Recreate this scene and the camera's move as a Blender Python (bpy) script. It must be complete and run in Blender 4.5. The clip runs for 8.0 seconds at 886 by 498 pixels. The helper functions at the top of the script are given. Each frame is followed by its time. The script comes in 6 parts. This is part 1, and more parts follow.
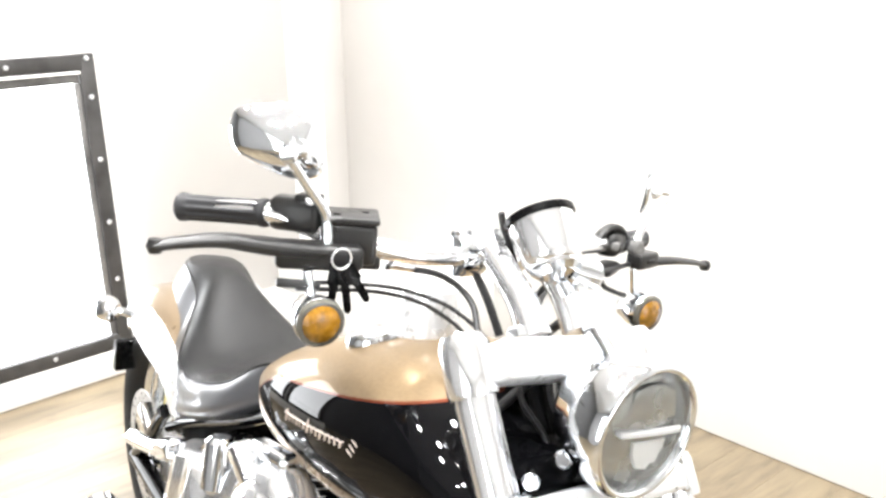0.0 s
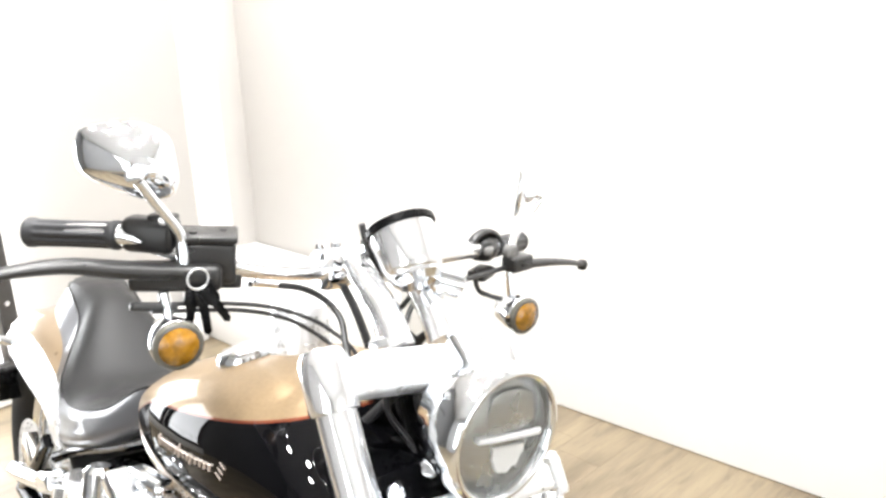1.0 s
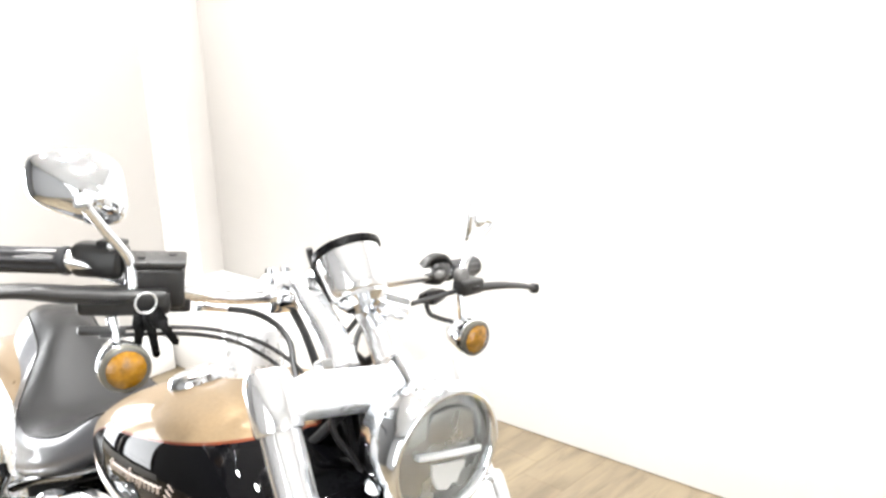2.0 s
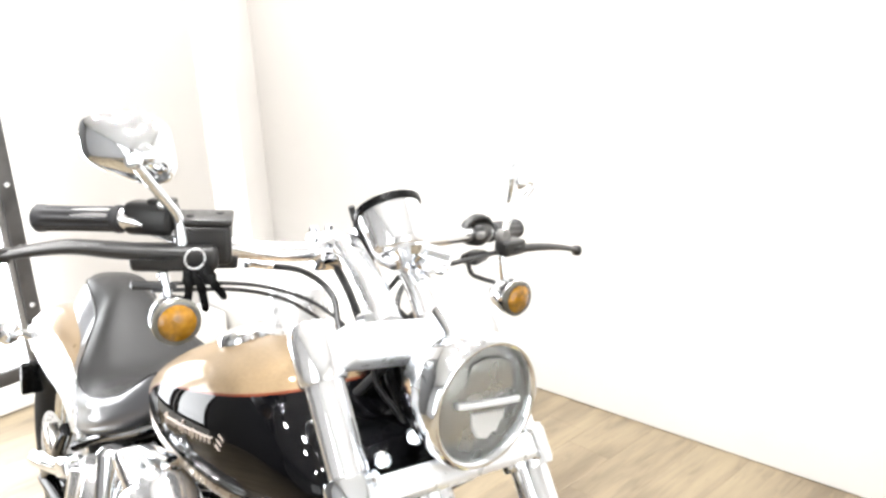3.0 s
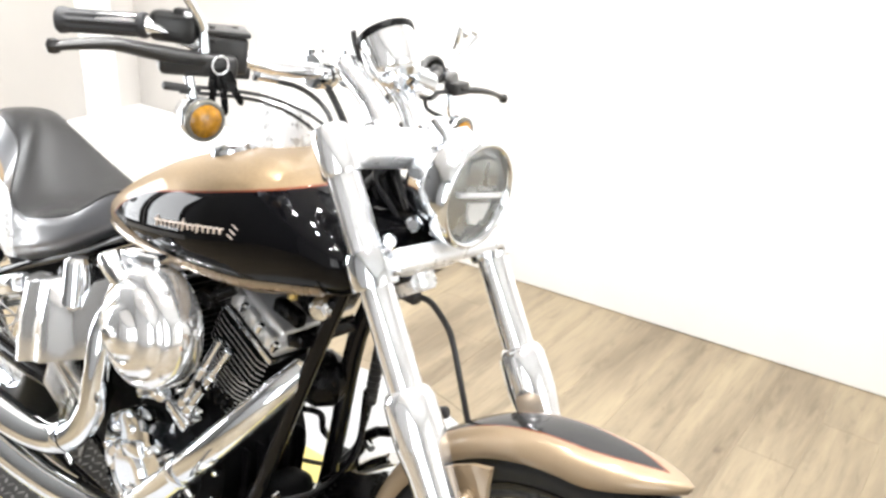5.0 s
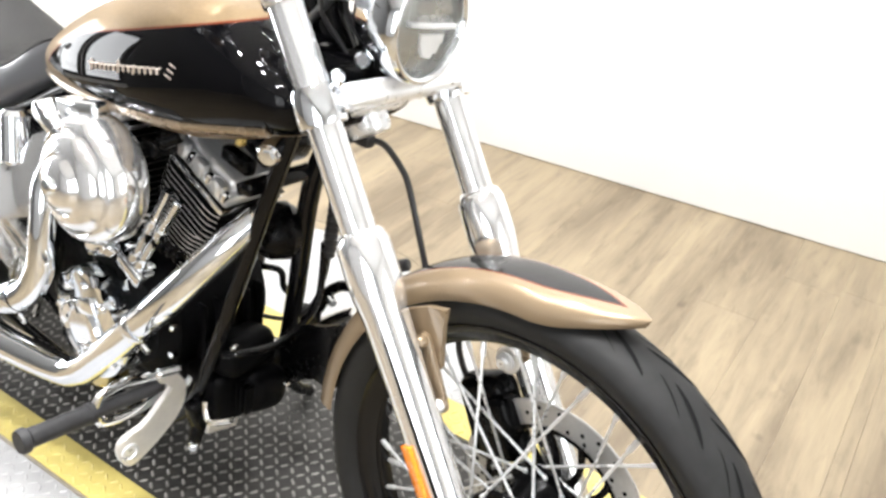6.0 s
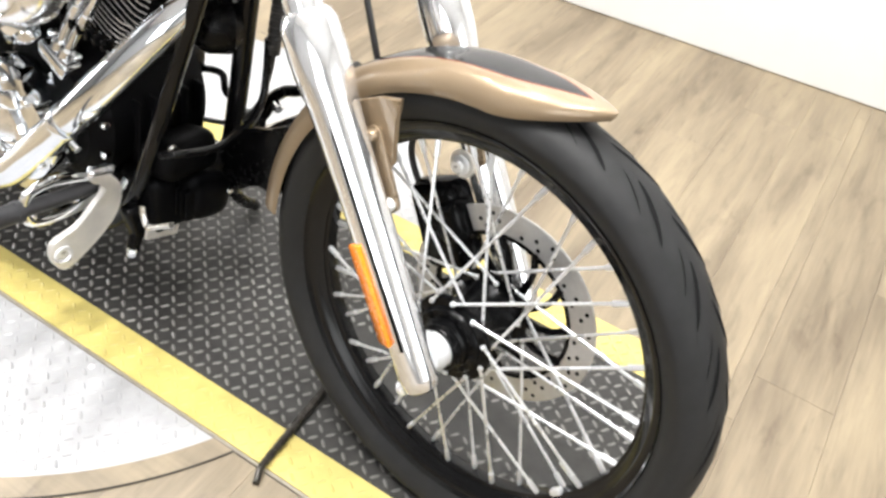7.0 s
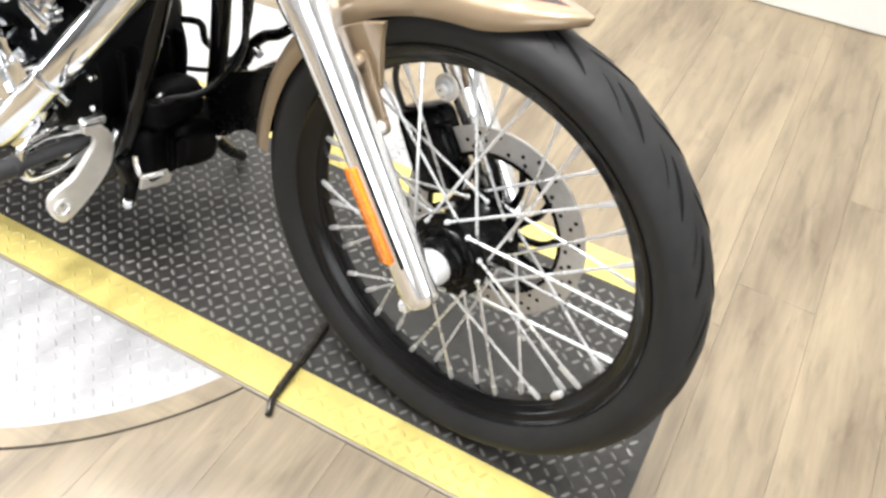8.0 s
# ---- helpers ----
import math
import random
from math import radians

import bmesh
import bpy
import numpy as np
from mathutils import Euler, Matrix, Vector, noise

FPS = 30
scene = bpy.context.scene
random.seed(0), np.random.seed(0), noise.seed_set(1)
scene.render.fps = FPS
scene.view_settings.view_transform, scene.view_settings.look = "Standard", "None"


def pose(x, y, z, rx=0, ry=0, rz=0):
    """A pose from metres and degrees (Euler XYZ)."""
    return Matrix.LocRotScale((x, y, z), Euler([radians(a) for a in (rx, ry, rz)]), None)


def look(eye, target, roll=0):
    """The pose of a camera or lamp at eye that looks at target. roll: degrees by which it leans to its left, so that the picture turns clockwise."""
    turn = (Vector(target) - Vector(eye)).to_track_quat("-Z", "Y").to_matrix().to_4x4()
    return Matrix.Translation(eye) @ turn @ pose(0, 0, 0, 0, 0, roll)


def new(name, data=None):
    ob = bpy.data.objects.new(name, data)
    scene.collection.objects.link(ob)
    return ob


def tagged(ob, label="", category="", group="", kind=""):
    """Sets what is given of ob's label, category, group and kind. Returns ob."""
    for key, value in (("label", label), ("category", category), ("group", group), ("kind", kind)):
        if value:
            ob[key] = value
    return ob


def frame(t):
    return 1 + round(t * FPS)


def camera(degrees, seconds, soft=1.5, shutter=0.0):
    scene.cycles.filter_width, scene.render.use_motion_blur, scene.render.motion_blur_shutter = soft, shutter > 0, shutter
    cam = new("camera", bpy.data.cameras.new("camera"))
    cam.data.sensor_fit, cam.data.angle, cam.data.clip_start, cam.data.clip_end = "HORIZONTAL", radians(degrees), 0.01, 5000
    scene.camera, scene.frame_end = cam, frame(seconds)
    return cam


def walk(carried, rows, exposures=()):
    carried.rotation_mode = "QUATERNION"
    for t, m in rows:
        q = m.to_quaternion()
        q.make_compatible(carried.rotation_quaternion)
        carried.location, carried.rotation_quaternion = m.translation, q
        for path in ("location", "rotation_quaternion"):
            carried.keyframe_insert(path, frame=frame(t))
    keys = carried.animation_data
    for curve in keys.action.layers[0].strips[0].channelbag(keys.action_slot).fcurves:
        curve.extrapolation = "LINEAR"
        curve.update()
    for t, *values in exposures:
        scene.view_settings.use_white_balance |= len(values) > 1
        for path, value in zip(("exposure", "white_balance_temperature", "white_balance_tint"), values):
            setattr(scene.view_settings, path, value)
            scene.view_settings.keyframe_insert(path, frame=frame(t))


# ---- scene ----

# ======================= camera and its walk =======================
cam = camera(55.53, 8.0, soft=2.8)
ROWS = [
    (0.0, 0.2492, -0.4715, 1.3688, 71.92, 0.83, 58.70),
    (0.5, 0.2856, -0.4370, 1.3772, 72.18, 2.01, 55.72),
    (1.0, 0.2851, -0.4085, 1.3757, 71.98, 1.75, 52.99),
    (1.2, 0.2914, -0.3963, 1.3815, 72.40, 1.59, 52.14),
    (2.3, 0.3395, -0.3965, 1.3746, 74.11, 1.73, 51.47),
    (2.5, 0.3435, -0.3945, 1.3720, 73.78, 1.85, 52.32),
    (3.0, 0.3530, -0.4009, 1.3556, 72.51, 2.96, 54.43),
    (3.5, 0.3402, -0.5293, 1.3632, 72.32, 1.75, 51.41),
    (4.0, 0.3384, -0.6522, 1.3571, 71.57, -0.78, 47.60),
    (4.2, 0.3478, -0.6727, 1.3541, 69.98, -1.81, 46.22),
    (5.3, 0.3825, -0.7070, 1.3028, 63.28, -3.63, 43.26),
    (5.5, 0.3804, -0.6973, 1.2884, 61.30, -4.21, 43.25),
    (6.0, 0.3892, -0.6731, 1.2594, 57.21, -3.36, 41.88),
    (6.5, 0.3850, -0.6538, 1.2133, 51.88, -5.48, 40.68),
    (7.0, 0.3844, -0.6614, 1.1757, 46.84, -6.58, 40.17),
    (7.5, 0.4025, -0.7175, 1.1479, 45.37, -6.16, 36.45),
    (8.0, 0.4148, -0.7265, 1.1640, 44.64, -4.59, 36.33),
]
EXPOSURE = 0.85
walk(cam, [(r[0], pose(*r[1:])) for r in ROWS], [(0.0, EXPOSURE), (8.0, EXPOSURE)])

# ======================= light =======================
world = bpy.data.worlds.new("world")
scene.world = world
world.use_nodes = True
wn = world.node_tree.nodes
wn["Background"].inputs[0].default_value = (1.0, 0.98, 0.95, 1)
wn["Background"].inputs[1].default_value = 0.3


# ======================= materials =======================
def material(name, colour, rough=0.5, metal=0.0, coat=0.0, grain=0.0, scale=40.0, bump=0.0, spread=0.12, glow=0.0, spec=0.5):
    """A principled material whose colour and roughness vary at two scales."""
    m = bpy.data.materials.new(name)
    m.use_nodes = True
    nt = m.node_tree
    b = nt.nodes["Principled BSDF"]
    b.inputs["Base Color"].default_value = (*colour, 1)
    b.inputs["Roughness"].default_value = rough
    b.inputs["Metallic"].default_value = metal
    b.inputs["Coat Weight"].default_value = coat
    b.inputs["Coat Roughness"].default_value = 0.04
    b.inputs["Specular IOR Level"].default_value = spec
    if glow:
        b.inputs["Emission Color"].default_value = (*colour, 1)
        b.inputs["Emission Strength"].default_value = glow
    co = nt.nodes.new("ShaderNodeTexCoord")
    if grain > 0:
        fine = nt.nodes.new("ShaderNodeTexNoise")
        fine.inputs["Scale"].default_value, fine.inputs["Detail"].default_value = scale, 6
        wide = nt.nodes.new("ShaderNodeTexNoise")
        wide.inputs["Scale"].default_value, wide.inputs["Detail"].default_value = scale * 0.12, 3
        for n in (fine, wide):
            nt.links.new(co.outputs["Object"], n.inputs["Vector"])
        mix = nt.nodes.new("ShaderNodeMath")
        mix.operation = "ADD"
        nt.links.new(fine.outputs["Fac"], mix.inputs[0])
        nt.links.new(wide.outputs["Fac"], mix.inputs[1])
        ramp = nt.nodes.new("ShaderNodeMapRange")
        ramp.inputs["From Min"].default_value, ramp.inputs["From Max"].default_value = 0.6, 1.4
        ramp.inputs["To Min"].default_value, ramp.inputs["To Max"].default_value = 1 - grain, 1 + grain
        nt.links.new(mix.outputs[0], ramp.inputs["Value"])
        mul = nt.nodes.new("ShaderNodeVectorMath")
        mul.operation = "SCALE"
        mul.inputs[0].default_value = colour
        nt.links.new(ramp.outputs["Result"], mul.inputs["Scale"])
        nt.links.new(mul.outputs["Vector"], b.inputs["Base Color"])
        rr = nt.nodes.new("ShaderNodeMapRange")
        rr.inputs["From Min"].default_value, rr.inputs["From Max"].default_value = 0.6, 1.4
        rr.inputs["To Min"].default_value, rr.inputs["To Max"].default_value = max(rough - spread, 0.02), rough + spread
        nt.links.new(mix.outputs[0], rr.inputs["Value"])
        nt.links.new(rr.outputs["Result"], b.inputs["Roughness"])
        if bump > 0:
            bp = nt.nodes.new("ShaderNodeBump")
            bp.inputs["Strength"].default_value, bp.inputs["Distance"].default_value = bump, 0.002
            nt.links.new(fine.outputs["Fac"], bp.inputs["Height"])
            nt.links.new(bp.outputs["Normal"], b.inputs["Normal"])
    return m


CHROME = material("chrome", (0.865, 0.89, 0.925), 0.07, 1.0, grain=0.03, scale=60, spread=0.03)
# Chrome with white mixed in, standing for brighter reflections on the rocker covers.
COVERS = material("bright cast chrome", (0.91, 0.91, 0.92), 0.20, 0.68, grain=0.06, scale=70, spread=0.08)
STEEL = material("spoke steel", (0.76, 0.77, 0.79), 0.30, 0.6, grain=0.04, scale=90, spread=0.08)
ALLOY = material("polished alloy", (0.75, 0.74, 0.72), 0.2, 1.0, grain=0.08, scale=70, spread=0.08)
BRONZE = material("champagne bronze paint", (0.232, 0.170, 0.106), 0.28, 0.45, 0.75, grain=0.05, scale=45, spread=0.03)
GLOSS = material("gloss black paint", (0.004, 0.004, 0.0045), 0.09, 0.0, 0.0, grain=0.2, scale=60, spread=0.03, spec=0.22)
SATIN = material("satin black metal", (0.0025, 0.0025, 0.0028), 0.24, 0.0, 0.0, grain=0.3, scale=90, bump=0.08, spec=0.13)
# Lighter than the other blacks, standing for haze over the handlebar controls.
CONTROL = material("black control casting lifted for haze", (0.014, 0.0135, 0.0135), 0.36, 0.0, grain=0.25, scale=110, bump=0.12, spec=0.45)
CRINKLE = material("wrinkle black engine paint", (0.0025, 0.0025, 0.003), 0.5, 0.0, grain=0.3, scale=500, bump=0.4, spec=0.06)
RIMB = material("black rim enamel", (0.006, 0.006, 0.0065), 0.16, 0.0, 0.0, grain=0.2, scale=60, spread=0.04, spec=0.26)
# Two chromes with white mixed in to stand for glare and bright reflections.
FORKM = material("bright soft chrome", (0.87, 0.875, 0.89), 0.12, 0.89, grain=0.03, scale=60, spread=0.03)
PLATED = material("bright plated steel", (0.86, 0.87, 0.89), 0.28, 0.55, grain=0.05, scale=80, spread=0.06)
RUBBER = material("tyre rubber", (0.0155, 0.0156, 0.0160), 0.62, 0.0, grain=0.40, scale=50, bump=0.15, spec=0.25)
GRIP = material("grip rubber", (0.030, 0.030, 0.032), 0.5, 0.0, grain=0.2, scale=150, bump=0.1, spec=0.25)
LEATHER = material("black leather", (0.015, 0.015, 0.0155), 0.45, 0.0, 0.0, grain=0.25, scale=260, bump=0.35, spec=0.28)
# Base lighter than the leather's, standing for strong light on the skirt.
SKIRT = material("smooth vinyl lightened as if lit", (0.048, 0.049, 0.054), 0.42, 0.0, 0.55, grain=0.15, scale=120, bump=0.06, spec=0.9)
HOSE = material("cable sheath", (0.020, 0.020, 0.021), 0.38, grain=0.2, scale=120, spec=0.45)
AMBER = material("amber lens", (0.27, 0.125, 0.007), 0.10, 0.0, 0.6, grain=0.85, scale=110, bump=0.9)
ORANGE = material("orange reflector", (0.95, 0.25, 0.010), 0.25, 0.0, 0.5, grain=0.06, scale=300)
DISC = material("brake disc steel", (0.52, 0.515, 0.51), 0.38, 0.6, grain=0.12, scale=120)
BRASS = material("yellow-tinted metal", (0.62, 0.50, 0.22), 0.2, 1.0, grain=0.2, scale=30)
SMOKE = material("smoky lens rim", (0.10, 0.095, 0.08), 0.15, 0.0, 0.4, grain=0.2, scale=80)
LAMPGREY = material("lamp reflector grey", (0.135, 0.132, 0.13), 0.25, 0.0, grain=0.2, scale=30)
BOWL = material("satin lamp reflector", (0.44, 0.445, 0.435), 0.24, 0.75, grain=0.08, scale=40, spread=0.06)
WHITEBAR = material("white light bar", (0.85, 0.85, 0.85), 0.3, grain=0.03)
FINEDGE = material("polished fin edge", (0.86, 0.86, 0.86), 0.30, 0.7, grain=0.1, scale=80)
MIRROR = material("mirror glass", (0.9, 0.9, 0.9), 0.02, 1.0)
LOGO = material("silver tank emblem", (0.64, 0.55, 0.49), 0.35, 0.4, grain=0.1)
PLATE = material("dark tread plate steel", (0.037, 0.0355, 0.0335), 0.55, 0.0, grain=0.45, scale=45, bump=0.2, spec=0.22)
YELLOW = material("yellow floor paint", (0.50, 0.412, 0.125), 0.45, 0.0, grain=0.20, scale=30, bump=0.1)
SILVER = material("silver tread plate", (0.36, 0.36, 0.365), 0.42, 0.25, grain=0.12, scale=40)
TREADW = material("worn tread steel", (0.17, 0.165, 0.156), 0.40, 0.4, grain=0.6, scale=30, spec=0.4)
LIPM = material("worn bare edge metal", (0.25, 0.22, 0.175), 0.6, 0.1, grain=0.35, scale=35, bump=0.2)
SEAM = material("dark floor seam", (0.045, 0.038, 0.03), 0.8, grain=0.4, scale=60)
ROD = material("black steel rod", (0.034, 0.030, 0.026), 0.36, 0.6, grain=0.97, scale=70, bump=0.9)
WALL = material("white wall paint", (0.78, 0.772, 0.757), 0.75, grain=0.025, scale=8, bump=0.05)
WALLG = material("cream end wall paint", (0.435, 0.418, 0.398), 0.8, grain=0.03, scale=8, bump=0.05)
# Cream tone that carries the light and shade of the corner.
WALLC = material("cream corner tone", (0.49, 0.470, 0.447), 0.8, grain=0.03, scale=8, bump=0.05)
CEIL = material("ceiling paint", (0.76, 0.76, 0.76), 0.85, grain=0.02, scale=6)
NEARWALL = material("grey wall paint of the near side", (0.33, 0.333, 0.338), 0.8, grain=0.05, scale=6)
PEDAL = material("brushed alloy", (0.72, 0.70, 0.67), 0.42, 0.5, grain=0.12, scale=60)
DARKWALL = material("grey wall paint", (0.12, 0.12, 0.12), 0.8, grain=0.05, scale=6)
TRIMW = material("white plinth paint", (0.80, 0.79, 0.77), 0.5, grain=0.03, scale=12)
FRAMEB = material("worn black frame", (0.05, 0.048, 0.047), 0.5, 0.2, grain=0.6, scale=14, bump=0.15)
BANDG = material("scuffed grey metal band", (0.16, 0.155, 0.15), 0.5, 0.3, grain=0.7, scale=12, bump=0.2)
PANEL = material("backlit white sheet", (0.95, 0.97, 1.0), 0.4, glow=5.0)
LAMPGLOW = material("lamp disc", (1.0, 0.97, 0.92), 0.5, glow=30.0)


def glass_material(name, tint=(1, 1, 1), rough=0.02):
    m = bpy.data.materials.new(name)
    m.use_nodes = True
    b = m.node_tree.nodes["Principled BSDF"]
    b.inputs["Base Color"].default_value = (*tint, 1)
    b.inputs["Roughness"].default_value = rough
    b.inputs["Transmission Weight"].default_value = 1.0
    b.inputs["IOR"].default_value = 1.3
    return m


GLASS = glass_material("lamp glass", (0.95, 0.96, 0.96))


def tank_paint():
    """Bronze with a black side panel edged by a thin red line, and an underside blackened for shade; the panel follows
    the tank's own x and z.
    """
    m = bpy.data.materials.new("two-tone tank paint")
    m.use_nodes = True
    nt = m.node_tree
    b = nt.nodes["Principled BSDF"]
    co = nt.nodes.new("ShaderNodeTexCoord")
    sep = nt.nodes.new("ShaderNodeSeparateXYZ")
    nt.links.new(co.outputs["Object"], sep.inputs[0])

    def mth(op, a, c):
        n = nt.nodes.new("ShaderNodeMath")
        n.operation = op
        for k, v in enumerate((a, c)):
            if isinstance(v, (int, float)):
                n.inputs[k].default_value = v
            else:
                nt.links.new(v, n.inputs[k])
        return n.outputs[0]

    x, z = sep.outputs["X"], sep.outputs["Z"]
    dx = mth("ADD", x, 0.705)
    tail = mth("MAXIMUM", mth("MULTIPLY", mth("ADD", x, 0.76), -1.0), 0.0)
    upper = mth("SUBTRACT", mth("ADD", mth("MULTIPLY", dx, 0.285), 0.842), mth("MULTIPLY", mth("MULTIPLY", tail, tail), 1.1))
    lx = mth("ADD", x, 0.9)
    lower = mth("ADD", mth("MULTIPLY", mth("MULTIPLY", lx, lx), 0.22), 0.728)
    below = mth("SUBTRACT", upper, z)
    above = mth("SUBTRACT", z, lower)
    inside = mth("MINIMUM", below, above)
    # Below the bronze band the underside turns black, standing for the shade there.
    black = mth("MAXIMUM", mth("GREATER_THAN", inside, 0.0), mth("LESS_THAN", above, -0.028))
    red = mth("MULTIPLY", mth("MULTIPLY", mth("GREATER_THAN", inside, -0.0028), mth("LESS_THAN", inside, 0.0)), mth("LESS_THAN", below, 0.01))
    noise_n = nt.nodes.new("ShaderNodeTexNoise")
    noise_n.inputs["Scale"].default_value = 200
    nt.links.new(co.outputs["Object"], noise_n.inputs["Vector"])
    flake = nt.nodes.new("ShaderNodeMix")
    flake.data_type = "RGBA"
    flake.inputs[6].default_value, flake.inputs[7].default_value = (0.203, 0.147, 0.089, 1), (0.262, 0.190, 0.114, 1)
    nt.links.new(noise_n.outputs["Fac"], flake.inputs[0])
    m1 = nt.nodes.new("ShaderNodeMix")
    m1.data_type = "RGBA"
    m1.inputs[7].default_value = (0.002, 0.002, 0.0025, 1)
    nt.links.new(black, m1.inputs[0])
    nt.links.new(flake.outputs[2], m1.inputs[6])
    m2 = nt.nodes.new("ShaderNodeMix")
    m2.data_type = "RGBA"
    m2.inputs[7].default_value = (0.13, 0.032, 0.016, 1)
    nt.links.new(red, m2.inputs[0])
    nt.links.new(m1.outputs[2], m2.inputs[6])
    nt.links.new(m2.outputs[2], b.inputs["Base Color"])
    nt.links.new(mth("MULTIPLY", mth("SUBTRACT", 1.0, black), 0.35), b.inputs["Metallic"])
    b.inputs["Roughness"].default_value = 0.28
    b.inputs["Coat Weight"].default_value, b.inputs["Coat Roughness"].default_value = 0.42, 0.015
    b.inputs["Specular IOR Level"].default_value = 0.0
    return m


TANK = tank_paint()


def fender_paint():
    """Bronze with a black band along the crown, edged in red; the band follows the fender's own y."""
    m = bpy.data.materials.new("two-tone fender paint")
    m.use_nodes = True
    nt = m.node_tree
    b = nt.nodes["Principled BSDF"]
    co = nt.nodes.new("ShaderNodeTexCoord")
    sep = nt.nodes.new("ShaderNodeSeparateXYZ")
    nt.links.new(co.outputs["Object"], sep.inputs[0])

    def mth(op, a, c):
        n = nt.nodes.new("ShaderNodeMath")
        n.operation = op
        for k, v in enumerate((a, c)):
            if isinstance(v, (int, float)):
                n.inputs[k].default_value = v
            else:
                nt.links.new(v, n.inputs[k])
        return n.outputs[0]

    side = mth("ABSOLUTE", sep.outputs["Y"], 0.0)
    # the band narrows to a point towards the front tip
    front = mth("MAXIMUM", mth("ADD", sep.outputs["X"], 0.06), 0.0)
    half = mth("SUBTRACT", 0.028, mth("MULTIPLY", mth("MULTIPLY", front, front), 1.95))
    inside = mth("SUBTRACT", half, side)
    black = mth("GREATER_THAN", inside, 0.0)
    red = mth("MULTIPLY", mth("GREATER_THAN", inside, -0.003), mth("LESS_THAN", inside, 0.0))
    m1 = nt.nodes.new("ShaderNodeMix")
    m1.data_type = "RGBA"
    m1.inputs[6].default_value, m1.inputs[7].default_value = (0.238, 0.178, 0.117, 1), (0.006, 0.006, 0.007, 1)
    nt.links.new(black, m1.inputs[0])
    m2 = nt.nodes.new("ShaderNodeMix")
    m2.data_type = "RGBA"
    m2.inputs[7].default_value = (0.13, 0.032, 0.016, 1)
    nt.links.new(red, m2.inputs[0])
    nt.links.new(m1.outputs[2], m2.inputs[6])
    nt.links.new(m2.outputs[2], b.inputs["Base Color"])
    b.inputs["Metallic"].default_value, b.inputs["Roughness"].default_value = 0.3, 0.3
    b.inputs["Coat Weight"].default_value, b.inputs["Coat Roughness"].default_value = 0.7, 0.02
    b.inputs["Specular IOR Level"].default_value = 0.0
    return m


FENDER = fender_paint()


def wood_material():
    """Printed oak planks: pale tan with grey-brown streaks and smudges along the grain, small knots, tone by the plank."""
    m = bpy.data.materials.new("oak plank")
    m.use_nodes = True
    nt = m.node_tree
    b = nt.nodes["Principled BSDF"]
    co = nt.nodes.new("ShaderNodeTexCoord")
    info = nt.nodes.new("ShaderNodeObjectInfo")
    shift = nt.nodes.new("ShaderNodeVectorMath")
    shift.operation = "SCALE"
    shift.inputs[0].default_value = (31.0, 17.0, 0.0)
    nt.links.new(info.outputs["Random"], shift.inputs["Scale"])
    at = nt.nodes.new("ShaderNodeVectorMath")
    at.operation = "ADD"
    nt.links.new(co.outputs["Object"], at.inputs[0])
    nt.links.new(shift.outputs[0], at.inputs[1])

    geo = nt.nodes.new("ShaderNodeNewGeometry")
    along = nt.nodes.new("ShaderNodeMapping")
    along.inputs["Rotation"].default_value = (0, 0, radians(-98.04))
    nt.links.new(geo.outputs["Position"], along.inputs["Vector"])

    def noisy(stretch, scale, detail, rough, warp=0.0, run=None):
        """Noise drawn out along the plank; run: coordinates that go on from plank to plank."""
        mp = nt.nodes.new("ShaderNodeMapping")
        mp.inputs["Scale"].default_value = stretch
        nt.links.new(run or at.outputs[0], mp.inputs["Vector"])
        n = nt.nodes.new("ShaderNodeTexNoise")
        n.inputs["Scale"].default_value, n.inputs["Detail"].default_value = scale, detail
        n.inputs["Roughness"].default_value, n.inputs["Distortion"].default_value = rough, warp
        nt.links.new(mp.outputs[0], n.inputs["Vector"])
        return n.outputs["Fac"]

    def band(value, lo, hi, to0, to1):
        n = nt.nodes.new("ShaderNodeMapRange")
        n.inputs["From Min"].default_value, n.inputs["From Max"].default_value = lo, hi
        n.inputs["To Min"].default_value, n.inputs["To Max"].default_value = to0, to1
        nt.links.new(value, n.inputs["Value"])
        return n.outputs["Result"]

    def plus(x, y):
        n = nt.nodes.new("ShaderNodeMath")
        n.operation = "ADD"
        nt.links.new(x, n.inputs[0])
        nt.links.new(y, n.inputs[1])
        return n.outputs[0]

    grain = noisy((1.0, 11.0, 1.0), 2.4, 8, 0.62, 0.5)
    broad = noisy((1.0, 5.0, 1.0), 1.5, 4, 0.55, 0.3, along.outputs[0])
    smudge = noisy((2.0, 8.0, 1.0), 3.0, 6, 0.62, 0.7, along.outputs[0])
    pore = noisy((3.0, 42.0, 1.0), 3.0, 6, 0.7)
    knot = noisy((3.0, 4.6, 1.0), 3.2, 2, 0.4)
    total = band(grain, 0.30, 0.70, -0.17, 0.17)
    # Broad wood tone, its swing widened to stand for glossy reflections.
    total = plus(total, band(broad, 0.34, 0.66, 0.28, 0.71))
    total = plus(total, band(smudge, 0.54, 0.70, 0.0, -0.19))
    total = plus(total, band(pore, 0.30, 0.70, -0.06, 0.06))
    total = plus(total, band(knot, 0.74, 0.82, 0.0, -0.34))
    total = plus(total, band(info.outputs["Random"], 0.0, 1.0, -0.035, 0.035))
    ramp = nt.nodes.new("ShaderNodeValToRGB")
    cr = ramp.color_ramp
    cr.elements[0].position, cr.elements[0].color = 0.0, (0.094, 0.069, 0.043, 1)
    cr.elements[1].position, cr.elements[1].color = 1.0, (0.326, 0.267, 0.180, 1)
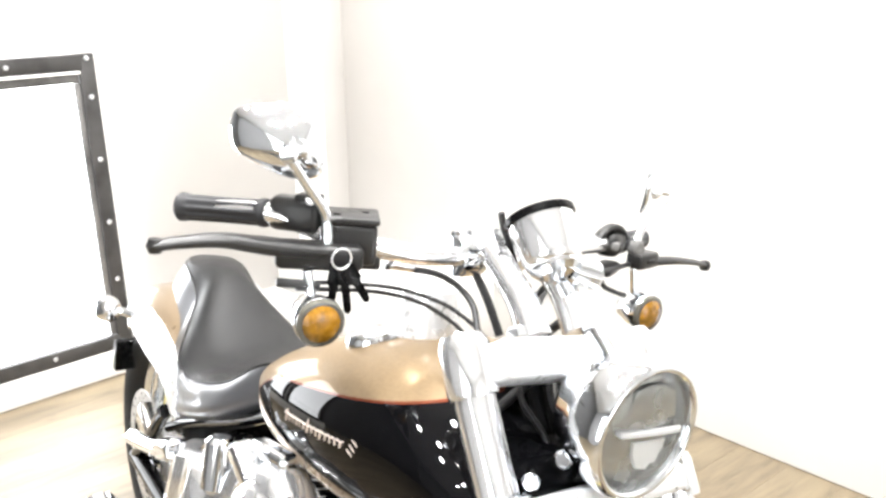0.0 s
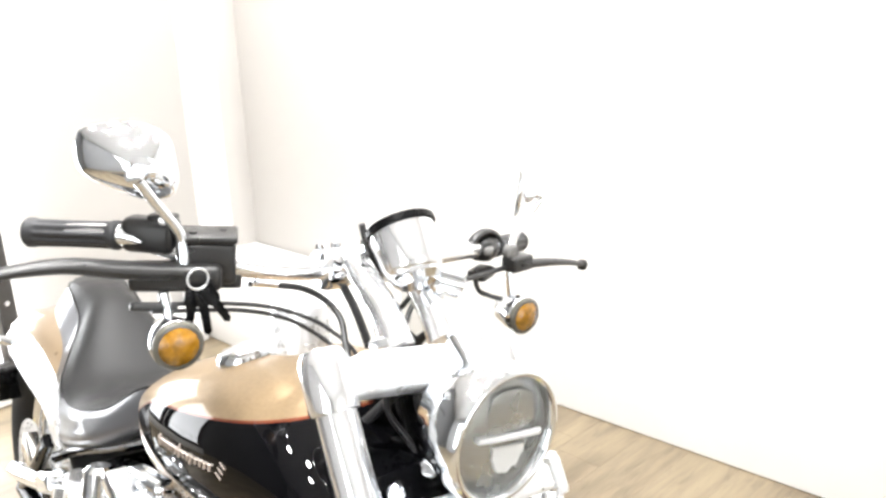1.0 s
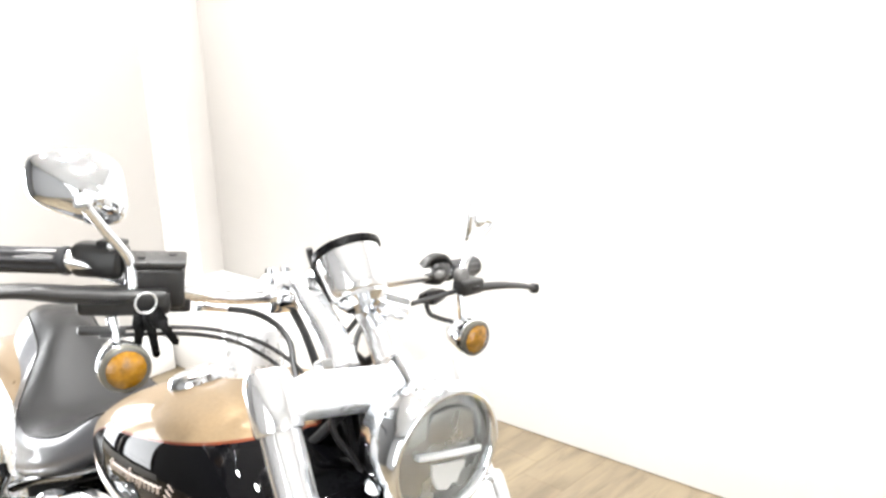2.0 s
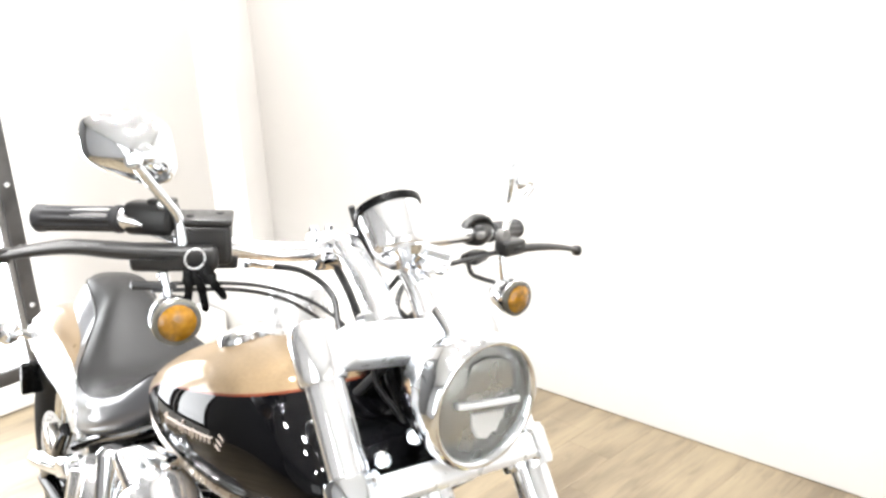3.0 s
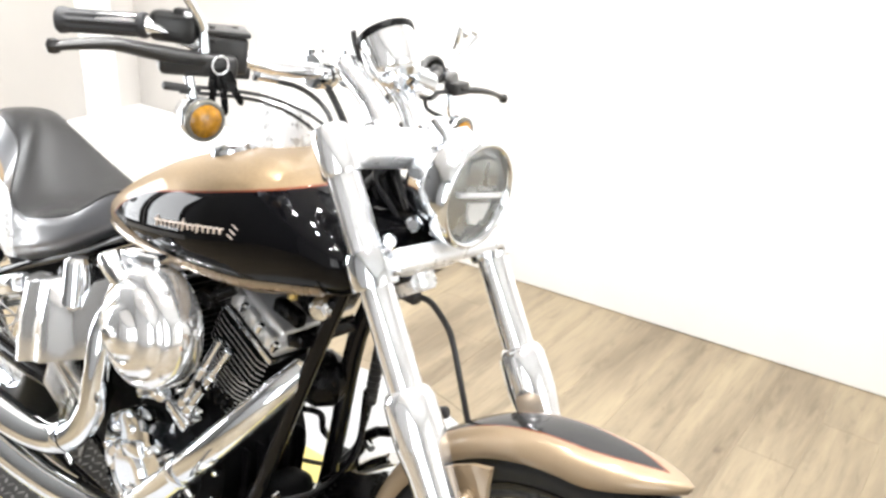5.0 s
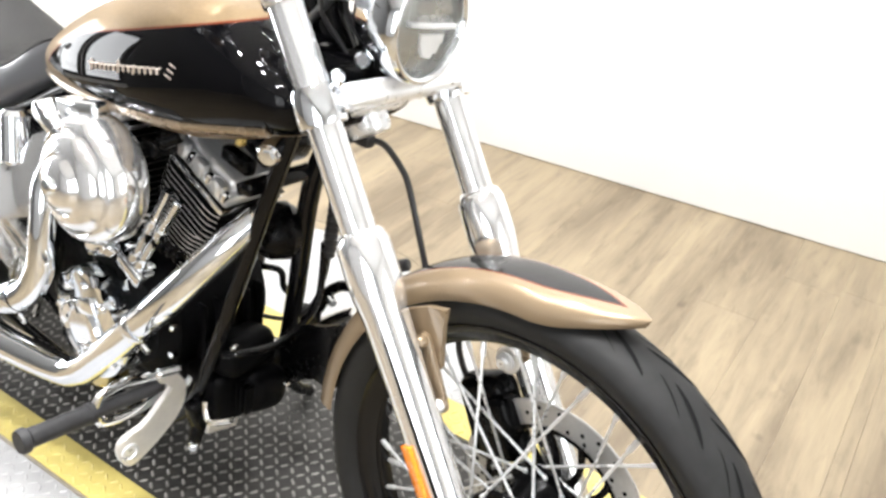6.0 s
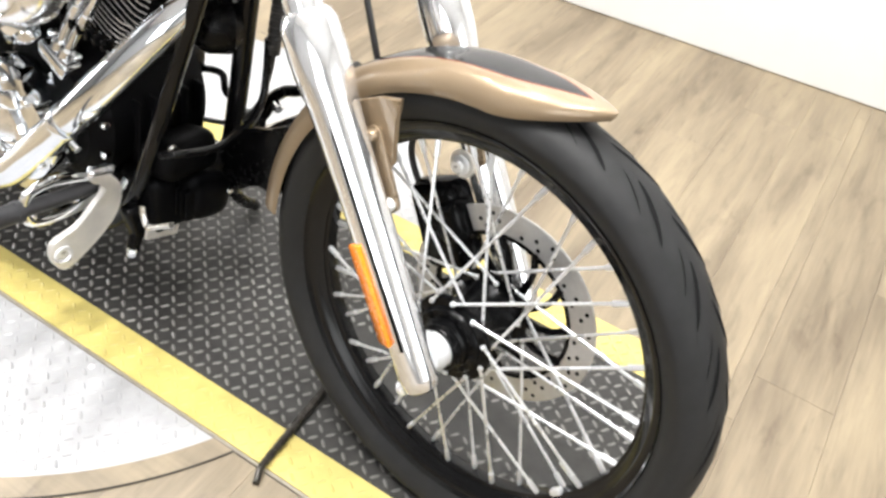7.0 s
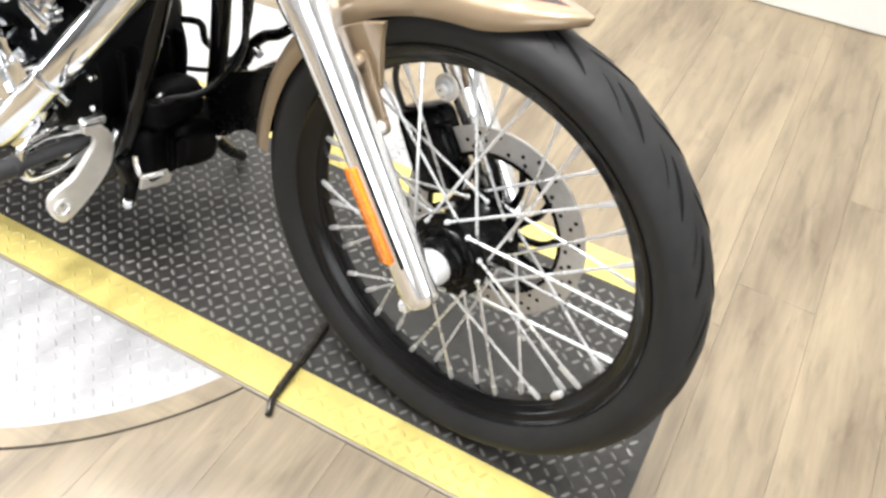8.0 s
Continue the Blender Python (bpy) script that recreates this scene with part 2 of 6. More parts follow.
    for position, colour in ((0.26, (0.143, 0.112, 0.075, 1)), (0.50, (0.208, 0.166, 0.111, 1)), (0.72, (0.261, 0.210, 0.138, 1))):
        cr.elements.new(position).color = colour
    nt.links.new(total, ramp.inputs["Fac"])
    nt.links.new(ramp.outputs["Color"], b.inputs["Base Color"])
    nt.links.new(band(grain, 0.3, 0.7, 0.36, 0.50), b.inputs["Roughness"])
    bp = nt.nodes.new("ShaderNodeBump")
    bp.inputs["Strength"].default_value, bp.inputs["Distance"].default_value = 0.15, 0.001
    nt.links.new(pore, bp.inputs["Height"])
    nt.links.new(bp.outputs["Normal"], b.inputs["Normal"])
    return m


WOOD = wood_material()


# ======================= mesh helpers =======================
WORLD_OF = {}


def finish(bm, angle=35):
    bmesh.ops.recalc_face_normals(bm, faces=bm.faces)
    for fa in bm.faces:
        fa.smooth = True
    for ed in bm.edges:
        if len(ed.link_faces) == 2 and ed.calc_face_angle(0) > radians(angle):
            ed.smooth = False


def part(name, bm, mat, parent=None, label="", at=None, angle=35):
    """One mesh object; its vertices are in the frame `at`, which becomes its own matrix."""
    finish(bm, angle)
    me = bpy.data.meshes.new(name)
    bm.to_mesh(me)
    bm.free()
    for mm in (mat if isinstance(mat, (list, tuple)) else [mat]):
        me.materials.append(mm)
    return place(name, me, parent, label, at)


def place(name, me, parent=None, label="", at=None):
    ob = new(name, me)
    m = at if at is not None else Matrix.Identity(4)
    if parent is not None:
        ob.parent = parent
        ob.matrix_basis = WORLD_OF[parent].inverted() @ m
    else:
        ob.matrix_basis = m
    WORLD_OF[ob] = m
    if label:
        ob["label"] = label
    return ob


def basis(axis):
    """Two unit vectors square to axis."""
    a = Vector(axis).normalized()
    h = Vector((0, 0, 1)) if abs(a.z) < 0.9 else Vector((1, 0, 0))
    p = a.cross(h).normalized()
    return a, p, a.cross(p).normalized()


def lathe(bm, origin, axis, profile, seg=24, closed=False, start=0.0, sweep=360.0):
    """Turns (radius, height) points round an axis."""
    a, p, q = basis(axis)
    o = Vector(origin)
    full = sweep > 359
    n = seg if full else seg + 1
    rings = []
    for r, h in profile:
        if r < 1e-6 and full:
            rings.append([bm.verts.new(o + a * h)])
        else:
            rings.append([bm.verts.new(o + a * h + (p * math.cos(t) + q * math.sin(t)) * r) for t in (radians(start + sweep * k / seg) for k in range(n))])
    pairs = list(zip(rings, rings[1:]))
    if closed:
        pairs.append((rings[-1], rings[0]))
    for r0, r1 in pairs:
        for k in range(seg):
            j = (k + 1) % n
            if len(r0) == 1 and len(r1) == 1:
                continue
            if len(r0) == 1:
                bm.faces.new((r0[0], r1[k], r1[j]))
            elif len(r1) == 1:
                bm.faces.new((r0[k], r0[j], r1[0]))
            else:
                bm.faces.new((r0[k], r0[j], r1[j], r1[k]))
    return bm


def rod(bm, a, b, r, seg=14, r2=None, bevel=0.0):
    a, b = Vector(a), Vector(b)
    d = (b - a).length
    r2 = r if r2 is None else r2
    e = min(bevel, d * 0.3, r * 0.5)
    prof = [(0, 0), (r - e, 0), (r, e), (r2, d - e), (r2 - e, d), (0, d)] if e > 0 else [(0, 0), (r, 0), (r2, d), (0, d)]
    return lathe(bm, a, b - a, prof, seg)


def spline(pts, n=8):
    """A smooth path through the points."""
    P = [Vector(p) for p in pts]
    if len(P) < 3:
        return P
    ext = [P[0] * 2 - P[1]] + P + [P[-1] * 2 - P[-2]]
    out = []
    for i in range(1, len(ext) - 2):
        p0, p1, p2, p3 = ext[i - 1:i + 3]
        for k in range(n):
            t = k / n
            out.append(0.5 * ((2 * p1) + (p2 - p0) * t + (2 * p0 - 5 * p1 + 4 * p2 - p3) * t * t + (3 * p1 - p0 - 3 * p2 + p3) * t ** 3))
    out.append(P[-1])
    return out


def tube(bm, pts, r, seg=12, n=8, smooth=True, flat=1.0):
    """A tube along a path; r is one radius or one for each given point."""
    path = spline(pts, n) if smooth else [Vector(p) for p in pts]
    if isinstance(r, (list, tuple)):
        m = len(path) - 1
        radii = [float(np.interp(k / m * (len(r) - 1), range(len(r)), r)) for k in range(len(path))]
    else:
        radii = [r] * len(path)
    rings, up = [], None
    for k, c in enumerate(path):
        d = (path[min(k + 1, len(path) - 1)] - path[max(k - 1, 0)]).normalized()
        if up is None:
            _, up, _ = basis(d)
        up = (up - d * up.dot(d)).normalized()
        side = d.cross(up)
        rings.append([bm.verts.new(c + (up * math.cos(t) + side * math.sin(t) * flat) * radii[k]) for t in (2 * math.pi * j / seg for j in range(seg))])
    for r0, r1 in zip(rings, rings[1:]):
        for k in range(seg):
            bm.faces.new((r0[k], r0[(k + 1) % seg], r1[(k + 1) % seg], r1[k]))
    bm.faces.new(rings[0])
    bm.faces.new(list(reversed(rings[-1])))
    return bm


def box(bm, centre, size, bevel=0.0, turn=None, seg=2):
    """A box with rounded edges; turn is a 3x3 or 4x4 rotation."""
    res = bmesh.ops.create_cube(bm, size=1.0)
    vs = res["verts"]
    for v in vs:
        v.co = Vector((v.co.x * size[0], v.co.y * size[1], v.co.z * size[2]))
    if bevel > 0:
        es = list({e for v in vs for e in v.link_edges})
        r2 = bmesh.ops.bevel(bm, geom=es, offset=min(bevel, min(size) * 0.45), segments=seg, affect="EDGES", profile=0.5)
        vs = list({v for f in r2["faces"] for v in f.verts} | {v for v in vs if v.is_valid})
        todo, seen = list(vs), set(vs)
        while todo:
            v = todo.pop()
            for e in v.link_edges:
                o = e.other_vert(v)
                if o not in seen:
                    seen.add(o)
                    todo.append(o)
        vs = list(seen)
    m = turn.to_4x4() if turn is not None else Matrix.Identity(4)
    for v in vs:
        v.co = (m @ v.co) + Vector(centre)
    return bm


def prism(bm, outline, z0, z1, bevel=0.0, at=None):
    """A plate: an outline of (x, y) pulled from z0 to z1, in the frame at."""
    m = at if at is not None else Matrix.Identity(4)
    lo = [bm.verts.new(m @ Vector((x, y, z0))) for x, y in outline]
    hi = [bm.verts.new(m @ Vector((x, y, z1))) for x, y in outline]
    n = len(outline)
    caps = [bm.faces.new(list(reversed(lo))), bm.faces.new(hi)]
    for k in range(n):
        bm.faces.new((lo[k], lo[(k + 1) % n], hi[(k + 1) % n], hi[k]))
    if bevel > 0:
        es = list({e for f in caps for e in f.edges})
        bmesh.ops.bevel(bm, geom=es, offset=bevel, segments=2, affect="EDGES", profile=0.5)
    return bm


def loft(bm, rings, caps=True):
    R = [[bm.verts.new(p) for p in ring] for ring in rings]
    n = len(R[0])
    for r0, r1 in zip(R, R[1:]):
        for k in range(n):
            bm.faces.new((r0[k], r0[(k + 1) % n], r1[(k + 1) % n], r1[k]))
    if caps:
        bm.faces.new(R[0])
        bm.faces.new(list(reversed(R[-1])))
    return bm


def B():
    return bmesh.new()


def lerp(table, x):
    """Looks x up in ((x, value), ...), smoothly."""
    xs, ys = [a for a, _ in table], [b for _, b in table]
    i = max(0, min(len(xs) - 2, sum(x >= q for q in xs) - 1))
    t = max(0.0, min(1.0, (x - xs[i]) / (xs[i + 1] - xs[i])))

    def slope(k):
        k0, k1 = max(k - 1, 0), min(k + 1, len(xs) - 1)
        return (ys[k1] - ys[k0]) / (xs[k1] - xs[k0])

    h = xs[i + 1] - xs[i]
    s0, s1 = slope(i) * h, slope(i + 1) * h
    return (2 * t ** 3 - 3 * t ** 2 + 1) * ys[i] + (t ** 3 - 2 * t ** 2 + t) * s0 + (-2 * t ** 3 + 3 * t ** 2) * ys[i + 1] + (t ** 3 - t ** 2) * s1


# ======================= the room =======================
ROOM = pose(0, 0, 0, 0, 0, 12.0)          # u along the white wall, v square to it
LIFT = pose(0, 0, 0, 0, 0, 8.04)          # u along the lift strip
U0, U1, V0, V1, HIGH = -2.80, 3.4, -3.2, 1.663, 3.0


def wall(name, centre, size, mat, label):
    return tagged(part(name, box(B(), centre, size, 0.004), mat, at=ROOM), label, "wall", kind="structure")


wall("wall_white", ((-2.08 + U1) / 2, V1 + 0.08, HIGH / 2), (U1 + 2.08, 0.16, HIGH), WALL, "smooth white painted showroom wall, brightly lit")
# Cream here stands for dimmer light towards the end of the white wall.
wall("wall_cream", ((U0 - 2.08) / 2 - 0.08, V1 + 0.083, HIGH / 2), (0.88, 0.16, HIGH), WALLC, "corner stretch of the white wall, toned cream for dimmer light")
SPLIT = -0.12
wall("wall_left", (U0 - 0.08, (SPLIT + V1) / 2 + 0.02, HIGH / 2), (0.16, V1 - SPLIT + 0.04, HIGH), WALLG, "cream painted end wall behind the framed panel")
# Out of view; set dark so that the tank's flank mirrors black.
wall("wall_left_dark", (U0 - 0.08, (V0 + SPLIT) / 2, HIGH / 2), (0.158, SPLIT - V0, HIGH), DARKWALL, "dark grey stretch of the end wall, assumed out of view")
wall("wall_near", ((U0 + U1) / 2, V0 - 0.08, HIGH / 2), (U1 - U0 + 0.3, 0.16, HIGH), NEARWALL, "plain grey wall across from the motorcycle")
wall("wall_right", (U1 + 0.08, (V0 + V1) / 2, HIGH / 2), (0.16, V1 - V0, HIGH), WALL, "plain white wall closing the room")
# Thin sheet added and painted lighter to offset the shade in the corner.
wall("wall_corner", (U0 + 0.004, (1.552 + V1 + 0.03) / 2, HIGH / 2), (0.010, V1 + 0.03 - 1.552, HIGH), WALLC, "thin cream sheet lightening the shaded corner of the end wall")
tagged(part("corner_base", box(B(), (U0 + 0.45, V1 - 0.195, 0.14), (0.90, 0.39, 0.28), 0.008), WALL, at=ROOM), "low white boxed base in the corner", "base", kind="structure")
tagged(part("baseboard", box(B(), (U0 + 0.095, 0.95, 0.06), (0.19, 0.62, 0.12), 0.006), TRIMW, at=ROOM), "deep white baseboard along the end wall", "baseboard", kind="structure")
# Raised strip painted whiter than the end wall, for a bright band there.
tagged(part("pilaster", box(B(), (U0 + 0.006, 1.47, HIGH / 2), (0.024, 0.16, HIGH), 0.008), WALL, at=ROOM), "slim raised white strip at the corner of the end wall", "pilaster", kind="structure")
tagged(part("ceiling", box(B(), ((U0 + U1) / 2, (V0 + V1) / 2, HIGH + 0.06), (U1 - U0 + 0.3, V1 - V0 + 0.3, 0.12)), CEIL, at=ROOM), "flat white ceiling with small round lamps", "ceiling", kind="structure")


def ceiling_lamp(u, v):
    top = new("ceiling_lamp")
    m = ROOM @ pose(u, v, HIGH)
    top.matrix_basis = m
    WORLD_OF[top] = m
    tagged(top, "small round recessed ceiling lamp, switched on", "ceiling lamp", "lamps in the ceiling")
    part("lamp_rim", lathe(B(), (0, 0, -0.022), (0, 0, 1), [(0.047, 0.0), (0.085, 0.004), (0.085, 0.022), (0.047, 0.022)], 24, True), ALLOY, top, at=m)
    part("lamp_disc", lathe(B(), (0, 0, -0.016), (0, 0, 1), [(0, 0), (0.045, 0), (0.045, 0.012), (0, 0.012)], 20), LAMPGLOW, top, at=m)


def spot_disc(u, v):
    data = bpy.data.lights.new("lamp_ceiling", "AREA")
    data.shape, data.size, data.energy, data.color = "DISK", 0.11, LAMP_WATTS, (1.0, 0.995, 0.985)
    ob = new("lamp_ceiling", data)
    ob.matrix_world = look(ROOM @ Vector((u, v, HIGH - 0.026)), ROOM @ Vector((u, v, 0)))


LAMP_WATTS = 15.8
for cu, cv in ((-1.70, 0.30), (-1.95, 1.00), (-1.50, -0.40), (-0.80, -0.45), (-0.90, -0.05), (-0.85, 0.90), (-0.10, -0.85), (0.06, -0.35), (-0.05, 0.12), (-0.05, 1.02)):
    ceiling_lamp(cu, cv)
    spot_disc(cu, cv)


def opening(name, m):
    """A tall bright window, assumed out of view and added to brighten what the chrome mirrors."""
    top = tagged(new(name), "assumed tall white-framed window out of view, added for chrome reflections", "window", kind="structure")
    top.matrix_basis = m
    WORLD_OF[top] = m
    bm = B()
    for x in (-0.9, 0.0, 0.9):
        box(bm, (x, 0.0, 0), (0.07, 0.04, 2.1), 0.004)
    for z in (-1.05, 0.25, 1.05):
        box(bm, (0, 0.002, z), (1.87, 0.036, 0.07), 0.004)
    part("window_frame", bm, TRIMW, top, at=m)
    for x in (-0.45, 0.45):
        part("pane", box(B(), (x, -0.008, 0), (0.82, 0.006, 2.02)), DAYLIGHT, top, at=m)


# Glowing panes on the unseen walls; their places are assumed.
DAYLIGHT = material("glow in the added window panes", (0.95, 0.98, 1.0), 0.5, glow=2.0)
opening("window_1", ROOM @ pose(U1 - 0.012, -0.6, 1.45, 0, 0, 90))
opening("window_2", ROOM @ pose(0.9, V0 + 0.012, 1.45))


def framed_panel(v0, v1):
    """White panel in a bolted black frame on a white plinth along the end wall."""
    u = U0 + 0.09
    m = ROOM @ pose(u, 0, 0)
    top = tagged(new("display_panel"), "backlit white panel in a worn black bolted frame", "panel", "panels along the end wall")
    top.matrix_basis = m
    WORLD_OF[top] = m
    z0, z1, fw = 0.10, 1.14, 0.052
    part("plinth", box(B(), (-0.03, (v0 + v1) / 2, 0.05), (0.10, v1 - v0 + 0.05, 0.10), 0.006), TRIMW, top, "white painted plinth", at=m)
    part("sheet", box(B(), (-0.02, (v0 + v1) / 2, (z0 + z1) / 2), (0.02, v1 - v0 - 0.03, z1 - z0 - 0.03)), PANEL, top, "backlit white sheet", at=m)
    for name, c, s in (("frame_post", (0.0, v1 - fw / 2, (z0 + z1) / 2), (0.03, fw, z1 - z0)), ("frame_post", (0.0, v0 + fw / 2, (z0 + z1) / 2), (0.03, fw, z1 - z0)),
                       ("frame_rail", (0.002, (v0 + v1) / 2, z1 - fw / 2), (0.03, v1 - v0 - 2 * fw + 0.02, fw)), ("frame_rail", (0.002, (v0 + v1) / 2, z0 + fw / 2), (0.03, v1 - v0 - 2 * fw + 0.02, fw))):
        part(name, box(B(), c, s, 0.004), FRAMEB, top, "scuffed black metal frame", at=m)
    # light lip under the top rail, and the worn grey inner band behind it
    part("inner_rail", box(B(), (-0.004, (v0 + v1) / 2, z1 - fw - 0.026), (0.016, v1 - v0 - 2 * fw - 0.006, 0.030), 0.002), BANDG, top, "scuffed grey inner band", at=m)
    for vc in (v0 + fw + 0.010, v1 - fw - 0.010):
        part("inner_post", box(B(), (-0.004, vc, (z0 + z1) / 2 - 0.02), (0.016, 0.020, z1 - z0 - 2 * fw - 0.045), 0.002), BANDG, top, "scuffed grey inner band", at=m)
    part("lip", box(B(), (0.006, (v0 + v1) / 2, z1 - fw - 0.006), (0.026, v1 - v0 - 2 * fw, 0.008)), TRIMW, top, "white lip under the top rail", at=m)
    bolt = B()
    lathe(bolt, (0, 0, 0), (1, 0, 0), [(0, 0.006), (0.006, 0.005), (0.0085, 0.0), (0.0085, -0.002), (0, -0.002)], 12)
    finish(bolt)
    me = bpy.data.meshes.new("bolt")
    bolt.to_mesh(me)
    bolt.free()
    me.materials.append(STEEL)
    spots = [(v1 - fw / 2, z) for z in (0.36, 0.57, 0.79, 1.0, z1 - 0.014)] + [(v1 - d, z) for d in (0.275, 0.515) for z in (z1 - 0.026, z0 + 0.03)]
    for v, z in spots:
        place("bolt", me, top, at=m @ pose(0.016, v, z))
    # rows of small holes along the foot of the sheet
    bm = B()
    for row in range(4):
        for k in range(24):
            v = v1 - 0.09 - k * 0.022 - (row % 2) * 0.011
            lathe(bm, (-0.009, v, 0.20 + row * 0.02), (1, 0, 0), [(0, 0.0), (0.0042, 0.0), (0.0042, -0.002), (0, -0.002)], 6)
    part("hole_strip", bm, LAMPGREY, top, "strip of small grey holes", at=m)


framed_panel(-0.10, 0.585)
framed_panel(-0.68, -0.112)


# ======================= lift strip and turntable =======================
LIP = 0.006                                # worn bare edge outside the near yellow band
NEAR_OUT, NEAR_IN, FAR_IN, FAR_OUT, LIFT_END, LIFT_BACK = -0.175, -0.0965, 0.3755, 0.457, 0.341, -1.60
TC, TR = (-0.93, 0.14), 0.685


LOZ_L, LOZ_W = 0.0185 / 2, 0.0056 / 2       # half length and half width of a tread lozenge


def lozenge(bm, spin, at=(0.0, 0.0, 0.0), high=0.0018):
    """One raised lozenge: a pointed outline with a ridge along it."""
    c, s = math.cos(spin), math.sin(spin)

    def p(a, b, h):
        return bm.verts.new((at[0] + a * c - b * s, at[1] + a * s + b * c, at[2] + h))

    l, w = LOZ_L, LOZ_W
    base = [p(-l, 0, 0), p(-l * 0.5, -w, 0), p(l * 0.5, -w, 0), p(l, 0, 0), p(l * 0.5, w, 0), p(-l * 0.5, w, 0)]
    ridge = [p(-l * 0.55, 0, high), p(l * 0.55, 0, high)]
    for fa in ((base[0], base[1], ridge[0]), (base[1], base[2], ridge[1], ridge[0]), (base[2], base[3], ridge[1]), (base[3], base[4], ridge[1]), (base[4], base[5], ridge[0], ridge[1]), (base[5], base[0], ridge[0])):
        bm.faces.new(fa)


def lozenge_data(mat):
    """Mesh data for lozenges that stand singly."""
    bm = B()
    lozenge(bm, 0.0)
    finish(bm)
    me = bpy.data.meshes.new("lozenge")
    bm.to_mesh(me)
    bm.free()
    me.materials.append(mat)
    return me


def tread(parent, m, mat, u0, u1, v0, v1, z, single, keep=None, tall=None, pitch=0.0205):
    """Raised lozenges, alternate ones turned by a right angle; those inside single (u, u, v, v) are pieces of their own."""
    bm, data = B(), lozenge_data(mat)
    for i in range(int((u1 - u0) / pitch)):
        for j in range(int((v1 - v0) / pitch)):
            u, v = u0 + (i + 0.5) * pitch, v0 + (j + 0.5) * pitch
            if keep and not keep(u, v):
                continue
            degs = 53 if (i + j) % 2 else -37
            high = tall(u, v) if tall else 0.0018
            if single[0] < u < single[1] and single[2] < v < single[3]:
                place("lozenge", data, parent, at=m @ pose(u, v, z, 0, 0, degs) @ Matrix.Diagonal((1, 1, high / 0.0018, 1)))
            else:
                lozenge(bm, radians(degs), (u, v, z), high)
    return tagged(part("tread", bm, mat, parent, at=m), "raised tread lozenges", kind="stuff")


lift = tagged(new("lift_platform"), "dark tread-plate lift strip with yellow painted edges", "platform", kind="structure")
lift.matrix_basis = LIFT
WORLD_OF[lift] = LIFT
part("deck", box(B(), ((LIFT_END + LIFT_BACK) / 2, (NEAR_IN + FAR_IN) / 2, -0.019), (LIFT_END - LIFT_BACK, FAR_IN - NEAR_IN, 0.04)), PLATE, lift, "worn dark steel tread plate", at=LIFT)


def worn(u, v):
    """Height of a lozenge: rolled nearly flat where tyres run."""
    return 0.0018 * (1 - 0.82 * math.exp(-((v - 0.11) / 0.085) ** 2))


tread(lift, LIFT, TREADW, -1.58, LIFT_END, NEAR_IN + 0.004, FAR_IN, 0.001, (-0.50, 0.06, -0.12, 0.045), keep=lambda u, v: not (0.062 < v < 0.158 and u > -0.30), tall=worn)
part("edge_lip", box(B(), ((LIFT_END + LIFT_BACK) / 2, NEAR_OUT + LIP / 2, -0.021), (LIFT_END - LIFT_BACK, LIP, 0.04), 0.001), LIPM, lift, "worn grey-brown bare edge strip", at=LIFT)
for side, (va, vb) in (("near", (NEAR_OUT + LIP, NEAR_IN)), ("far", (FAR_IN, FAR_OUT))):
    part("yellow_edge", box(B(), ((LIFT_END + LIFT_BACK) / 2, (va + vb) / 2, -0.019), (LIFT_END - LIFT_BACK, vb - va, 0.04)), YELLOW, lift, "yellow painted tread edge", at=LIFT)
    tread(lift, LIFT, YELLOW, -1.58, LIFT_END, va, vb, 0.001, (-0.60, 0.16, -0.20, 0.0))

table = tagged(new("turntable"), "round silver tread-plate turntable let into the floor", "turntable", kind="structure")
mt = LIFT @ pose(TC[0], TC[1], 0)
table.matrix_basis = mt
WORLD_OF[table] = mt
nseg = 96


def disc_half(r0, r1, z0, z1, lo, hi):
    """The part of a round plate outside the strip between v = lo and v = hi."""
    bm = B()
    for sign, edge in ((-1, lo), (1, hi)):
        a = math.asin(abs(edge) / r1)
        if r0 <= 0:
            pts = [(r1 * math.cos(t), sign * r1 * math.sin(t)) for t in np.linspace(a, math.pi - a, nseg)]
            prism(bm, pts, z0, z1)
        else:
            a0 = math.asin(abs(edge) / r0)
            ts = np.linspace(0, 1, nseg)
            out = [(r1 * math.cos(a + (math.pi - 2 * a) * t), sign * r1 * math.sin(a + (math.pi - 2 * a) * t)) for t in ts]
            inn = [(r0 * math.cos(a0 + (math.pi - 2 * a0) * t), sign * r0 * math.sin(a0 + (math.pi - 2 * a0) * t)) for t in ts]
            for k in range(nseg - 1):
                q = [bm.verts.new((*p, z1)) for p in (out[k], out[k + 1], inn[k + 1], inn[k])]
                bm.faces.new(q)
                w = [bm.verts.new((*p, zz)) for p, zz in ((out[k], z0), (out[k + 1], z0), (out[k + 1], z1), (out[k], z1))]
                bm.faces.new(w)
    bmesh.ops.remove_doubles(bm, verts=bm.verts, dist=1e-5)
    return bm


LO, HI = NEAR_OUT - TC[1] - 0.002, FAR_OUT - TC[1] + 0.002
part("plate", disc_half(0, TR, -0.03, 0.0, LO, HI), SILVER, table, "pale silver tread plate", at=mt)
tread(table, mt, SILVER, -TR, TR, -TR, TR, 0.0, (-0.72 - TC[0], -0.10 - TC[0], -0.40 - TC[1], -0.17 - TC[1]), keep=lambda u, v: math.hypot(u, v) < TR - 0.015 and (v < LO - 0.008 or v > HI + 0.008))
part("rim_strip", disc_half(TR + 0.001, TR + 0.036, -0.03, 0.0015, LO, HI), WOOD, table, "oak-toned edging strip with a dark seam", at=mt)
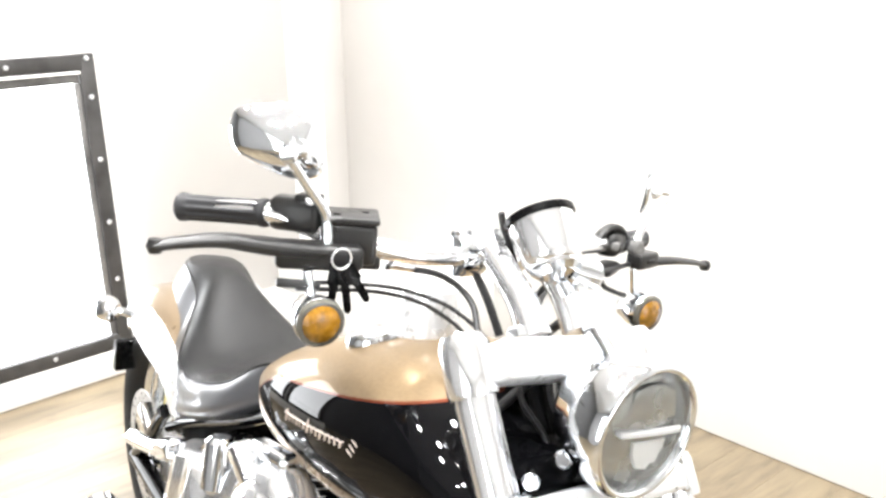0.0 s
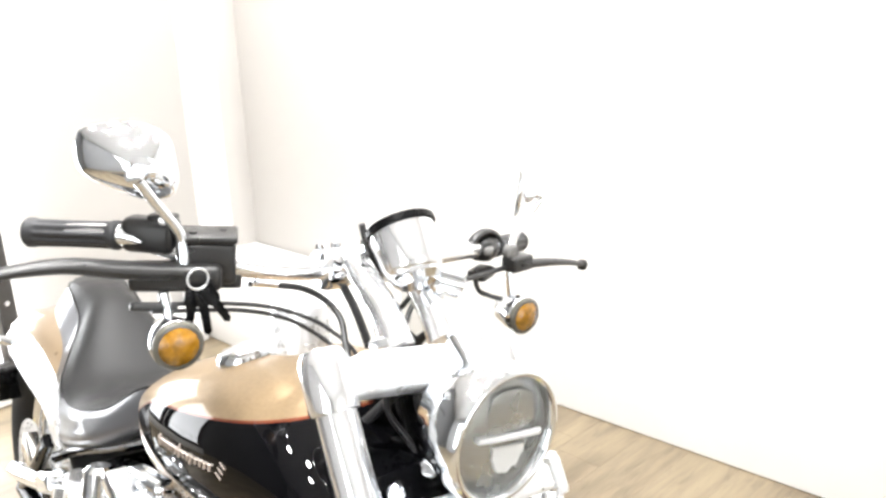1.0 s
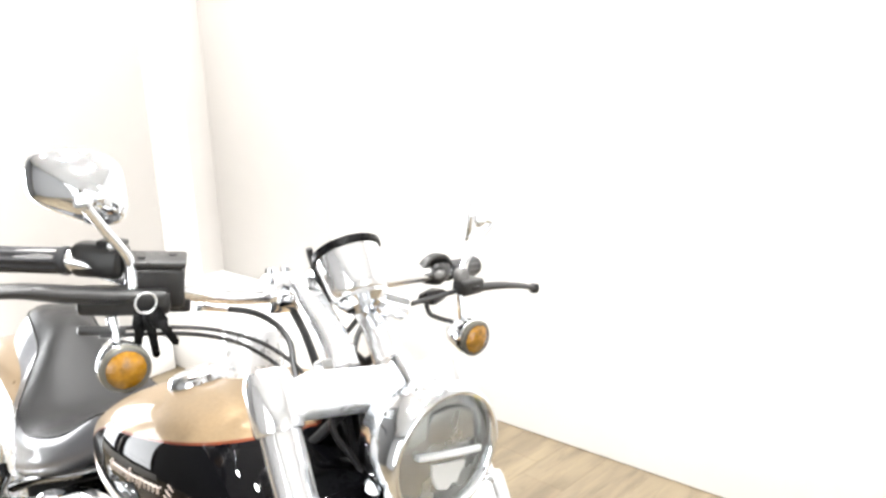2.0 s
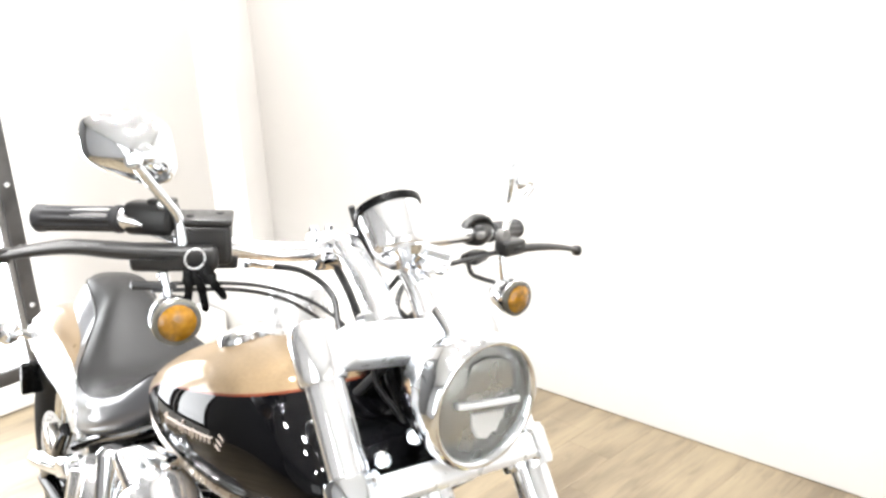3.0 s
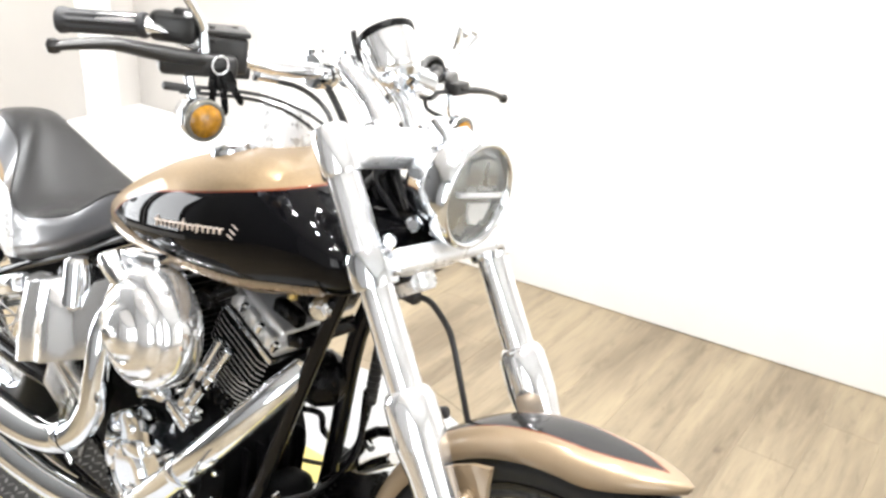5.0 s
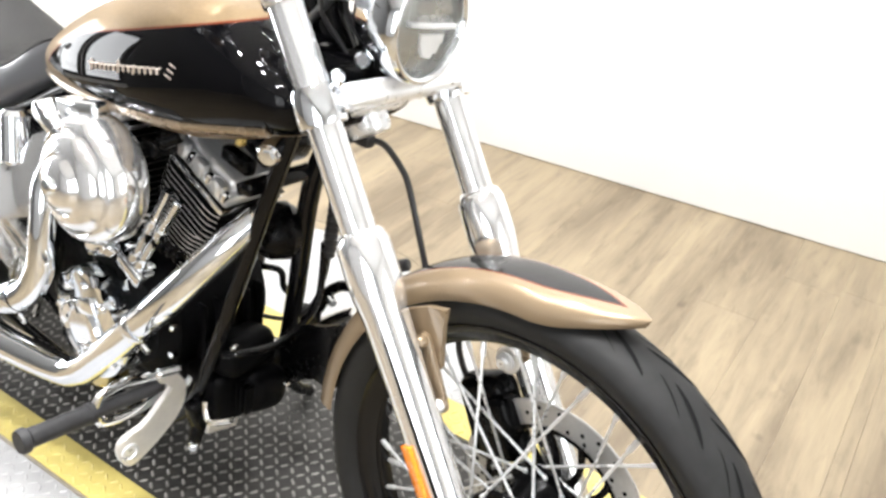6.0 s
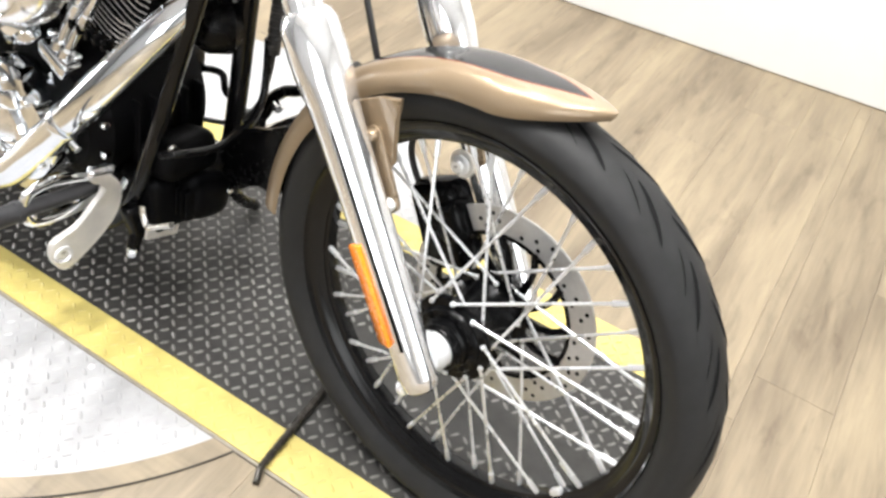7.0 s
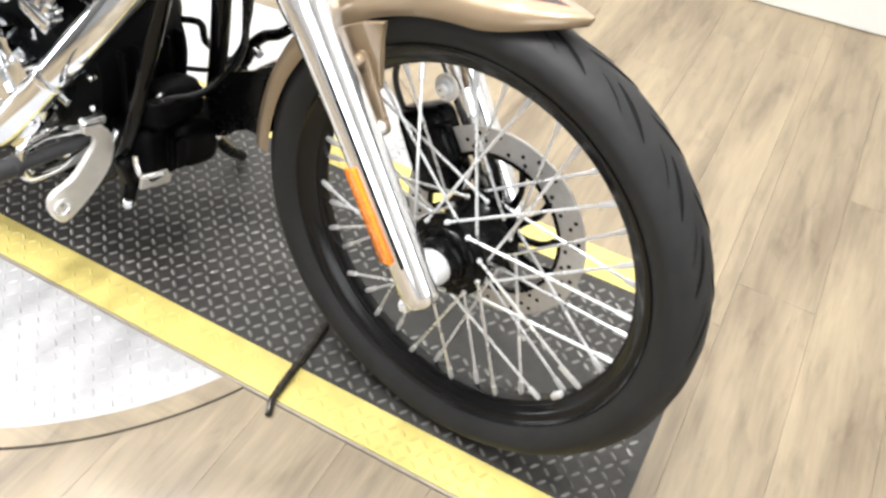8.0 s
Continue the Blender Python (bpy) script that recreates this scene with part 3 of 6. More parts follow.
part("seam", disc_half(TR + 0.0362, TR + 0.0385, -0.03, 0.001, LO, HI), SEAM, table, "dark seam round the edging", at=mt)
for k, (bu, bv) in enumerate(((0.349, -0.332), (0.575, -0.337), (0.370, -0.534), (0.13, -0.345), (-0.13, -0.36), (-0.15, -0.55), (0.10, 0.50), (-0.30, 0.52))):
    part("screw", lathe(B(), (bu, bv, 0.0), (0, 0, 1), [(0, 0.0018), (0.0035, 0.0016), (0.005, 0.0)], 10), STEEL, table, "small countersunk screw", at=mt)

# locking pin that lies across the yellow edge
pin = B()
tube(pin, [(-0.234, -0.030, 0.0105), (-0.2145, -0.122, 0.0105), (-0.196, -0.206, 0.0105)], 0.0058, 10, 4)
tube(pin, [(-0.196, -0.206, 0.0105), (-0.193, -0.213, 0.0095), (-0.187, -0.222, 0.0065), (-0.182, -0.230, 0.0060)], 0.0055, 10, 4)
for k in range(26):
    s = k / 25 + 0.008 * math.sin(k * 2.3)
    c = Vector((-0.234, -0.030, 0.0105)).lerp(Vector((-0.196, -0.206, 0.0105)), 0.04 + 0.88 * s)
    d = (Vector((-0.196, -0.206, 0)) - Vector((-0.234, -0.030, 0))).normalized()
    lathe(pin, c, d, [(0.0054, 0), (0.0070 + 0.0006 * math.sin(k * 1.7), 0.0010), (0.0070, 0.0030), (0.0054, 0.0040)], 10)
tagged(part("locking_pin", pin, ROD), "bent black steel locking pin lying on the yellow edge", "pin")


# ======================= the motorcycle =======================
AXLE_Z, LEAN = 0.3422, 0.1202
LEANED = Matrix.Translation((0, 0, AXLE_Z)) @ Matrix.Rotation(-LEAN, 4, "X") @ Matrix.Translation((0, 0, -AXLE_Z))
FORE = LEANED                                                    # fork, wheel, bars: x ahead, y to the rider's left
BODY = Matrix.Translation((0, 0, AXLE_Z)) @ Matrix.Rotation(radians(3.0), 4, "Z") @ Matrix.Rotation(-LEAN, 4, "X") @ Matrix.Translation((0, 0, -AXLE_Z))

bike = tagged(new("motorcycle"), "bronze and black cruiser motorcycle leaning on its side stand", "motorcycle")
WORLD_OF[bike] = Matrix.Identity(4)
AX = Vector((0, 0, AXLE_Z))
RAKE = radians(34.0)
UP = Vector((-math.sin(RAKE), 0, math.cos(RAKE)))               # up the fork
FWD = Vector((math.cos(RAKE), 0, math.sin(RAKE)))               # square to the fork, ahead
FORK_Y = 0.1155
LEVEL = Matrix.Rotation(radians(-5.5), 3, "X")                  # the lamp and the upper bracket sit lower on the left


def on_fork(s, y=0.0, ahead=0.0):
    return AX + UP * s + FWD * ahead + Vector((0, y, 0))


# ---- front wheel ----
RIM_HALF = [(0.2880, 0.0310), (0.2895, 0.0285), (0.2880, 0.0250), (0.2810, 0.0245), (0.2755, 0.0215), (0.2735, 0.0200), (0.2720, 0.0170), (0.2640, 0.0150), (0.2628, 0.0135), (0.2635, 0.0115), (0.2580, 0.0090), (0.2565, 0.0)]
RIM_PROFILE = [(r, -h) for r, h in RIM_HALF] + [(r, h) for r, h in reversed(RIM_HALF[:-1])] + [(0.2830, 0.0230), (0.2700, 0.0120), (0.2660, 0.0), (0.2700, -0.0120), (0.2830, -0.0230)]
wheel = part("front_wheel", lathe(B(), AX, (0, 1, 0), RIM_PROFILE, 96, True), RIMB, bike, "black-rimmed spoked front wheel", at=FORE, angle=50)


def tyre_profile(R, W, bead):
    """Rounded tyre section: outer radius, half width, bead radius."""
    pts = [(bead, -W * 0.52), (bead + 0.012, -W * 0.80), (bead + (R - bead) * 0.45, -W * 0.99)]
    for k in range(13):
        t = radians(-78 + 156 * k / 12)
        pts.append((R - W * 0.78 + W * 0.78 * math.cos(t) ** 0.9, W * math.sin(t)))
    pts += [(bead + (R - bead) * 0.45, W * 0.99), (bead + 0.012, W * 0.80), (bead, W * 0.52)]
    return pts


tyre = part("tyre", lathe(B(), AX, (0, 1, 0), tyre_profile(0.3475, 0.0470, 0.285), 128, False), RUBBER, wheel, "black ribbed front tyre", at=FORE, angle=50)

# curved tread cuts, crown to shoulder: flat ribbons, dark to stand for shade
GROOVE = material("shaded tread groove", (0.009, 0.009, 0.0095), 0.9, grain=0.2, spec=0.05)
CUT = material("dark slot", (0.0025, 0.0025, 0.0025), 0.9, grain=0.2, spec=0.05)
for k in range(22):
    for side in (-1, 1):
        # a long thin slash along the crown with a short one beside it
        base = 2 * math.pi * (k + (0.5 if side > 0 else 0)) / 22
        for h0, h1, sweep, broad, lag in ((0.005, 0.029, 0.20, 0.0058, 0.0), (0.012, 0.030, 0.14, 0.0018, 0.055)):
            cuts = B()
            prev = None
            for j in range(9):
                s = j / 8
                h = side * (h0 + (h1 - h0) * s ** 1.25)
                ang = base + lag - sweep * s
                w = 0.0474
                rr = 0.3475 - w * 0.78 + w * 0.78 * max(0.0, 1 - (abs(h) / w) ** 2) ** 0.45 + 0.0006
                half = broad * (0.10 + 0.90 * math.sin(math.pi * min(1.0, 0.06 + 0.92 * s)) ** 0.8)
                lat = half * 0.75 * side
                a = cuts.verts.new(AX + Vector((rr * math.cos(ang + half * 0.6 / rr), h + lat * 0.5, rr * math.sin(ang + half * 0.6 / rr))))
                b2 = cuts.verts.new(AX + Vector((rr * math.cos(ang - half * 0.6 / rr), h - lat * 0.5, rr * math.sin(ang - half * 0.6 / rr))))
                if prev:
                    cuts.faces.new((prev[0], prev[1], b2, a))
                prev = (a, b2)
            part("tread_groove", cuts, GROOVE, wheel, at=FORE)

hub = B()
lathe(hub, AX, (0, 1, 0), [(0, -0.074), (0.024, -0.074), (0.030, -0.073), (0.0320, -0.070), (0.0320, -0.061), (0.036, -0.058), (0.037, -0.054), (0.045, -0.053), (0.048, -0.050), (0.0490, -0.046), (0.060, -0.0445), (0.0625, -0.042), (0.0625, -0.039), (0.050, -0.036), (0.044, -0.020), (0.043, 0.0), (0.044, 0.020), (0.050, 0.036), (0.0625, 0.039), (0.0625, 0.043), (0.050, 0.052), (0.03, 0.06), (0, 0.06)], 40)
part("hub", hub, SATIN, wheel, "black wheel hub with ribbed flanges", at=FORE)
for side in (-1, 1):
    for k in range(10):
        t = 2 * math.pi * k / 10
        part("hub_rib", box(B(), AX + Vector((0.041 * math.cos(t), side * 0.053, 0.041 * math.sin(t))), (0.008, 0.006, 0.012), 0.002, Matrix.Rotation(-t, 3, "Y")), SATIN, wheel, at=FORE) if side < 0 else None
part("axle_spacer", lathe(B(), AX, (0, -1, 0), [(0, 0.070), (0.0262, 0.070), (0.0268, 0.073), (0.0255, 0.084), (0.0230, 0.098), (0, 0.098)], 28), PLATED, wheel, "chrome axle spacer cone", at=FORE)

# spokes: crossed pairs with a nipple at the rim
NS = 40


def spoke_mesh(length):
    bm = B()
    lathe(bm, (0, 0, 0), (0, 0, 1), [(0, -0.003), (0.0030, -0.0025), (0.0042, 0.0), (0.0038, 0.0028), (0.0022, 0.0045), (0.0022, length - 0.022), (0.0038, length - 0.021), (0.0040, length - 0.004), (0.0030, length), (0, length)], 8)
    finish(bm)
    me = bpy.data.meshes.new("spoke")
    bm.to_mesh(me)
    bm.free()
    me.materials.append(STEEL)
    return me


spoke_data = None
for k in range(NS):
    side = -1 if k % 2 else 1
    t_rim = radians(7.0 + 9.0 * (k - 1))
    lead = (1 if ((k - 1) // 2) % 2 == 0 else -1) * radians(55)
    t_hub = t_rim + lead
    out, rad = (0.0462, 0.0560) if lead > 0 else (0.0370, 0.0520)
    a = AX + Vector((rad * math.cos(t_hub), side * out, rad * math.sin(t_hub)))
    b2 = AX + Vector((0.2575 * math.cos(t_rim), side * 0.006, 0.2575 * math.sin(t_rim)))
    d = b2 - a
    if spoke_data is None:
        spoke_data, SPOKE = spoke_mesh(d.length), d.length
    q = d.to_track_quat("Z", "Y").to_matrix().to_4x4()
    place("spoke", spoke_data, wheel, at=FORE @ Matrix.Translation(a) @ q)
part("rim_weight", box(B(), AX + Vector((0.254 * math.cos(radians(-38)), -0.010, 0.254 * math.sin(radians(-38)))), (0.010, 0.012, 0.018), 0.003, Matrix.Rotation(radians(38), 3, "Y")), STEEL, wheel, "clipped-on steel balance weight", at=FORE)
part("valve", rod(B(), AX + Vector((0.25 * math.cos(radians(-30)), -0.002, 0.25 * math.sin(radians(-30)))), AX + Vector((0.218 * math.cos(radians(-30)), -0.004, 0.218 * math.sin(radians(-30)))), 0.004, 10), STEEL, wheel, "steel valve stem", at=FORE)


def brake_disc(parent, centre, y, r1, frame_m, carrier):
    """A drilled ring on a dark carrier with swept openings."""
    bm = B()
    c = Vector(centre) + Vector((0, y, 0))
    seg, n = 108, 27
    r0 = r1 - 0.038
    lathe(bm, c, (0, 1, 0), [(r0, -0.0022), (r1 - 0.001, -0.0022), (r1, -0.001), (r1, 0.001), (r1 - 0.001, 0.0022), (r0, 0.0022)], seg, True)
    ob = part("brake_disc", bm, DISC, parent, "drilled steel brake disc", at=frame_m)
    # Dark plugs, not openings; their black stands for shade in the holes.
    hole = B()
    lathe(hole, (0, 0, 0), (0, 1, 0), [(0, -0.0026), (0.0032, -0.0026), (0.0032, 0.0026), (0, 0.0026)], 10)
    finish(hole)
    me = bpy.data.meshes.new("disc_hole")
    hole.to_mesh(me)
    hole.free()
    me.materials.append(CUT)
    for k in range(n):
        for j, rr in enumerate((r0 + 0.008, r0 + 0.018, r0 + 0.028)):
            t = 2 * math.pi * (k + (j - 1) * 0.28) / n
            if (k + j) % 3 == 2:
                continue
            place("disc_hole", me, parent, at=frame_m @ Matrix.Translation(c + Vector((rr * math.cos(t), 0, rr * math.sin(t)))))
    for k in range(carrier):
        t0 = 2 * math.pi * k / carrier
        pts = [c + Vector((rr * math.cos(t0 + sw), 0, rr * math.sin(t0 + sw))) for rr, sw in ((0.038, 0.0), (0.060, 0.05), (0.085, 0.14), (r0 + 0.001, 0.30))]
        part("carrier_arm", tube(B(), pts, [0.0085, 0.0056, 0.0048, 0.0058], 8, 4), SATIN, parent, at=frame_m)
    part("carrier_rim", lathe(B(), c, (0, 1, 0), [(r0 - 0.005, -0.0032), (r0 + 0.001, -0.0032), (r0 + 0.001, 0.0032), (r0 - 0.005, 0.0032)], 72, True), SATIN, parent, "black inner edge of the disc carrier", at=frame_m)
    part("disc_carrier", lathe(B(), c, (0, 1, 0), [(0.028, -0.004), (0.044, -0.004), (0.044, 0.004), (0.028, 0.004)], 40, True), SATIN, parent, "black disc carrier", at=frame_m)


brake_disc(wheel, AX + Vector((0.004, 0, -0.002)), 0.066, 0.1505, FORE, 12)

# ---- fork legs ----
LEG = [(0, -0.034), (0.0185, -0.034), (0.0225, -0.030), (0.0245, -0.015), (0.0255, 0.03), (0.0265, 0.12), (0.0275, 0.24), (0.0300, 0.335), (0.0335, 0.360), (0.0345, 0.372), (0.0345, 0.395), (0.0335, 0.425), (0.0290, 0.436), (0.0245, 0.440), (0.0, 0.440)]
for side in (-1, 1):
    y = side * FORK_Y
    leg = part("fork_tube", lathe(B(), on_fork(0.40, y), UP, [(0, 0), (0.0225, 0), (0.0225, 0.36), (0, 0.36)], 36), FORKM, bike, "chrome fork leg", at=FORE)
    part("slider", lathe(B(), on_fork(0, y), UP, LEG, 40), FORKM, leg, "polished chrome lower slider", at=FORE, angle=60)
    # flat axle boss at the foot with its pinch bolt
    bm = B()
    box(bm, on_fork(-0.004, y, -0.010), (0.030, 0.034, 0.046), 0.009, Matrix.Rotation(-RAKE, 3, "Y"))
    part("axle_boss", bm, CHROME, leg, at=FORE)
    bm = B()
    rod(bm, on_fork(-0.024, y, -0.024), on_fork(-0.024, y, -0.008), 0.0085, 12, bevel=0.002)
    rod(bm, on_fork(-0.024, y - 0.012, -0.014), on_fork(-0.024, y + 0.012, -0.014), 0.0075, 12, bevel=0.002)
    lathe(bm, on_fork(-0.036, y, -0.032), -FWD, [(0.0085, -0.004), (0.0105, 0.0), (0.0100, 0.006), (0.0060, 0.010), (0, 0.011)], 14)
    part("pinch_bolt", bm, PLATED, leg, "chrome pinch bolt", at=FORE)
    # thin dark rod laid as a line down the slider
    bm = B()
    for s0, s1, fw, oy in ((0.03, 0.33, 0.0115, side * 0.0235),):
        rod(bm, on_fork(s0, y + oy, fw), on_fork(s1, y + oy * 1.06, fw), 0.0022, 6)
    part("slider_line", bm, CUT, leg, "thin dark line down the slider", at=FORE)
    # collars at the lower bracket
    part("collar", lathe(B(), on_fork(0.572, y), UP, [(0.0225, 0.0), (0.030, 0.001), (0.0315, 0.006), (0.0315, 0.040), (0.0290, 0.048), (0.0225, 0.050)], 32), CHROME, leg, "chrome bracket collar", at=FORE)
    part("fork_cap", lathe(B(), on_fork(0.712 - side * 0.010, y), UP, [(0.0225, 0.0), (0.0262, 0.001), (0.0280, 0.006), (0.0280, 0.052), (0.026, 0.060), (0.022, 0.067), (0.0, 0.068)], 36), FORKM, leg, "heavy chrome upper clamp", at=FORE, angle=50)
    for s in (0.585, 0.612):
        part("bracket_bolt", rod(B(), on_fork(s, y - side * 0.010, 0.026), on_fork(s, y - side * 0.012, 0.038), 0.006, 10, bevel=0.002), CHROME, leg, at=FORE)
    # amber-orange reflector strip on the outside of the slider
    bm = B()
    box(bm, on_fork(0.105, y + side * 0.0258, -0.0105), (0.029, 0.007, 0.132), 0.003, Matrix.Rotation(-RAKE, 3, "Y") @ Matrix.Rotation(radians(side * 22), 3, "Z"))
    part("reflector", bm, ORANGE, leg, "long orange reflector strip", at=FORE)

# upper and lower brackets between the legs
bm = B()
TILT_F = Matrix.Rotation(-RAKE, 3, "Y")
box(bm, on_fork(0.745, 0, 0.016), (0.056, 0.20, 0.044), 0.009, LEVEL @ TILT_F, 3)
part("upper_bracket", bm, PLATED, bike, "broad chrome upper fork bracket", at=FORE)
bm = B()
box(bm, on_fork(0.597, 0, 0.020), (0.050, 0.205, 0.030), 0.007, TILT_F, 3)
box(bm, on_fork(0.590, 0, -0.035), (0.070, 0.10, 0.022), 0.010, TILT_F, 3)
lathe(bm, on_fork(0.555, 0, -0.05), UP, [(0, 0), (0.026, 0), (0.030, 0.006), (0.030, 0.05), (0, 0.05)], 24)
part("lower_bracket", bm, PLATED, bike, "chrome lower fork bracket", at=FORE)
part("steering_head", lathe(B(), on_fork(0.60, 0, -0.062), UP, [(0, 0), (0.034, 0), (0.036, 0.01), (0.030, 0.03), (0.030, 0.12), (0.036, 0.14), (0.036, 0.155), (0, 0.155)], 28), GLOSS, bike, "black steering head", at=FORE)
for side in (-1, 1):
    part("bracket_nut", lathe(B(), on_fork(0.772 - side * 0.005, side * 0.052, 0.012), UP, [(0, 0), (0.012, 0), (0.012, 0.009), (0.008, 0.012), (0, 0.012)], 6), CHROME, bike, at=FORE)

# ---- headlight ----
HL = Vector((-0.286, 0.008, 0.938))
HA = Vector((1.0, 0.07, -0.02)).normalized()


def scaled(prof, k=1.0):
    return [(r * k, h) for r, h in prof]


lamp = part("headlight", lathe(B(), HL, HA, scaled([(0, -0.092), (0.022, -0.091), (0.044, -0.082), (0.058, -0.066), (0.064, -0.048), (0.067, -0.044), (0.070, -0.030), (0.0705, -0.012), (0.066, -0.019), (0.0, -0.019)]), 48), CHROME, bike, "round chrome headlight", at=FORE, angle=60)
part("bezel", lathe(B(), HL, HA, scaled([(0.0630, -0.006), (0.0638, 0.005), (0.0655, 0.010), (0.0690, 0.0115), (0.0730, 0.009), (0.0755, -0.002), (0.0745, -0.016), (0.069, -0.018), (0.0630, -0.014)]), 56, True), CHROME, lamp, "chrome lamp bezel", at=FORE, angle=60)
part("reflector_bowl", lathe(B(), HL, HA, scaled([(0, -0.0035), (0.016, -0.004), (0.030, -0.006), (0.044, -0.0095), (0.054, -0.0135), (0.0640, -0.0165)]), 48), BOWL, lamp, "grey satin lamp interior", at=FORE)
part("light_bar", box(B(), HL + Vector((0, 0.006, 0)), (0.010, 0.085, 0.0065), 0.002, LEVEL), WHITEBAR, lamp, "white light bar across the lamp", at=FORE)
bm = B()
prism(bm, [(-0.022, -0.010), (0.022, -0.010), (0.022, -0.019), (0.015, -0.022), (0.016, -0.034), (0.007, -0.032), (0.004, -0.040), (-0.009, -0.038), (-0.015, -0.031), (-0.019, -0.022)], -0.008, 0.000, 0.0015,
      at=Matrix.Translation(HL + Vector((0, 0.006, 0))) @ LEVEL.to_4x4() @ Matrix(((0, 0, 1, 0), (1, 0, 0, 0), (0, 1, 0, 0), (0, 0, 0, 1))))
part("projector", bm, TRIMW, lamp, "pale stepped projector below the bar", at=FORE)
bm = B()
prism(bm, [(-0.032, 0.012), (0.032, 0.012), (0.026, 0.040), (0.010, 0.046), (-0.010, 0.046), (-0.026, 0.040)], -0.012, -0.003, 0.002,
      at=Matrix.Translation(HL + Vector((0, 0.006, 0))) @ LEVEL.to_4x4() @ Matrix(((0, 0, 1, 0), (1, 0, 0, 0), (0, 1, 0, 0), (0, 0, 0, 1))))
part("upper_projector", bm, BOWL, lamp, "grey upper projector housing", at=FORE)
lens_bm = B()
lathe(lens_bm, HL, HA, scaled([(0.0640, 0.004), (0.058, 0.0085), (0.043, 0.0135), (0.024, 0.0165), (0.0, 0.0175)]), 48)
lens = part("lens", lens_bm, GLASS, lamp, "clear domed lens", at=FORE)
lens.visible_shadow = False
part("headlight_mount", rod(B(), HL + Vector((-0.048, 0, 0.052)), HL + Vector((-0.085, 0, 0.078)), 0.012, 14, bevel=0.003), CHROME, bike, at=FORE)

# ---- front fender ----
def fender_arc(R, half, depth, a0, a1, n, tip_front=0.0, tip_back=0.0, centre=AX):
    """A crowned strip round the wheel from angle a0 to a1 (degrees, from ahead, over the top)."""
    bm = B()
    prof = [(-1.0, -depth), (-0.97, -depth * 0.62), (-0.86, -depth * 0.28), (-0.62, -depth * 0.09), (-0.32, -0.02 * depth), (0, 0.0), (0.32, -0.02 * depth), (0.62, -depth * 0.09), (0.86, -depth * 0.28), (0.97, -depth * 0.62), (1.0, -depth)]
    rings = []
    for k in range(n + 1):
        s = k / n
        s = s * s * 0.6 + s * 0.4 if tip_front else s
        t = radians(a0 + (a1 - a0) * s)
        w = half
        if tip_front and s < tip_front:
            w *= max(0.02, math.sin(0.5 * math.pi * s / tip_front)) ** 0.62
        rr = R(math.degrees(t)) if callable(R) else R
        dd = 1.0
        if tip_front and s < tip_front:
            dd = 0.24 + 0.76 * math.sin(0.5 * math.pi * s / tip_front)
        ring = []
        for y, dr in prof:
            r = rr + dr * dd
            ring.append(centre + Vector((r * math.cos(t), y * w, r * math.sin(t))))
        inner = [centre + (p - centre) - (p - centre - Vector((0, (p - centre).y, 0))).normalized() * 0.003 - Vector((0, math.copysign(0.0022, (p - centre).y) if abs((p - centre).y) > w * 0.9 else 0, 0)) for p in reversed(ring)]
        rings.append(ring + inner)
    return loft(bm, rings)


fender = part("front_fender", fender_arc(lambda a: 0.366 + 0.018 * max(0.0, (95 - a) / 20) ** 1.5, 0.054, 0.036, 75.6, 179, 80, tip_front=0.19), FENDER, bike, "bronze front fender with a black crown stripe", at=FORE, angle=60)
for side in (-1, 1):
    y = side * 0.080
    # painted drop plate from the fender to the slider, and the bolts
    outline = [(-0.184, 0.616), (-0.150, 0.636), (-0.118, 0.648), (-0.119, 0.636), (-0.120, 0.622), (-0.117, 0.592), (-0.112, 0.566), (-0.118, 0.556), (-0.128, 0.556), (-0.143, 0.566), (-0.156, 0.585), (-0.172, 0.604)]
    bm = B()
    prism(bm, outline, -0.004, 0.004, 0.002, at=Matrix.Translation((0, y, 0)) @ Matrix.Rotation(radians(90), 4, "X"))
    bracket = part("fender_bracket", bm, BRONZE, fender, "bronze painted fender bracket", at=FORE)
    ends = (Vector((-0.1425, 0, 0.592)), Vector((-0.101, 0, 0.518)))
    link = []
    along = (ends[1] - ends[0]).normalized()
    for e, a0 in ((ends[1], 0), (ends[0], 180)):
        for j in range(9):
            t = math.atan2(along.z, along.x) + radians(a0 - 90 + 180 * j / 8)
            link.append((e.x + 0.0115 * math.cos(t), e.z + 0.0115 * math.sin(t)))
    bm = B()
    prism(bm, link, -0.003, 0.003, 0.0012, at=Matrix.Translation((0, y + side * 0.007, 0)) @ Matrix.Rotation(radians(90), 4, "X"))
    part("bracket_link", bm, BRONZE, fender, "bronze painted link with rounded ends", at=FORE)
    for e, mat in ((ends[0], BRONZE), (ends[1], PLATED)):
        part("bracket_bolt", lathe(B(), (e.x, y + side * 0.010, e.z), (0, side, 0), [(0.0085, 0), (0.0085, 0.004), (0.006, 0.008), (0, 0.009)], 14), mat, fender, "bracket bolt", at=FORE)
part("fender_tab", rod(B(), (-0.109, 0.066, 0.514), (-0.109, 0.061, 0.514), 0.020, 20, bevel=0.002), PEDAL, fender, "round steel tab", at=FORE)
part("fender_nut", lathe(B(), (-0.109, 0.060, 0.514), (0, -1, 0), [(0.014, 0), (0.014, 0.004), (0.008, 0.006), (0.008, 0.012), (0, 0.013)], 16), STEEL, fender, "steel washer and bolt", at=FORE)

# ---- caliper and brake line on the far leg ----
bm = B()
box(bm, (-0.118, 0.078, 0.405), (0.092, 0.055, 0.138), 0.026, Matrix.Rotation(radians(-30), 3, "Y"), 4)
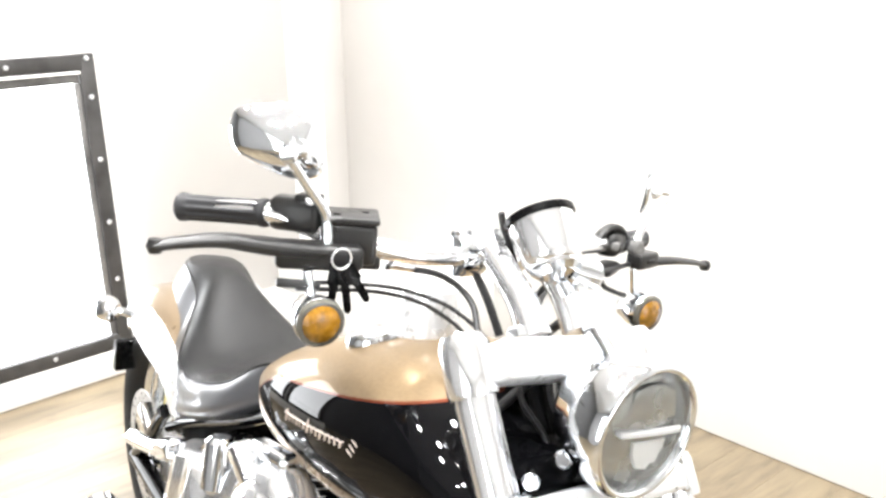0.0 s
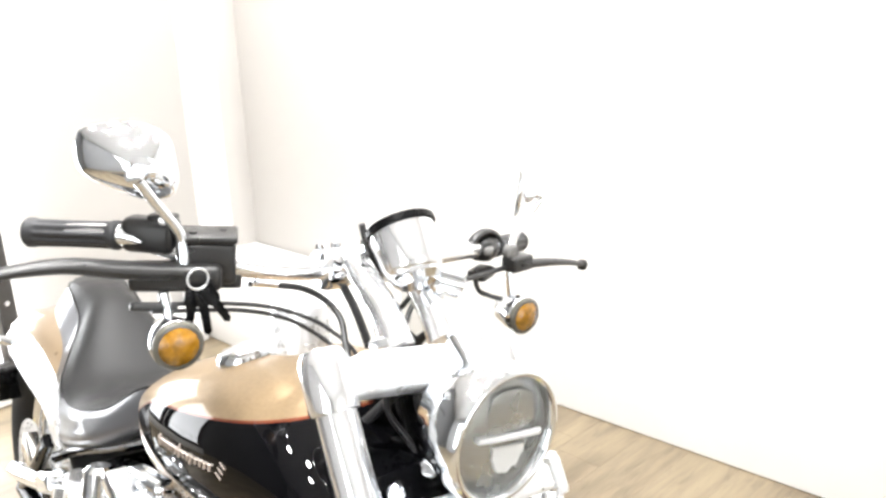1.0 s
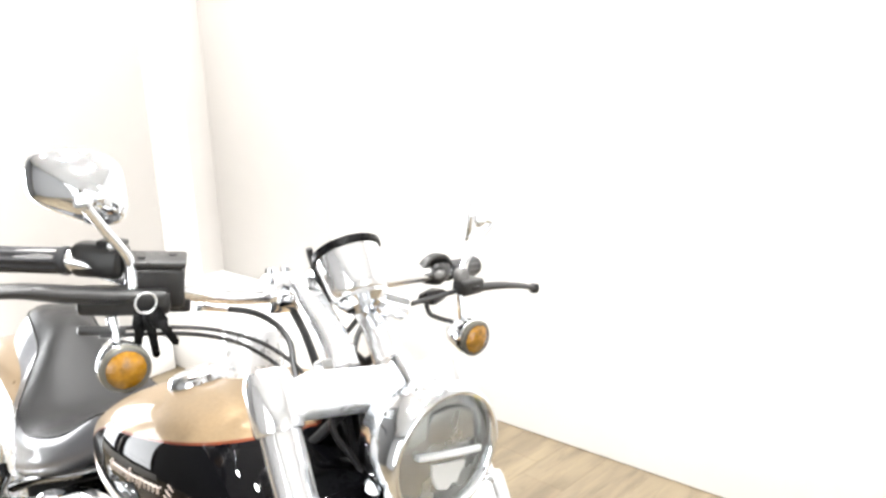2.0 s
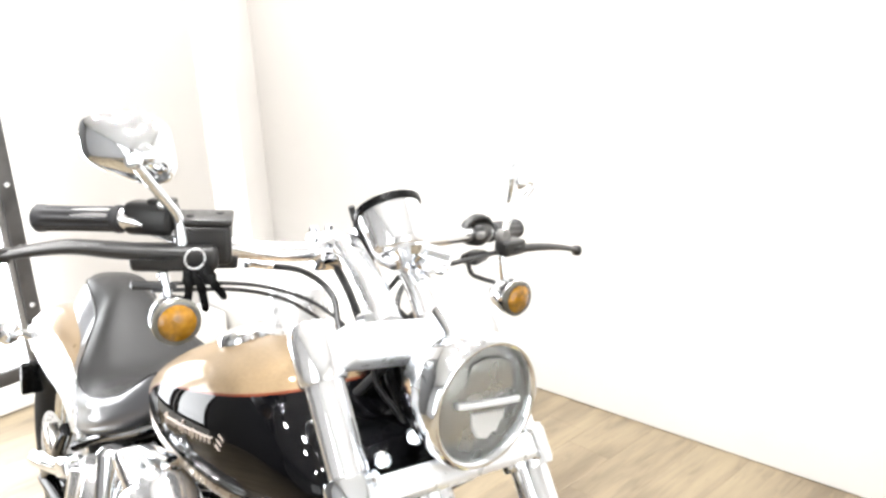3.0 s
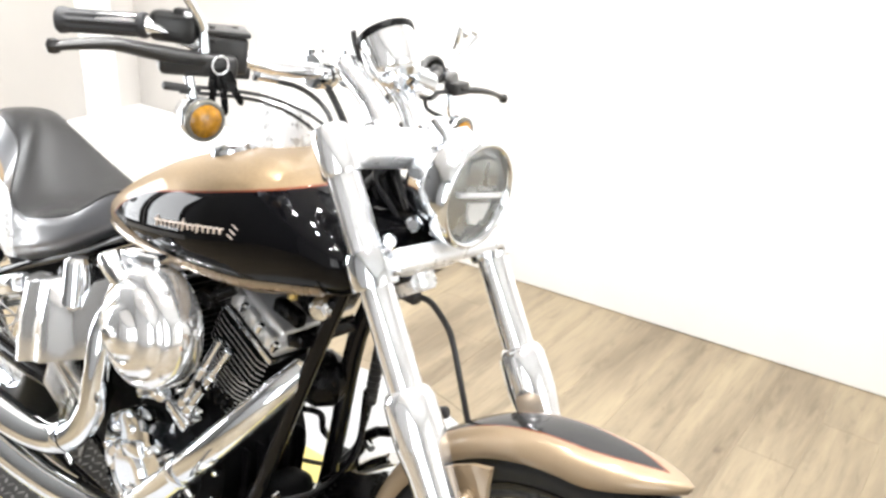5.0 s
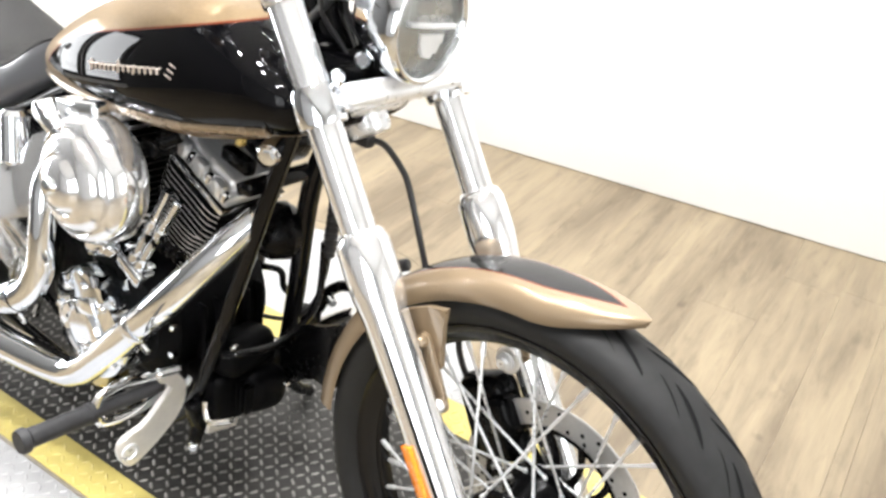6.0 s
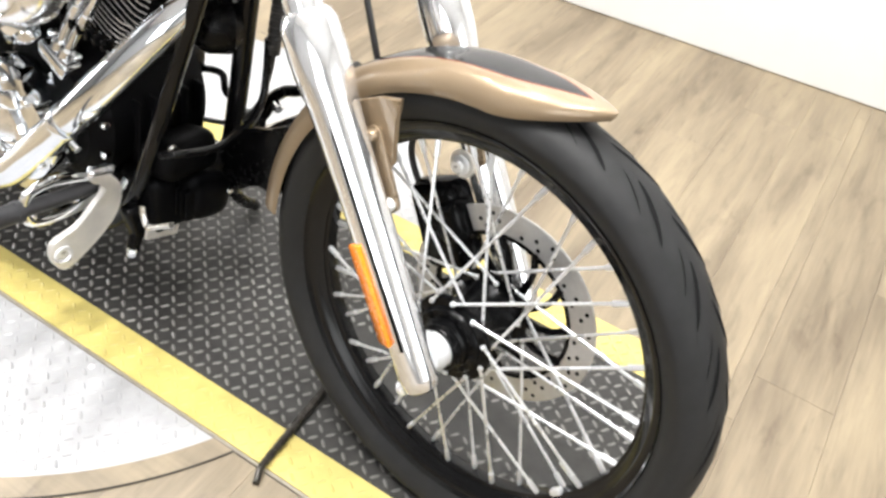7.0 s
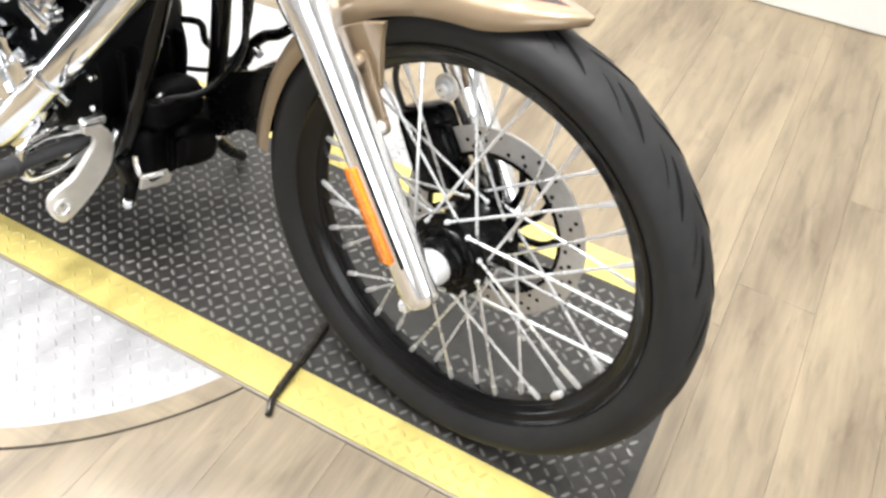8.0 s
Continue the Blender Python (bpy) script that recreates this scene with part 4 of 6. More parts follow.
box(bm, (-0.100, 0.068, 0.425), (0.060, 0.050, 0.070), 0.018, Matrix.Rotation(radians(-35), 3, "Y"), 3)
part("brake_caliper", bm, SATIN, bike, "black front brake caliper", at=FORE)
bm = B()
tube(bm, [(-0.372, 0.015, 0.757), (-0.350, 0.026, 0.755), (-0.318, 0.030, 0.732), (-0.299, 0.030, 0.709), (-0.268, 0.030, 0.645), (-0.243, 0.030, 0.590), (-0.225, 0.030, 0.545)], 0.0046, 10)
box(bm, (-0.376, 0.012, 0.757), (0.030, 0.018, 0.018), 0.004)
tube(bm, [(-0.37, 0.005, 0.762), (-0.392, -0.01, 0.752), (-0.402, -0.016, 0.748)], 0.0035, 8)
part("brake_hose", bm, HOSE, bike, "black hose down from the lower bracket", at=FORE)

# ---- handlebar, controls ----
bar = B()
R_END, R_IN = Vector((-0.744, -0.329, 1.076)), Vector((-0.655, -0.248, 1.085))
L_IN, L_END = Vector((-0.648, 0.298, 1.022)), Vector((-0.735, 0.430, 0.998))
tube(bar, [R_END.lerp(R_IN, 0.2), R_IN, (-0.612, -0.175, 1.062), (-0.585, -0.10, 1.046), (-0.575, 0.0, 1.040), (-0.588, 0.10, 1.036), (-0.610, 0.200, 1.033), L_IN, L_END.lerp(L_IN, 0.2)], 0.0127, 16)
handlebar = part("handlebar", bar, FORKM, bike, "chrome handlebar", at=FORE)


def grip(name, a, b):
    """A fluted rubber grip with a rolled collar at each end."""
    bm = B()
    d = (b - a).length
    ax_, p, q = basis(b - a)
    rings = []
    for h, r, flute in ((h, r * 0.87, f) for h, r, f in ((0, 0.012, 0), (0.0005, 0.0175, 0), (0.003, 0.0195, 0), (0.008, 0.0195, 0), (0.011, 0.0178, 0), (0.014, 0.0172, 0.0009), (0.06, 0.0168, 0.0010), (d - 0.018, 0.0175, 0.0009), (d - 0.014, 0.018, 0), (d - 0.010, 0.0195, 0), (d - 0.003, 0.0200, 0), (d, 0.0175, 0), (d + 0.0005, 0.010, 0))):
        rings.append([a + ax_ * h + (p * math.cos(t) + q * math.sin(t)) * (r + flute * math.copysign(abs(math.sin(10 * t)) ** 0.5, math.sin(10 * t))) for t in (2 * math.pi * j / 80 for j in range(80))])
    loft(bm, rings)
    return part("grip", bm, GRIP, handlebar, "ribbed black rubber grip", at=FORE)


grip("grip", R_IN + (R_IN - R_END).normalized() * -0.004, R_END)
grip("grip", L_IN, L_END)


def lever(pts, radii):
    bm = B()
    tube(bm, pts, radii, 12, 8, flat=0.62)
    lathe(bm, pts[-1], (0, 0, 1), [(0, -0.0095), (0.007, -0.0075), (0.0098, 0), (0.007, 0.0075), (0, 0.0095)], 14)
    return part("lever", bm, CONTROL, handlebar, "black hand lever", at=FORE)


lever([(-0.600, -0.205, 1.052), (-0.607, -0.270, 1.060), (-0.612, -0.320, 1.068), (-0.620, -0.358, 1.066), (-0.626, -0.386, 1.062)], [0.0145, 0.0165, 0.0135, 0.0115, 0.0100])
lever([(-0.612, 0.330, 1.000), (-0.612, 0.380, 0.998), (-0.622, 0.430, 0.990), (-0.636, 0.470, 0.980), (-0.641, 0.490, 0.974)], [0.011, 0.010, 0.0085, 0.0075, 0.0075])

# right hand: master cylinder with its lid, switch housing
TURN_R = Matrix.Rotation(radians(-24), 3, "Z") @ Matrix.Rotation(radians(4), 3, "Y")
bm = B()
box(bm, (-0.612, -0.168, 1.060), (0.046, 0.062, 0.050), 0.007, TURN_R, 3)
box(bm, (-0.606, -0.208, 1.046), (0.034, 0.100, 0.030), 0.008, TURN_R, 3)
box(bm, (-0.605, -0.150, 1.038), (0.022, 0.036, 0.022), 0.004, TURN_R, 2)
master = part("master_cylinder", bm, CONTROL, handlebar, "black brake master cylinder", at=FORE)
bm = B()
box(bm, (-0.612, -0.168, 1.0885), (0.050, 0.066, 0.008), 0.003, TURN_R, 2)
for oy in (-0.018, 0.018):
    lathe(bm, Vector((-0.612, -0.168 + oy, 1.0915)), (0, 0, 1), [(0.0045, 0), (0.0045, 0.0025), (0, 0.003)], 10)
part("reservoir_lid", bm, CONTROL, handlebar, "black reservoir lid with two screws", at=FORE)
bm = B()
box(bm, (-0.642, -0.222, 1.087), (0.036, 0.062, 0.040), 0.010, Matrix.Rotation(radians(-40), 3, "Z"), 3)
box(bm, (-0.632, -0.212, 1.108), (0.024, 0.030, 0.008), 0.003, Matrix.Rotation(radians(-40), 3, "Z"), 2)
part("switch_housing", bm, CONTROL, handlebar, "black switch housing", at=FORE)
part("switch_button", lathe(B(), (-0.622, -0.215, 1.104), (0.5, -0.2, 0.8), [(0.006, 0), (0.006, 0.005), (0, 0.006)], 12), STEEL, handlebar, at=FORE)
bm = B()
rod(bm, (-0.600, -0.120, 1.034), (-0.595, -0.088, 1.028), 0.010, 12, bevel=0.002)
part("hose_fitting", bm, CHROME, handlebar, "pale hose fitting", at=FORE)
# left hand: clutch perch and switch
bm = B()
box(bm, (-0.634, 0.264, 1.028), (0.044, 0.056, 0.038), 0.015, Matrix.Rotation(radians(35), 3, "Z"), 3)
tube(bm, [(-0.618, 0.222, 1.030), (-0.618, 0.232, 1.046), (-0.622, 0.252, 1.054), (-0.628, 0.276, 1.048), (-0.634, 0.294, 1.032)], [0.007, 0.0085, 0.009, 0.009, 0.007], 10, 4, flat=0.6)
part("switch_housing", bm, CONTROL, handlebar, "black switch housing", at=FORE)
part("switch_rocker", box(B(), (-0.606, 0.252, 1.030), (0.012, 0.026, 0.012), 0.004, Matrix.Rotation(radians(35), 3, "Z"), 2), LAMPGREY, handlebar, "grey switch rocker", at=FORE)
part("switch_pad", box(B(), (-0.622, 0.254, 0.992), (0.030, 0.052, 0.016), 0.006, Matrix.Rotation(radians(30), 3, "Z"), 2), CONTROL, handlebar, "black lower switch shell", at=FORE)
bm = B()
box(bm, (-0.612, 0.315, 1.004), (0.028, 0.048, 0.024), 0.005, Matrix.Rotation(radians(12), 3, "Z"), 3)
box(bm, (-0.605, 0.318, 1.004), (0.020, 0.016, 0.006), 0.001)
part("clutch_perch", bm, CONTROL, handlebar, "black clutch perch", at=FORE)

# ---- mirrors ----
def mirror(stem_pts, stem_r, centre, face, up, outline, dome, hinge, label):
    """A chrome shell of the given outline (across, up) with a bossed back, its glass facing the rider."""
    ob = part("mirror", tube(B(), stem_pts, stem_r, 12), CHROME, bike, label, at=FORE)
    n = Vector(face).normalized()
    u = (Vector(up) - n * Vector(up).dot(n)).normalized()
    s = u.cross(n)
    c = Vector(centre)
    edge = [(p.x, p.y) for p in spline([Vector((a, b, 0)) for a, b in outline + outline[:1]], 4)[:-1]]
    deep, hx, hy = dome
    rings = []
    for d, sc in ((0.0, 0.985), (-0.07, 1.0), (-0.24, 0.99), (-0.40, 0.93), (-0.56, 0.80), (-0.72, 0.62), (-0.86, 0.42), (-0.96, 0.22), (-1.0, 0.07)):
        k = 1 - sc
        rings.append([c + n * d * deep + s * (x * sc + hx * k) + u * (yv * sc + hy * k) for x, yv in edge])
    part("mirror_shell", loft(B(), rings, True), CHROME, ob, "rounded chrome shell", at=FORE, angle=60)
    bm = B()
    bm.faces.new([bm.verts.new(c + n * 0.001 + s * x * 0.95 + u * yv * 0.95) for x, yv in edge])
    part("mirror_glass", bm, MIRROR, ob, "silvered mirror glass", at=FORE)
    h = Vector(hinge)
    root = c - n * deep * 0.80 + s * hx + u * hy
    bm = B()
    lathe(bm, root, h - root, [(0, 0), (0.017, 0), (0.0165, 0.006), (0.011, 0.010), (0.0095, (h - root).length - 0.006), (0.0105, (h - root).length), (0.008, (h - root).length + 0.006), (0, (h - root).length + 0.007)], 16)
    part("mirror_joint", bm, CHROME, ob, "ball joint on the back of the shell", at=FORE)
    return s, u


mirror([(-0.604, -0.200, 1.050), (-0.605, -0.2005, 1.074), (-0.605, -0.205, 1.096), (-0.603, -0.230, 1.130), (-0.601, -0.252, 1.160)], (0.0085, 0.0075, 0.0062, 0.0056, 0.0060), (-0.660, -0.2395, 1.168), (-0.883, 0.469, 0.0), (0, 0, 1),
       [(0.0557, 0.0142), (0.0540, 0.0270), (0.0480, 0.0360), (0.0312, 0.0418), (-0.0032, 0.0450), (-0.0280, 0.0394), (-0.0449, 0.0265), (-0.0511, 0.0016), (-0.0536, -0.0203), (-0.0485, -0.0335), (-0.0390, -0.0395), (-0.0207, -0.0415), (-0.0027, -0.0374), (0.0293, -0.0252), (0.0482, -0.0137), (0.0545, -0.0010)],
       (0.044, -0.020, -0.004), (-0.600, -0.253, 1.162), "chrome teardrop mirror on a bent stem")
mirror([(-0.628, 0.314, 1.010), (-0.640, 0.330, 1.036), (-0.638, 0.357, 1.070), (-0.637, 0.379, 1.092), (-0.640, 0.368, 1.099), (-0.643, 0.356, 1.102)], (0.0070, 0.0060, 0.0052, 0.0048, 0.0045, 0.0045), (-0.668, 0.352, 1.104), (-0.62, -0.785, 0.06), (0.05, 0.0, 1),
       [(0.040, 0.006), (0.036, 0.026), (0.022, 0.036), (-0.004, 0.038), (-0.028, 0.032), (-0.042, 0.014), (-0.043, -0.008), (-0.034, -0.028), (-0.012, -0.039), (0.012, -0.041), (0.030, -0.031), (0.038, -0.014)],
       (0.018, 0.0, -0.002), (-0.643, 0.356, 1.102), "slim chrome mirror turned edge-on on a bent stem")

# ---- front turn signals ----
def turn_signal(centre, axis, r, stem, frame_m, label):
    c, a = Vector(centre), Vector(axis).normalized()
    body = part("turn_signal", lathe(B(), c, a, [(0, -0.052), (0.010, -0.050), (0.020, -0.040), (r - 0.004, -0.022), (r, -0.006), (r, 0.004), (r - 0.0025, 0.006), (r - 0.004, 0.004), (0, 0.002)], 36), CHROME, bike, label, at=frame_m, angle=60)
    part("lens_ring", lathe(B(), c, a, [(r - 0.0065, 0.003), (r - 0.0005, 0.004), (r - 0.0005, 0.008), (r - 0.003, 0.0105), (r - 0.0065, 0.011)], 36, True), SMOKE, body, "dark ring round the lens", at=frame_m)
    part("signal_lens", lathe(B(), c, a, [(r - 0.006, 0.004), (r - 0.0065, 0.010), (r * 0.6, 0.014), (r * 0.25, 0.0165), (0, 0.0165)], 32), AMBER, body, "amber faceted lens", at=frame_m)
    bm = B()
    for k in range(10):
        t = 2 * math.pi * k / 10
        _, p, q = basis(a)
        rod(bm, c + a * 0.0145 + (p * math.cos(t) + q * math.sin(t)) * r * 0.30, c + a * 0.0095 + (p * math.cos(t) + q * math.sin(t)) * r * 0.74, 0.0014, 6)
    part("lens_ribs", bm, AMBER, body, at=frame_m)
    part("signal_stem", tube(B(), stem, 0.0065, 12), CHROME, body, at=frame_m)


turn_signal((-0.566, -0.2225, 0.9815), (0.93, -0.10, -0.02), 0.0285, [(-0.588, -0.222, 0.986), (-0.592, -0.222, 1.005), (-0.596, -0.226, 1.032)], FORE, "chrome bullet turn signal with an amber lens")
turn_signal((-0.580, 0.303, 0.933), (0.97, 0.02, -0.02), 0.0285, [(-0.604, 0.303, 0.945), (-0.608, 0.300, 0.970), (-0.612, 0.298, 1.000)], FORE, "chrome bullet turn signal with an amber lens")

# ---- gauge and risers ----
GC, GA = Vector((-0.491, 0.013, 1.107)), Vector((-0.62, 0.0, 0.785)).normalized()
gauge = part("speedometer", lathe(B(), GC, GA, [(0, -0.060), (0.026, -0.060), (0.032, -0.057), (0.035, -0.048), (0.039, -0.012), (0.039, 0.0), (0.0, 0.0)], 44), FORKM, bike, "chrome canister gauge with a black rim", at=FORE, angle=50)
part("gauge_rim", lathe(B(), GC, GA, [(0.034, 0.006), (0.0400, 0.006), (0.0420, 0.004), (0.0420, -0.003), (0.040, -0.0045), (0.034, -0.004)], 48, True), SATIN, gauge, "black rubber rim", at=FORE)
part("gauge_face", lathe(B(), GC, GA, [(0, 0.002), (0.035, 0.002), (0.035, 0.001), (0, 0.001)], 36), SATIN, gauge, "dark gauge face", at=FORE)
bm = B()
lathe(bm, GC - GA * 0.058, GA, [(0, -0.012), (0.022, -0.012), (0.030, -0.004), (0.030, 0.002), (0, 0.002)], 28)
rod(bm, GC - GA * 0.064 + Vector((0, 0.02, 0)), GC - GA * 0.064 + Vector((0.01, 0.055, -0.01)), 0.017, 18, bevel=0.004)
rod(bm, GC - GA * 0.052 + Vector((-0.035, -0.03, -0.01)), GC - GA * 0.044 + Vector((-0.042, -0.045, -0.012)), 0.007, 12, bevel=0.002)
part("gauge_bracket", bm, CHROME, gauge, "chrome gauge bracket", at=FORE)
for side in (-1, 1):
    y = 0.008 + side * 0.032
    bm = B()
    tube(bm, [on_fork(0.775, y, 0.005), on_fork(0.82, y, -0.002), on_fork(0.86, y, -0.020), on_fork(0.890, y, -0.034)], [0.020, 0.018, 0.017, 0.018], 18)
    riser = part("riser", bm, FORKM, bike, "curved chrome handlebar riser", at=FORE)
    bm = B()
    c = Vector((-0.578, y, 1.041))
    lathe(bm, c + Vector((0, -0.019, 0)), (0, 1, 0), [(0.0128, 0), (0.024, 0.001), (0.026, 0.006), (0.026, 0.032), (0.024, 0.037), (0.0128, 0.038)], 28)
    for oz in (-0.015, 0.015):
        rod(bm, c + Vector((-0.012, 0, 0.020)) + Vector((0, oz * 0.7, 0)), c + Vector((-0.014, 0, 0.030)) + Vector((0, oz * 0.7, 0)), 0.006, 10, bevel=0.0015)
    part("riser_clamp", bm, CHROME, riser, "chrome bar clamp with bolts", at=FORE)

# ---- cables on the bars ----
def cable(name, pts, r, label, mat=HOSE, frame_m=FORE):
    return part(name, tube(B(), pts, r, 10), mat, bike, label, at=frame_m)


cable("brake_line", [(-0.600, -0.125, 1.028), (-0.597, -0.108, 1.026), (-0.588, -0.061, 1.018), (-0.572, -0.035, 1.003), (-0.550, -0.026, 0.984), (-0.525, -0.033, 0.960), (-0.495, -0.036, 0.925), (-0.48, -0.03, 0.88)], 0.0040, "black brake line")
cable("throttle_cable", [(-0.596, -0.253, 1.020), (-0.590, -0.183, 1.015), (-0.580, -0.117, 1.006), (-0.565, -0.066, 0.989), (-0.545, -0.038, 0.971), (-0.520, -0.022, 0.950), (-0.495, -0.015, 0.91), (-0.48, -0.01, 0.87)], 0.0026, "black throttle cable")
cable("throttle_cable", [(-0.594, -0.240, 1.012), (-0.586, -0.146, 1.003), (-0.577, -0.090, 0.988), (-0.563, -0.055, 0.968), (-0.544, -0.036, 0.949), (-0.519, -0.029, 0.926), (-0.498, -0.024, 0.88)], 0.0026, "black throttle cable")
cable("caliper_hose", [(-0.150, 0.060, 0.625), (-0.180, 0.066, 0.560), (-0.200, 0.070, 0.490), (-0.170, 0.074, 0.430), (-0.140, 0.075, 0.405)], 0.0048, "black caliper hose")
part("cable_guide", rod(B(), (-0.598, -0.262, 1.020), (-0.592, -0.212, 1.014), 0.0055, 12, bevel=0.002), HOSE, bike, "black cable guide", at=FORE)
cable("clutch_cable", [(-0.615, 0.300, 0.998), (-0.585, 0.20, 1.000), (-0.555, 0.10, 1.000), (-0.520, 0.05, 0.975), (-0.490, 0.045, 0.925), (-0.470, 0.05, 0.86)], 0.0038, "black clutch cable")
cable("wiring_loom", [(-0.605, 0.225, 1.005), (-0.604, 0.234, 0.975), (-0.602, 0.252, 0.964), (-0.600, 0.278, 0.955)], 0.0036, "black signal wire")
cable("wiring_loom", [(-0.585, -0.010, 1.025), (-0.560, 0.000, 0.990), (-0.530, 0.004, 0.950)], 0.0055, "black wiring loom")
cable("wiring_loom", [(-0.590, 0.060, 0.905), (-0.545, 0.062, 0.930), (-0.505, 0.072, 0.965), (-0.488, 0.08, 0.995)], 0.006, "black wiring loom")
for k, (ox, oy) in enumerate(((0.0, -0.030), (0.010, 0.004), (0.0, 0.036))):
    cable("wiring_loom", [(-0.440 + ox, oy, 0.955), (-0.420 + ox, oy - 0.01, 0.92), (-0.400 + ox * 2, oy * 0.6, 0.88), (-0.375 + ox, oy * 0.4 - 0.01, 0.845)], 0.0038, "black wiring between the fork legs")
cable("wiring_loom", [(-0.425, 0.01, 0.965), (-0.440, -0.03, 0.92), (-0.455, -0.06, 0.885)], 0.006, "black wiring between the fork legs")
part("switch_knob", rod(B(), (-0.622, 0.300, 1.020), (-0.606, 0.302, 1.022), 0.0125, 18, bevel=0.003), LAMPGREY, handlebar, "round grey knob", at=FORE)
cable("gauge_wire", [(-0.522, -0.020, 1.108), (-0.522, -0.014, 1.090), (-0.520, -0.003, 1.066), (-0.520, 0.015, 1.022), (-0.520, 0.032, 0.987), (-0.515, 0.070, 0.948)], 0.0042, "black gauge wire")
cable("gauge_wire", [(-0.500, 0.044, 1.026), (-0.500, 0.030, 1.010), (-0.508, 0.018, 0.994)], 0.0034, "black gauge wire")
# chrome bits that show between the fork legs
bm = B()
lathe(bm, (-0.352, 0.012, 0.868), (0.8, -0.5, 0.2), [(0, -0.02), (0.010, -0.02), (0.015, -0.008), (0.015, 0.006), (0.010, 0.014), (0, 0.016)], 20)
box(bm, (-0.345, 0.02, 0.853), (0.040, 0.030, 0.018), 0.005, Matrix.Rotation(radians(20), 3, "Y"))
rod(bm, (-0.36, 0.03, 0.90), (-0.355, 0.025, 0.862), 0.007, 12)
part("horn_bracket", bm, CHROME, bike, "chrome bracket and bolt heads under the lamp", at=FORE)
part("inner_shield", tube(B(), [(-0.405, 0.038, 0.975), (-0.385, 0.036, 0.935), (-0.378, 0.034, 0.895), (-0.372, 0.034, 0.868)], 0.010, 10, flat=0.4), CHROME, bike, "curved chrome strip", at=FORE)

for c, d in (((-0.362, -0.022, 0.877), (0.7, -0.6, 0.2)), ((-0.362, -0.066, 0.862), (0.8, -0.5, 0.1))):
    part("clamp_bolt", rod(B(), c, Vector(c) + Vector(d).normalized() * 0.018, 0.0105, 14, bevel=0.003), CHROME, bike, "chrome bolt head between the fork legs", at=FORE)

# ---- keys on their ring, hanging from the bar ----
keys = new("key_ring")
KM = FORE @ Matrix.Translation((-0.572, -0.196, 1.050))
keys.matrix_basis = KM
WORLD_OF[keys] = KM
tagged(keys, "dark keys on a split steel ring hanging from handlebar", "keys")
bm = B()
tube(bm, [(0, 0.0118 * math.cos(2 * math.pi * k / 20), 0.0118 * math.sin(2 * math.pi * k / 20)) for k in range(21)], 0.0012, 8, 2)
part("ring", bm, STEEL, keys, "split steel ring", at=KM)
for k, (dy, tilt, ln) in enumerate(((-0.004, -6, 0.046), (0.003, 10, 0.056), (0.008, 34, 0.050))):
    bm = B()
    prism(bm, [(-0.008, 0.002), (0.008, 0.002), (0.009, -0.016), (0.0045, -0.022), (0.0045, -ln + 0.004), (0.0, -ln), (-0.0045, -ln + 0.004), (-0.0045, -0.022), (-0.009, -0.016)], -0.0013 + k * 0.0001, 0.0013, 0.0005,
          at=Matrix.Translation((0.003 * k - 0.004, dy, -0.012)) @ Matrix.Rotation(radians(90), 4, "Z") @ Matrix.Rotation(radians(90), 4, "X") @ Matrix.Rotation(radians(tilt), 4, "Z"))
    part("key", bm, SATIN, keys, "dark metal key", at=KM)

# ---- fuel tank ----
T_TOP = ((-1.10, 0.690), (-1.05, 0.722), (-0.98, 0.768), (-0.90, 0.816), (-0.80, 0.866), (-0.70, 0.902), (-0.62, 0.922), (-0.55, 0.926), (-0.48, 0.914), (-0.41, 0.888), (-0.36, 0.860), (-0.345, 0.842))
T_BOT = ((-1.10, 0.676), (-1.05, 0.682), (-0.98, 0.684), (-0.90, 0.683), (-0.80, 0.689), (-0.70, 0.700), (-0.62, 0.710), (-0.55, 0.722), (-0.48, 0.744), (-0.41, 0.770), (-0.36, 0.790), (-0.345, 0.800))
T_WID = ((-1.10, 0.014), (-1.05, 0.050), (-0.98, 0.086), (-0.90, 0.112), (-0.80, 0.134), (-0.70, 0.147), (-0.62, 0.152), (-0.55, 0.152), (-0.48, 0.147), (-0.41, 0.139), (-0.36, 0.116), (-0.345, 0.06))


def tank_waist(x):
    """How far up the section its widest line lies."""
    return 0.43 + 0.14 * min(1.0, max(0.0, (x + 0.66) / 0.26))


def tank_ring(x, n=56):
    zt, zb, w = lerp(T_TOP, x), lerp(T_BOT, x), lerp(T_WID, x)
    zm = zb + (zt - zb) * tank_waist(x)
    ring = []
    for k in range(n):
        t = 2 * math.pi * k / n
        c, s = math.cos(t), math.sin(t)
        y = w * math.copysign(abs(c) ** (0.66 if s > 0 else 0.46), c)
        z = zm + ((zt - zm) * abs(s) ** 0.76 if s > 0 else -(zm - zb) * abs(s) ** 0.80)
        ring.append(Vector((x, y, z)))
    return ring


def tank_side(x, z):
    """The tank's right flank at x and z, as a point."""
    zt, zb, w = lerp(T_TOP, x), lerp(T_BOT, x), lerp(T_WID, x)
    zm = zb + (zt - zb) * tank_waist(x)
    s = min(0.999, max(0.0, ((z - zm) / (zt - zm)) ** (1 / 0.76) if z > zm else ((zm - z) / (zm - zb)) ** (1 / 0.80)))
    return Vector((x, -w * math.sqrt(1 - s * s) ** (0.66 if z > zm else 0.46), z))


xs = [-1.10 + 0.755 * k / 44 for k in range(45)]
tank = part("fuel_tank", loft(B(), [tank_ring(x) for x in xs]), TANK, bike, "stretched bronze fuel tank with a black side panel", at=BODY, angle=70)
bm = B()
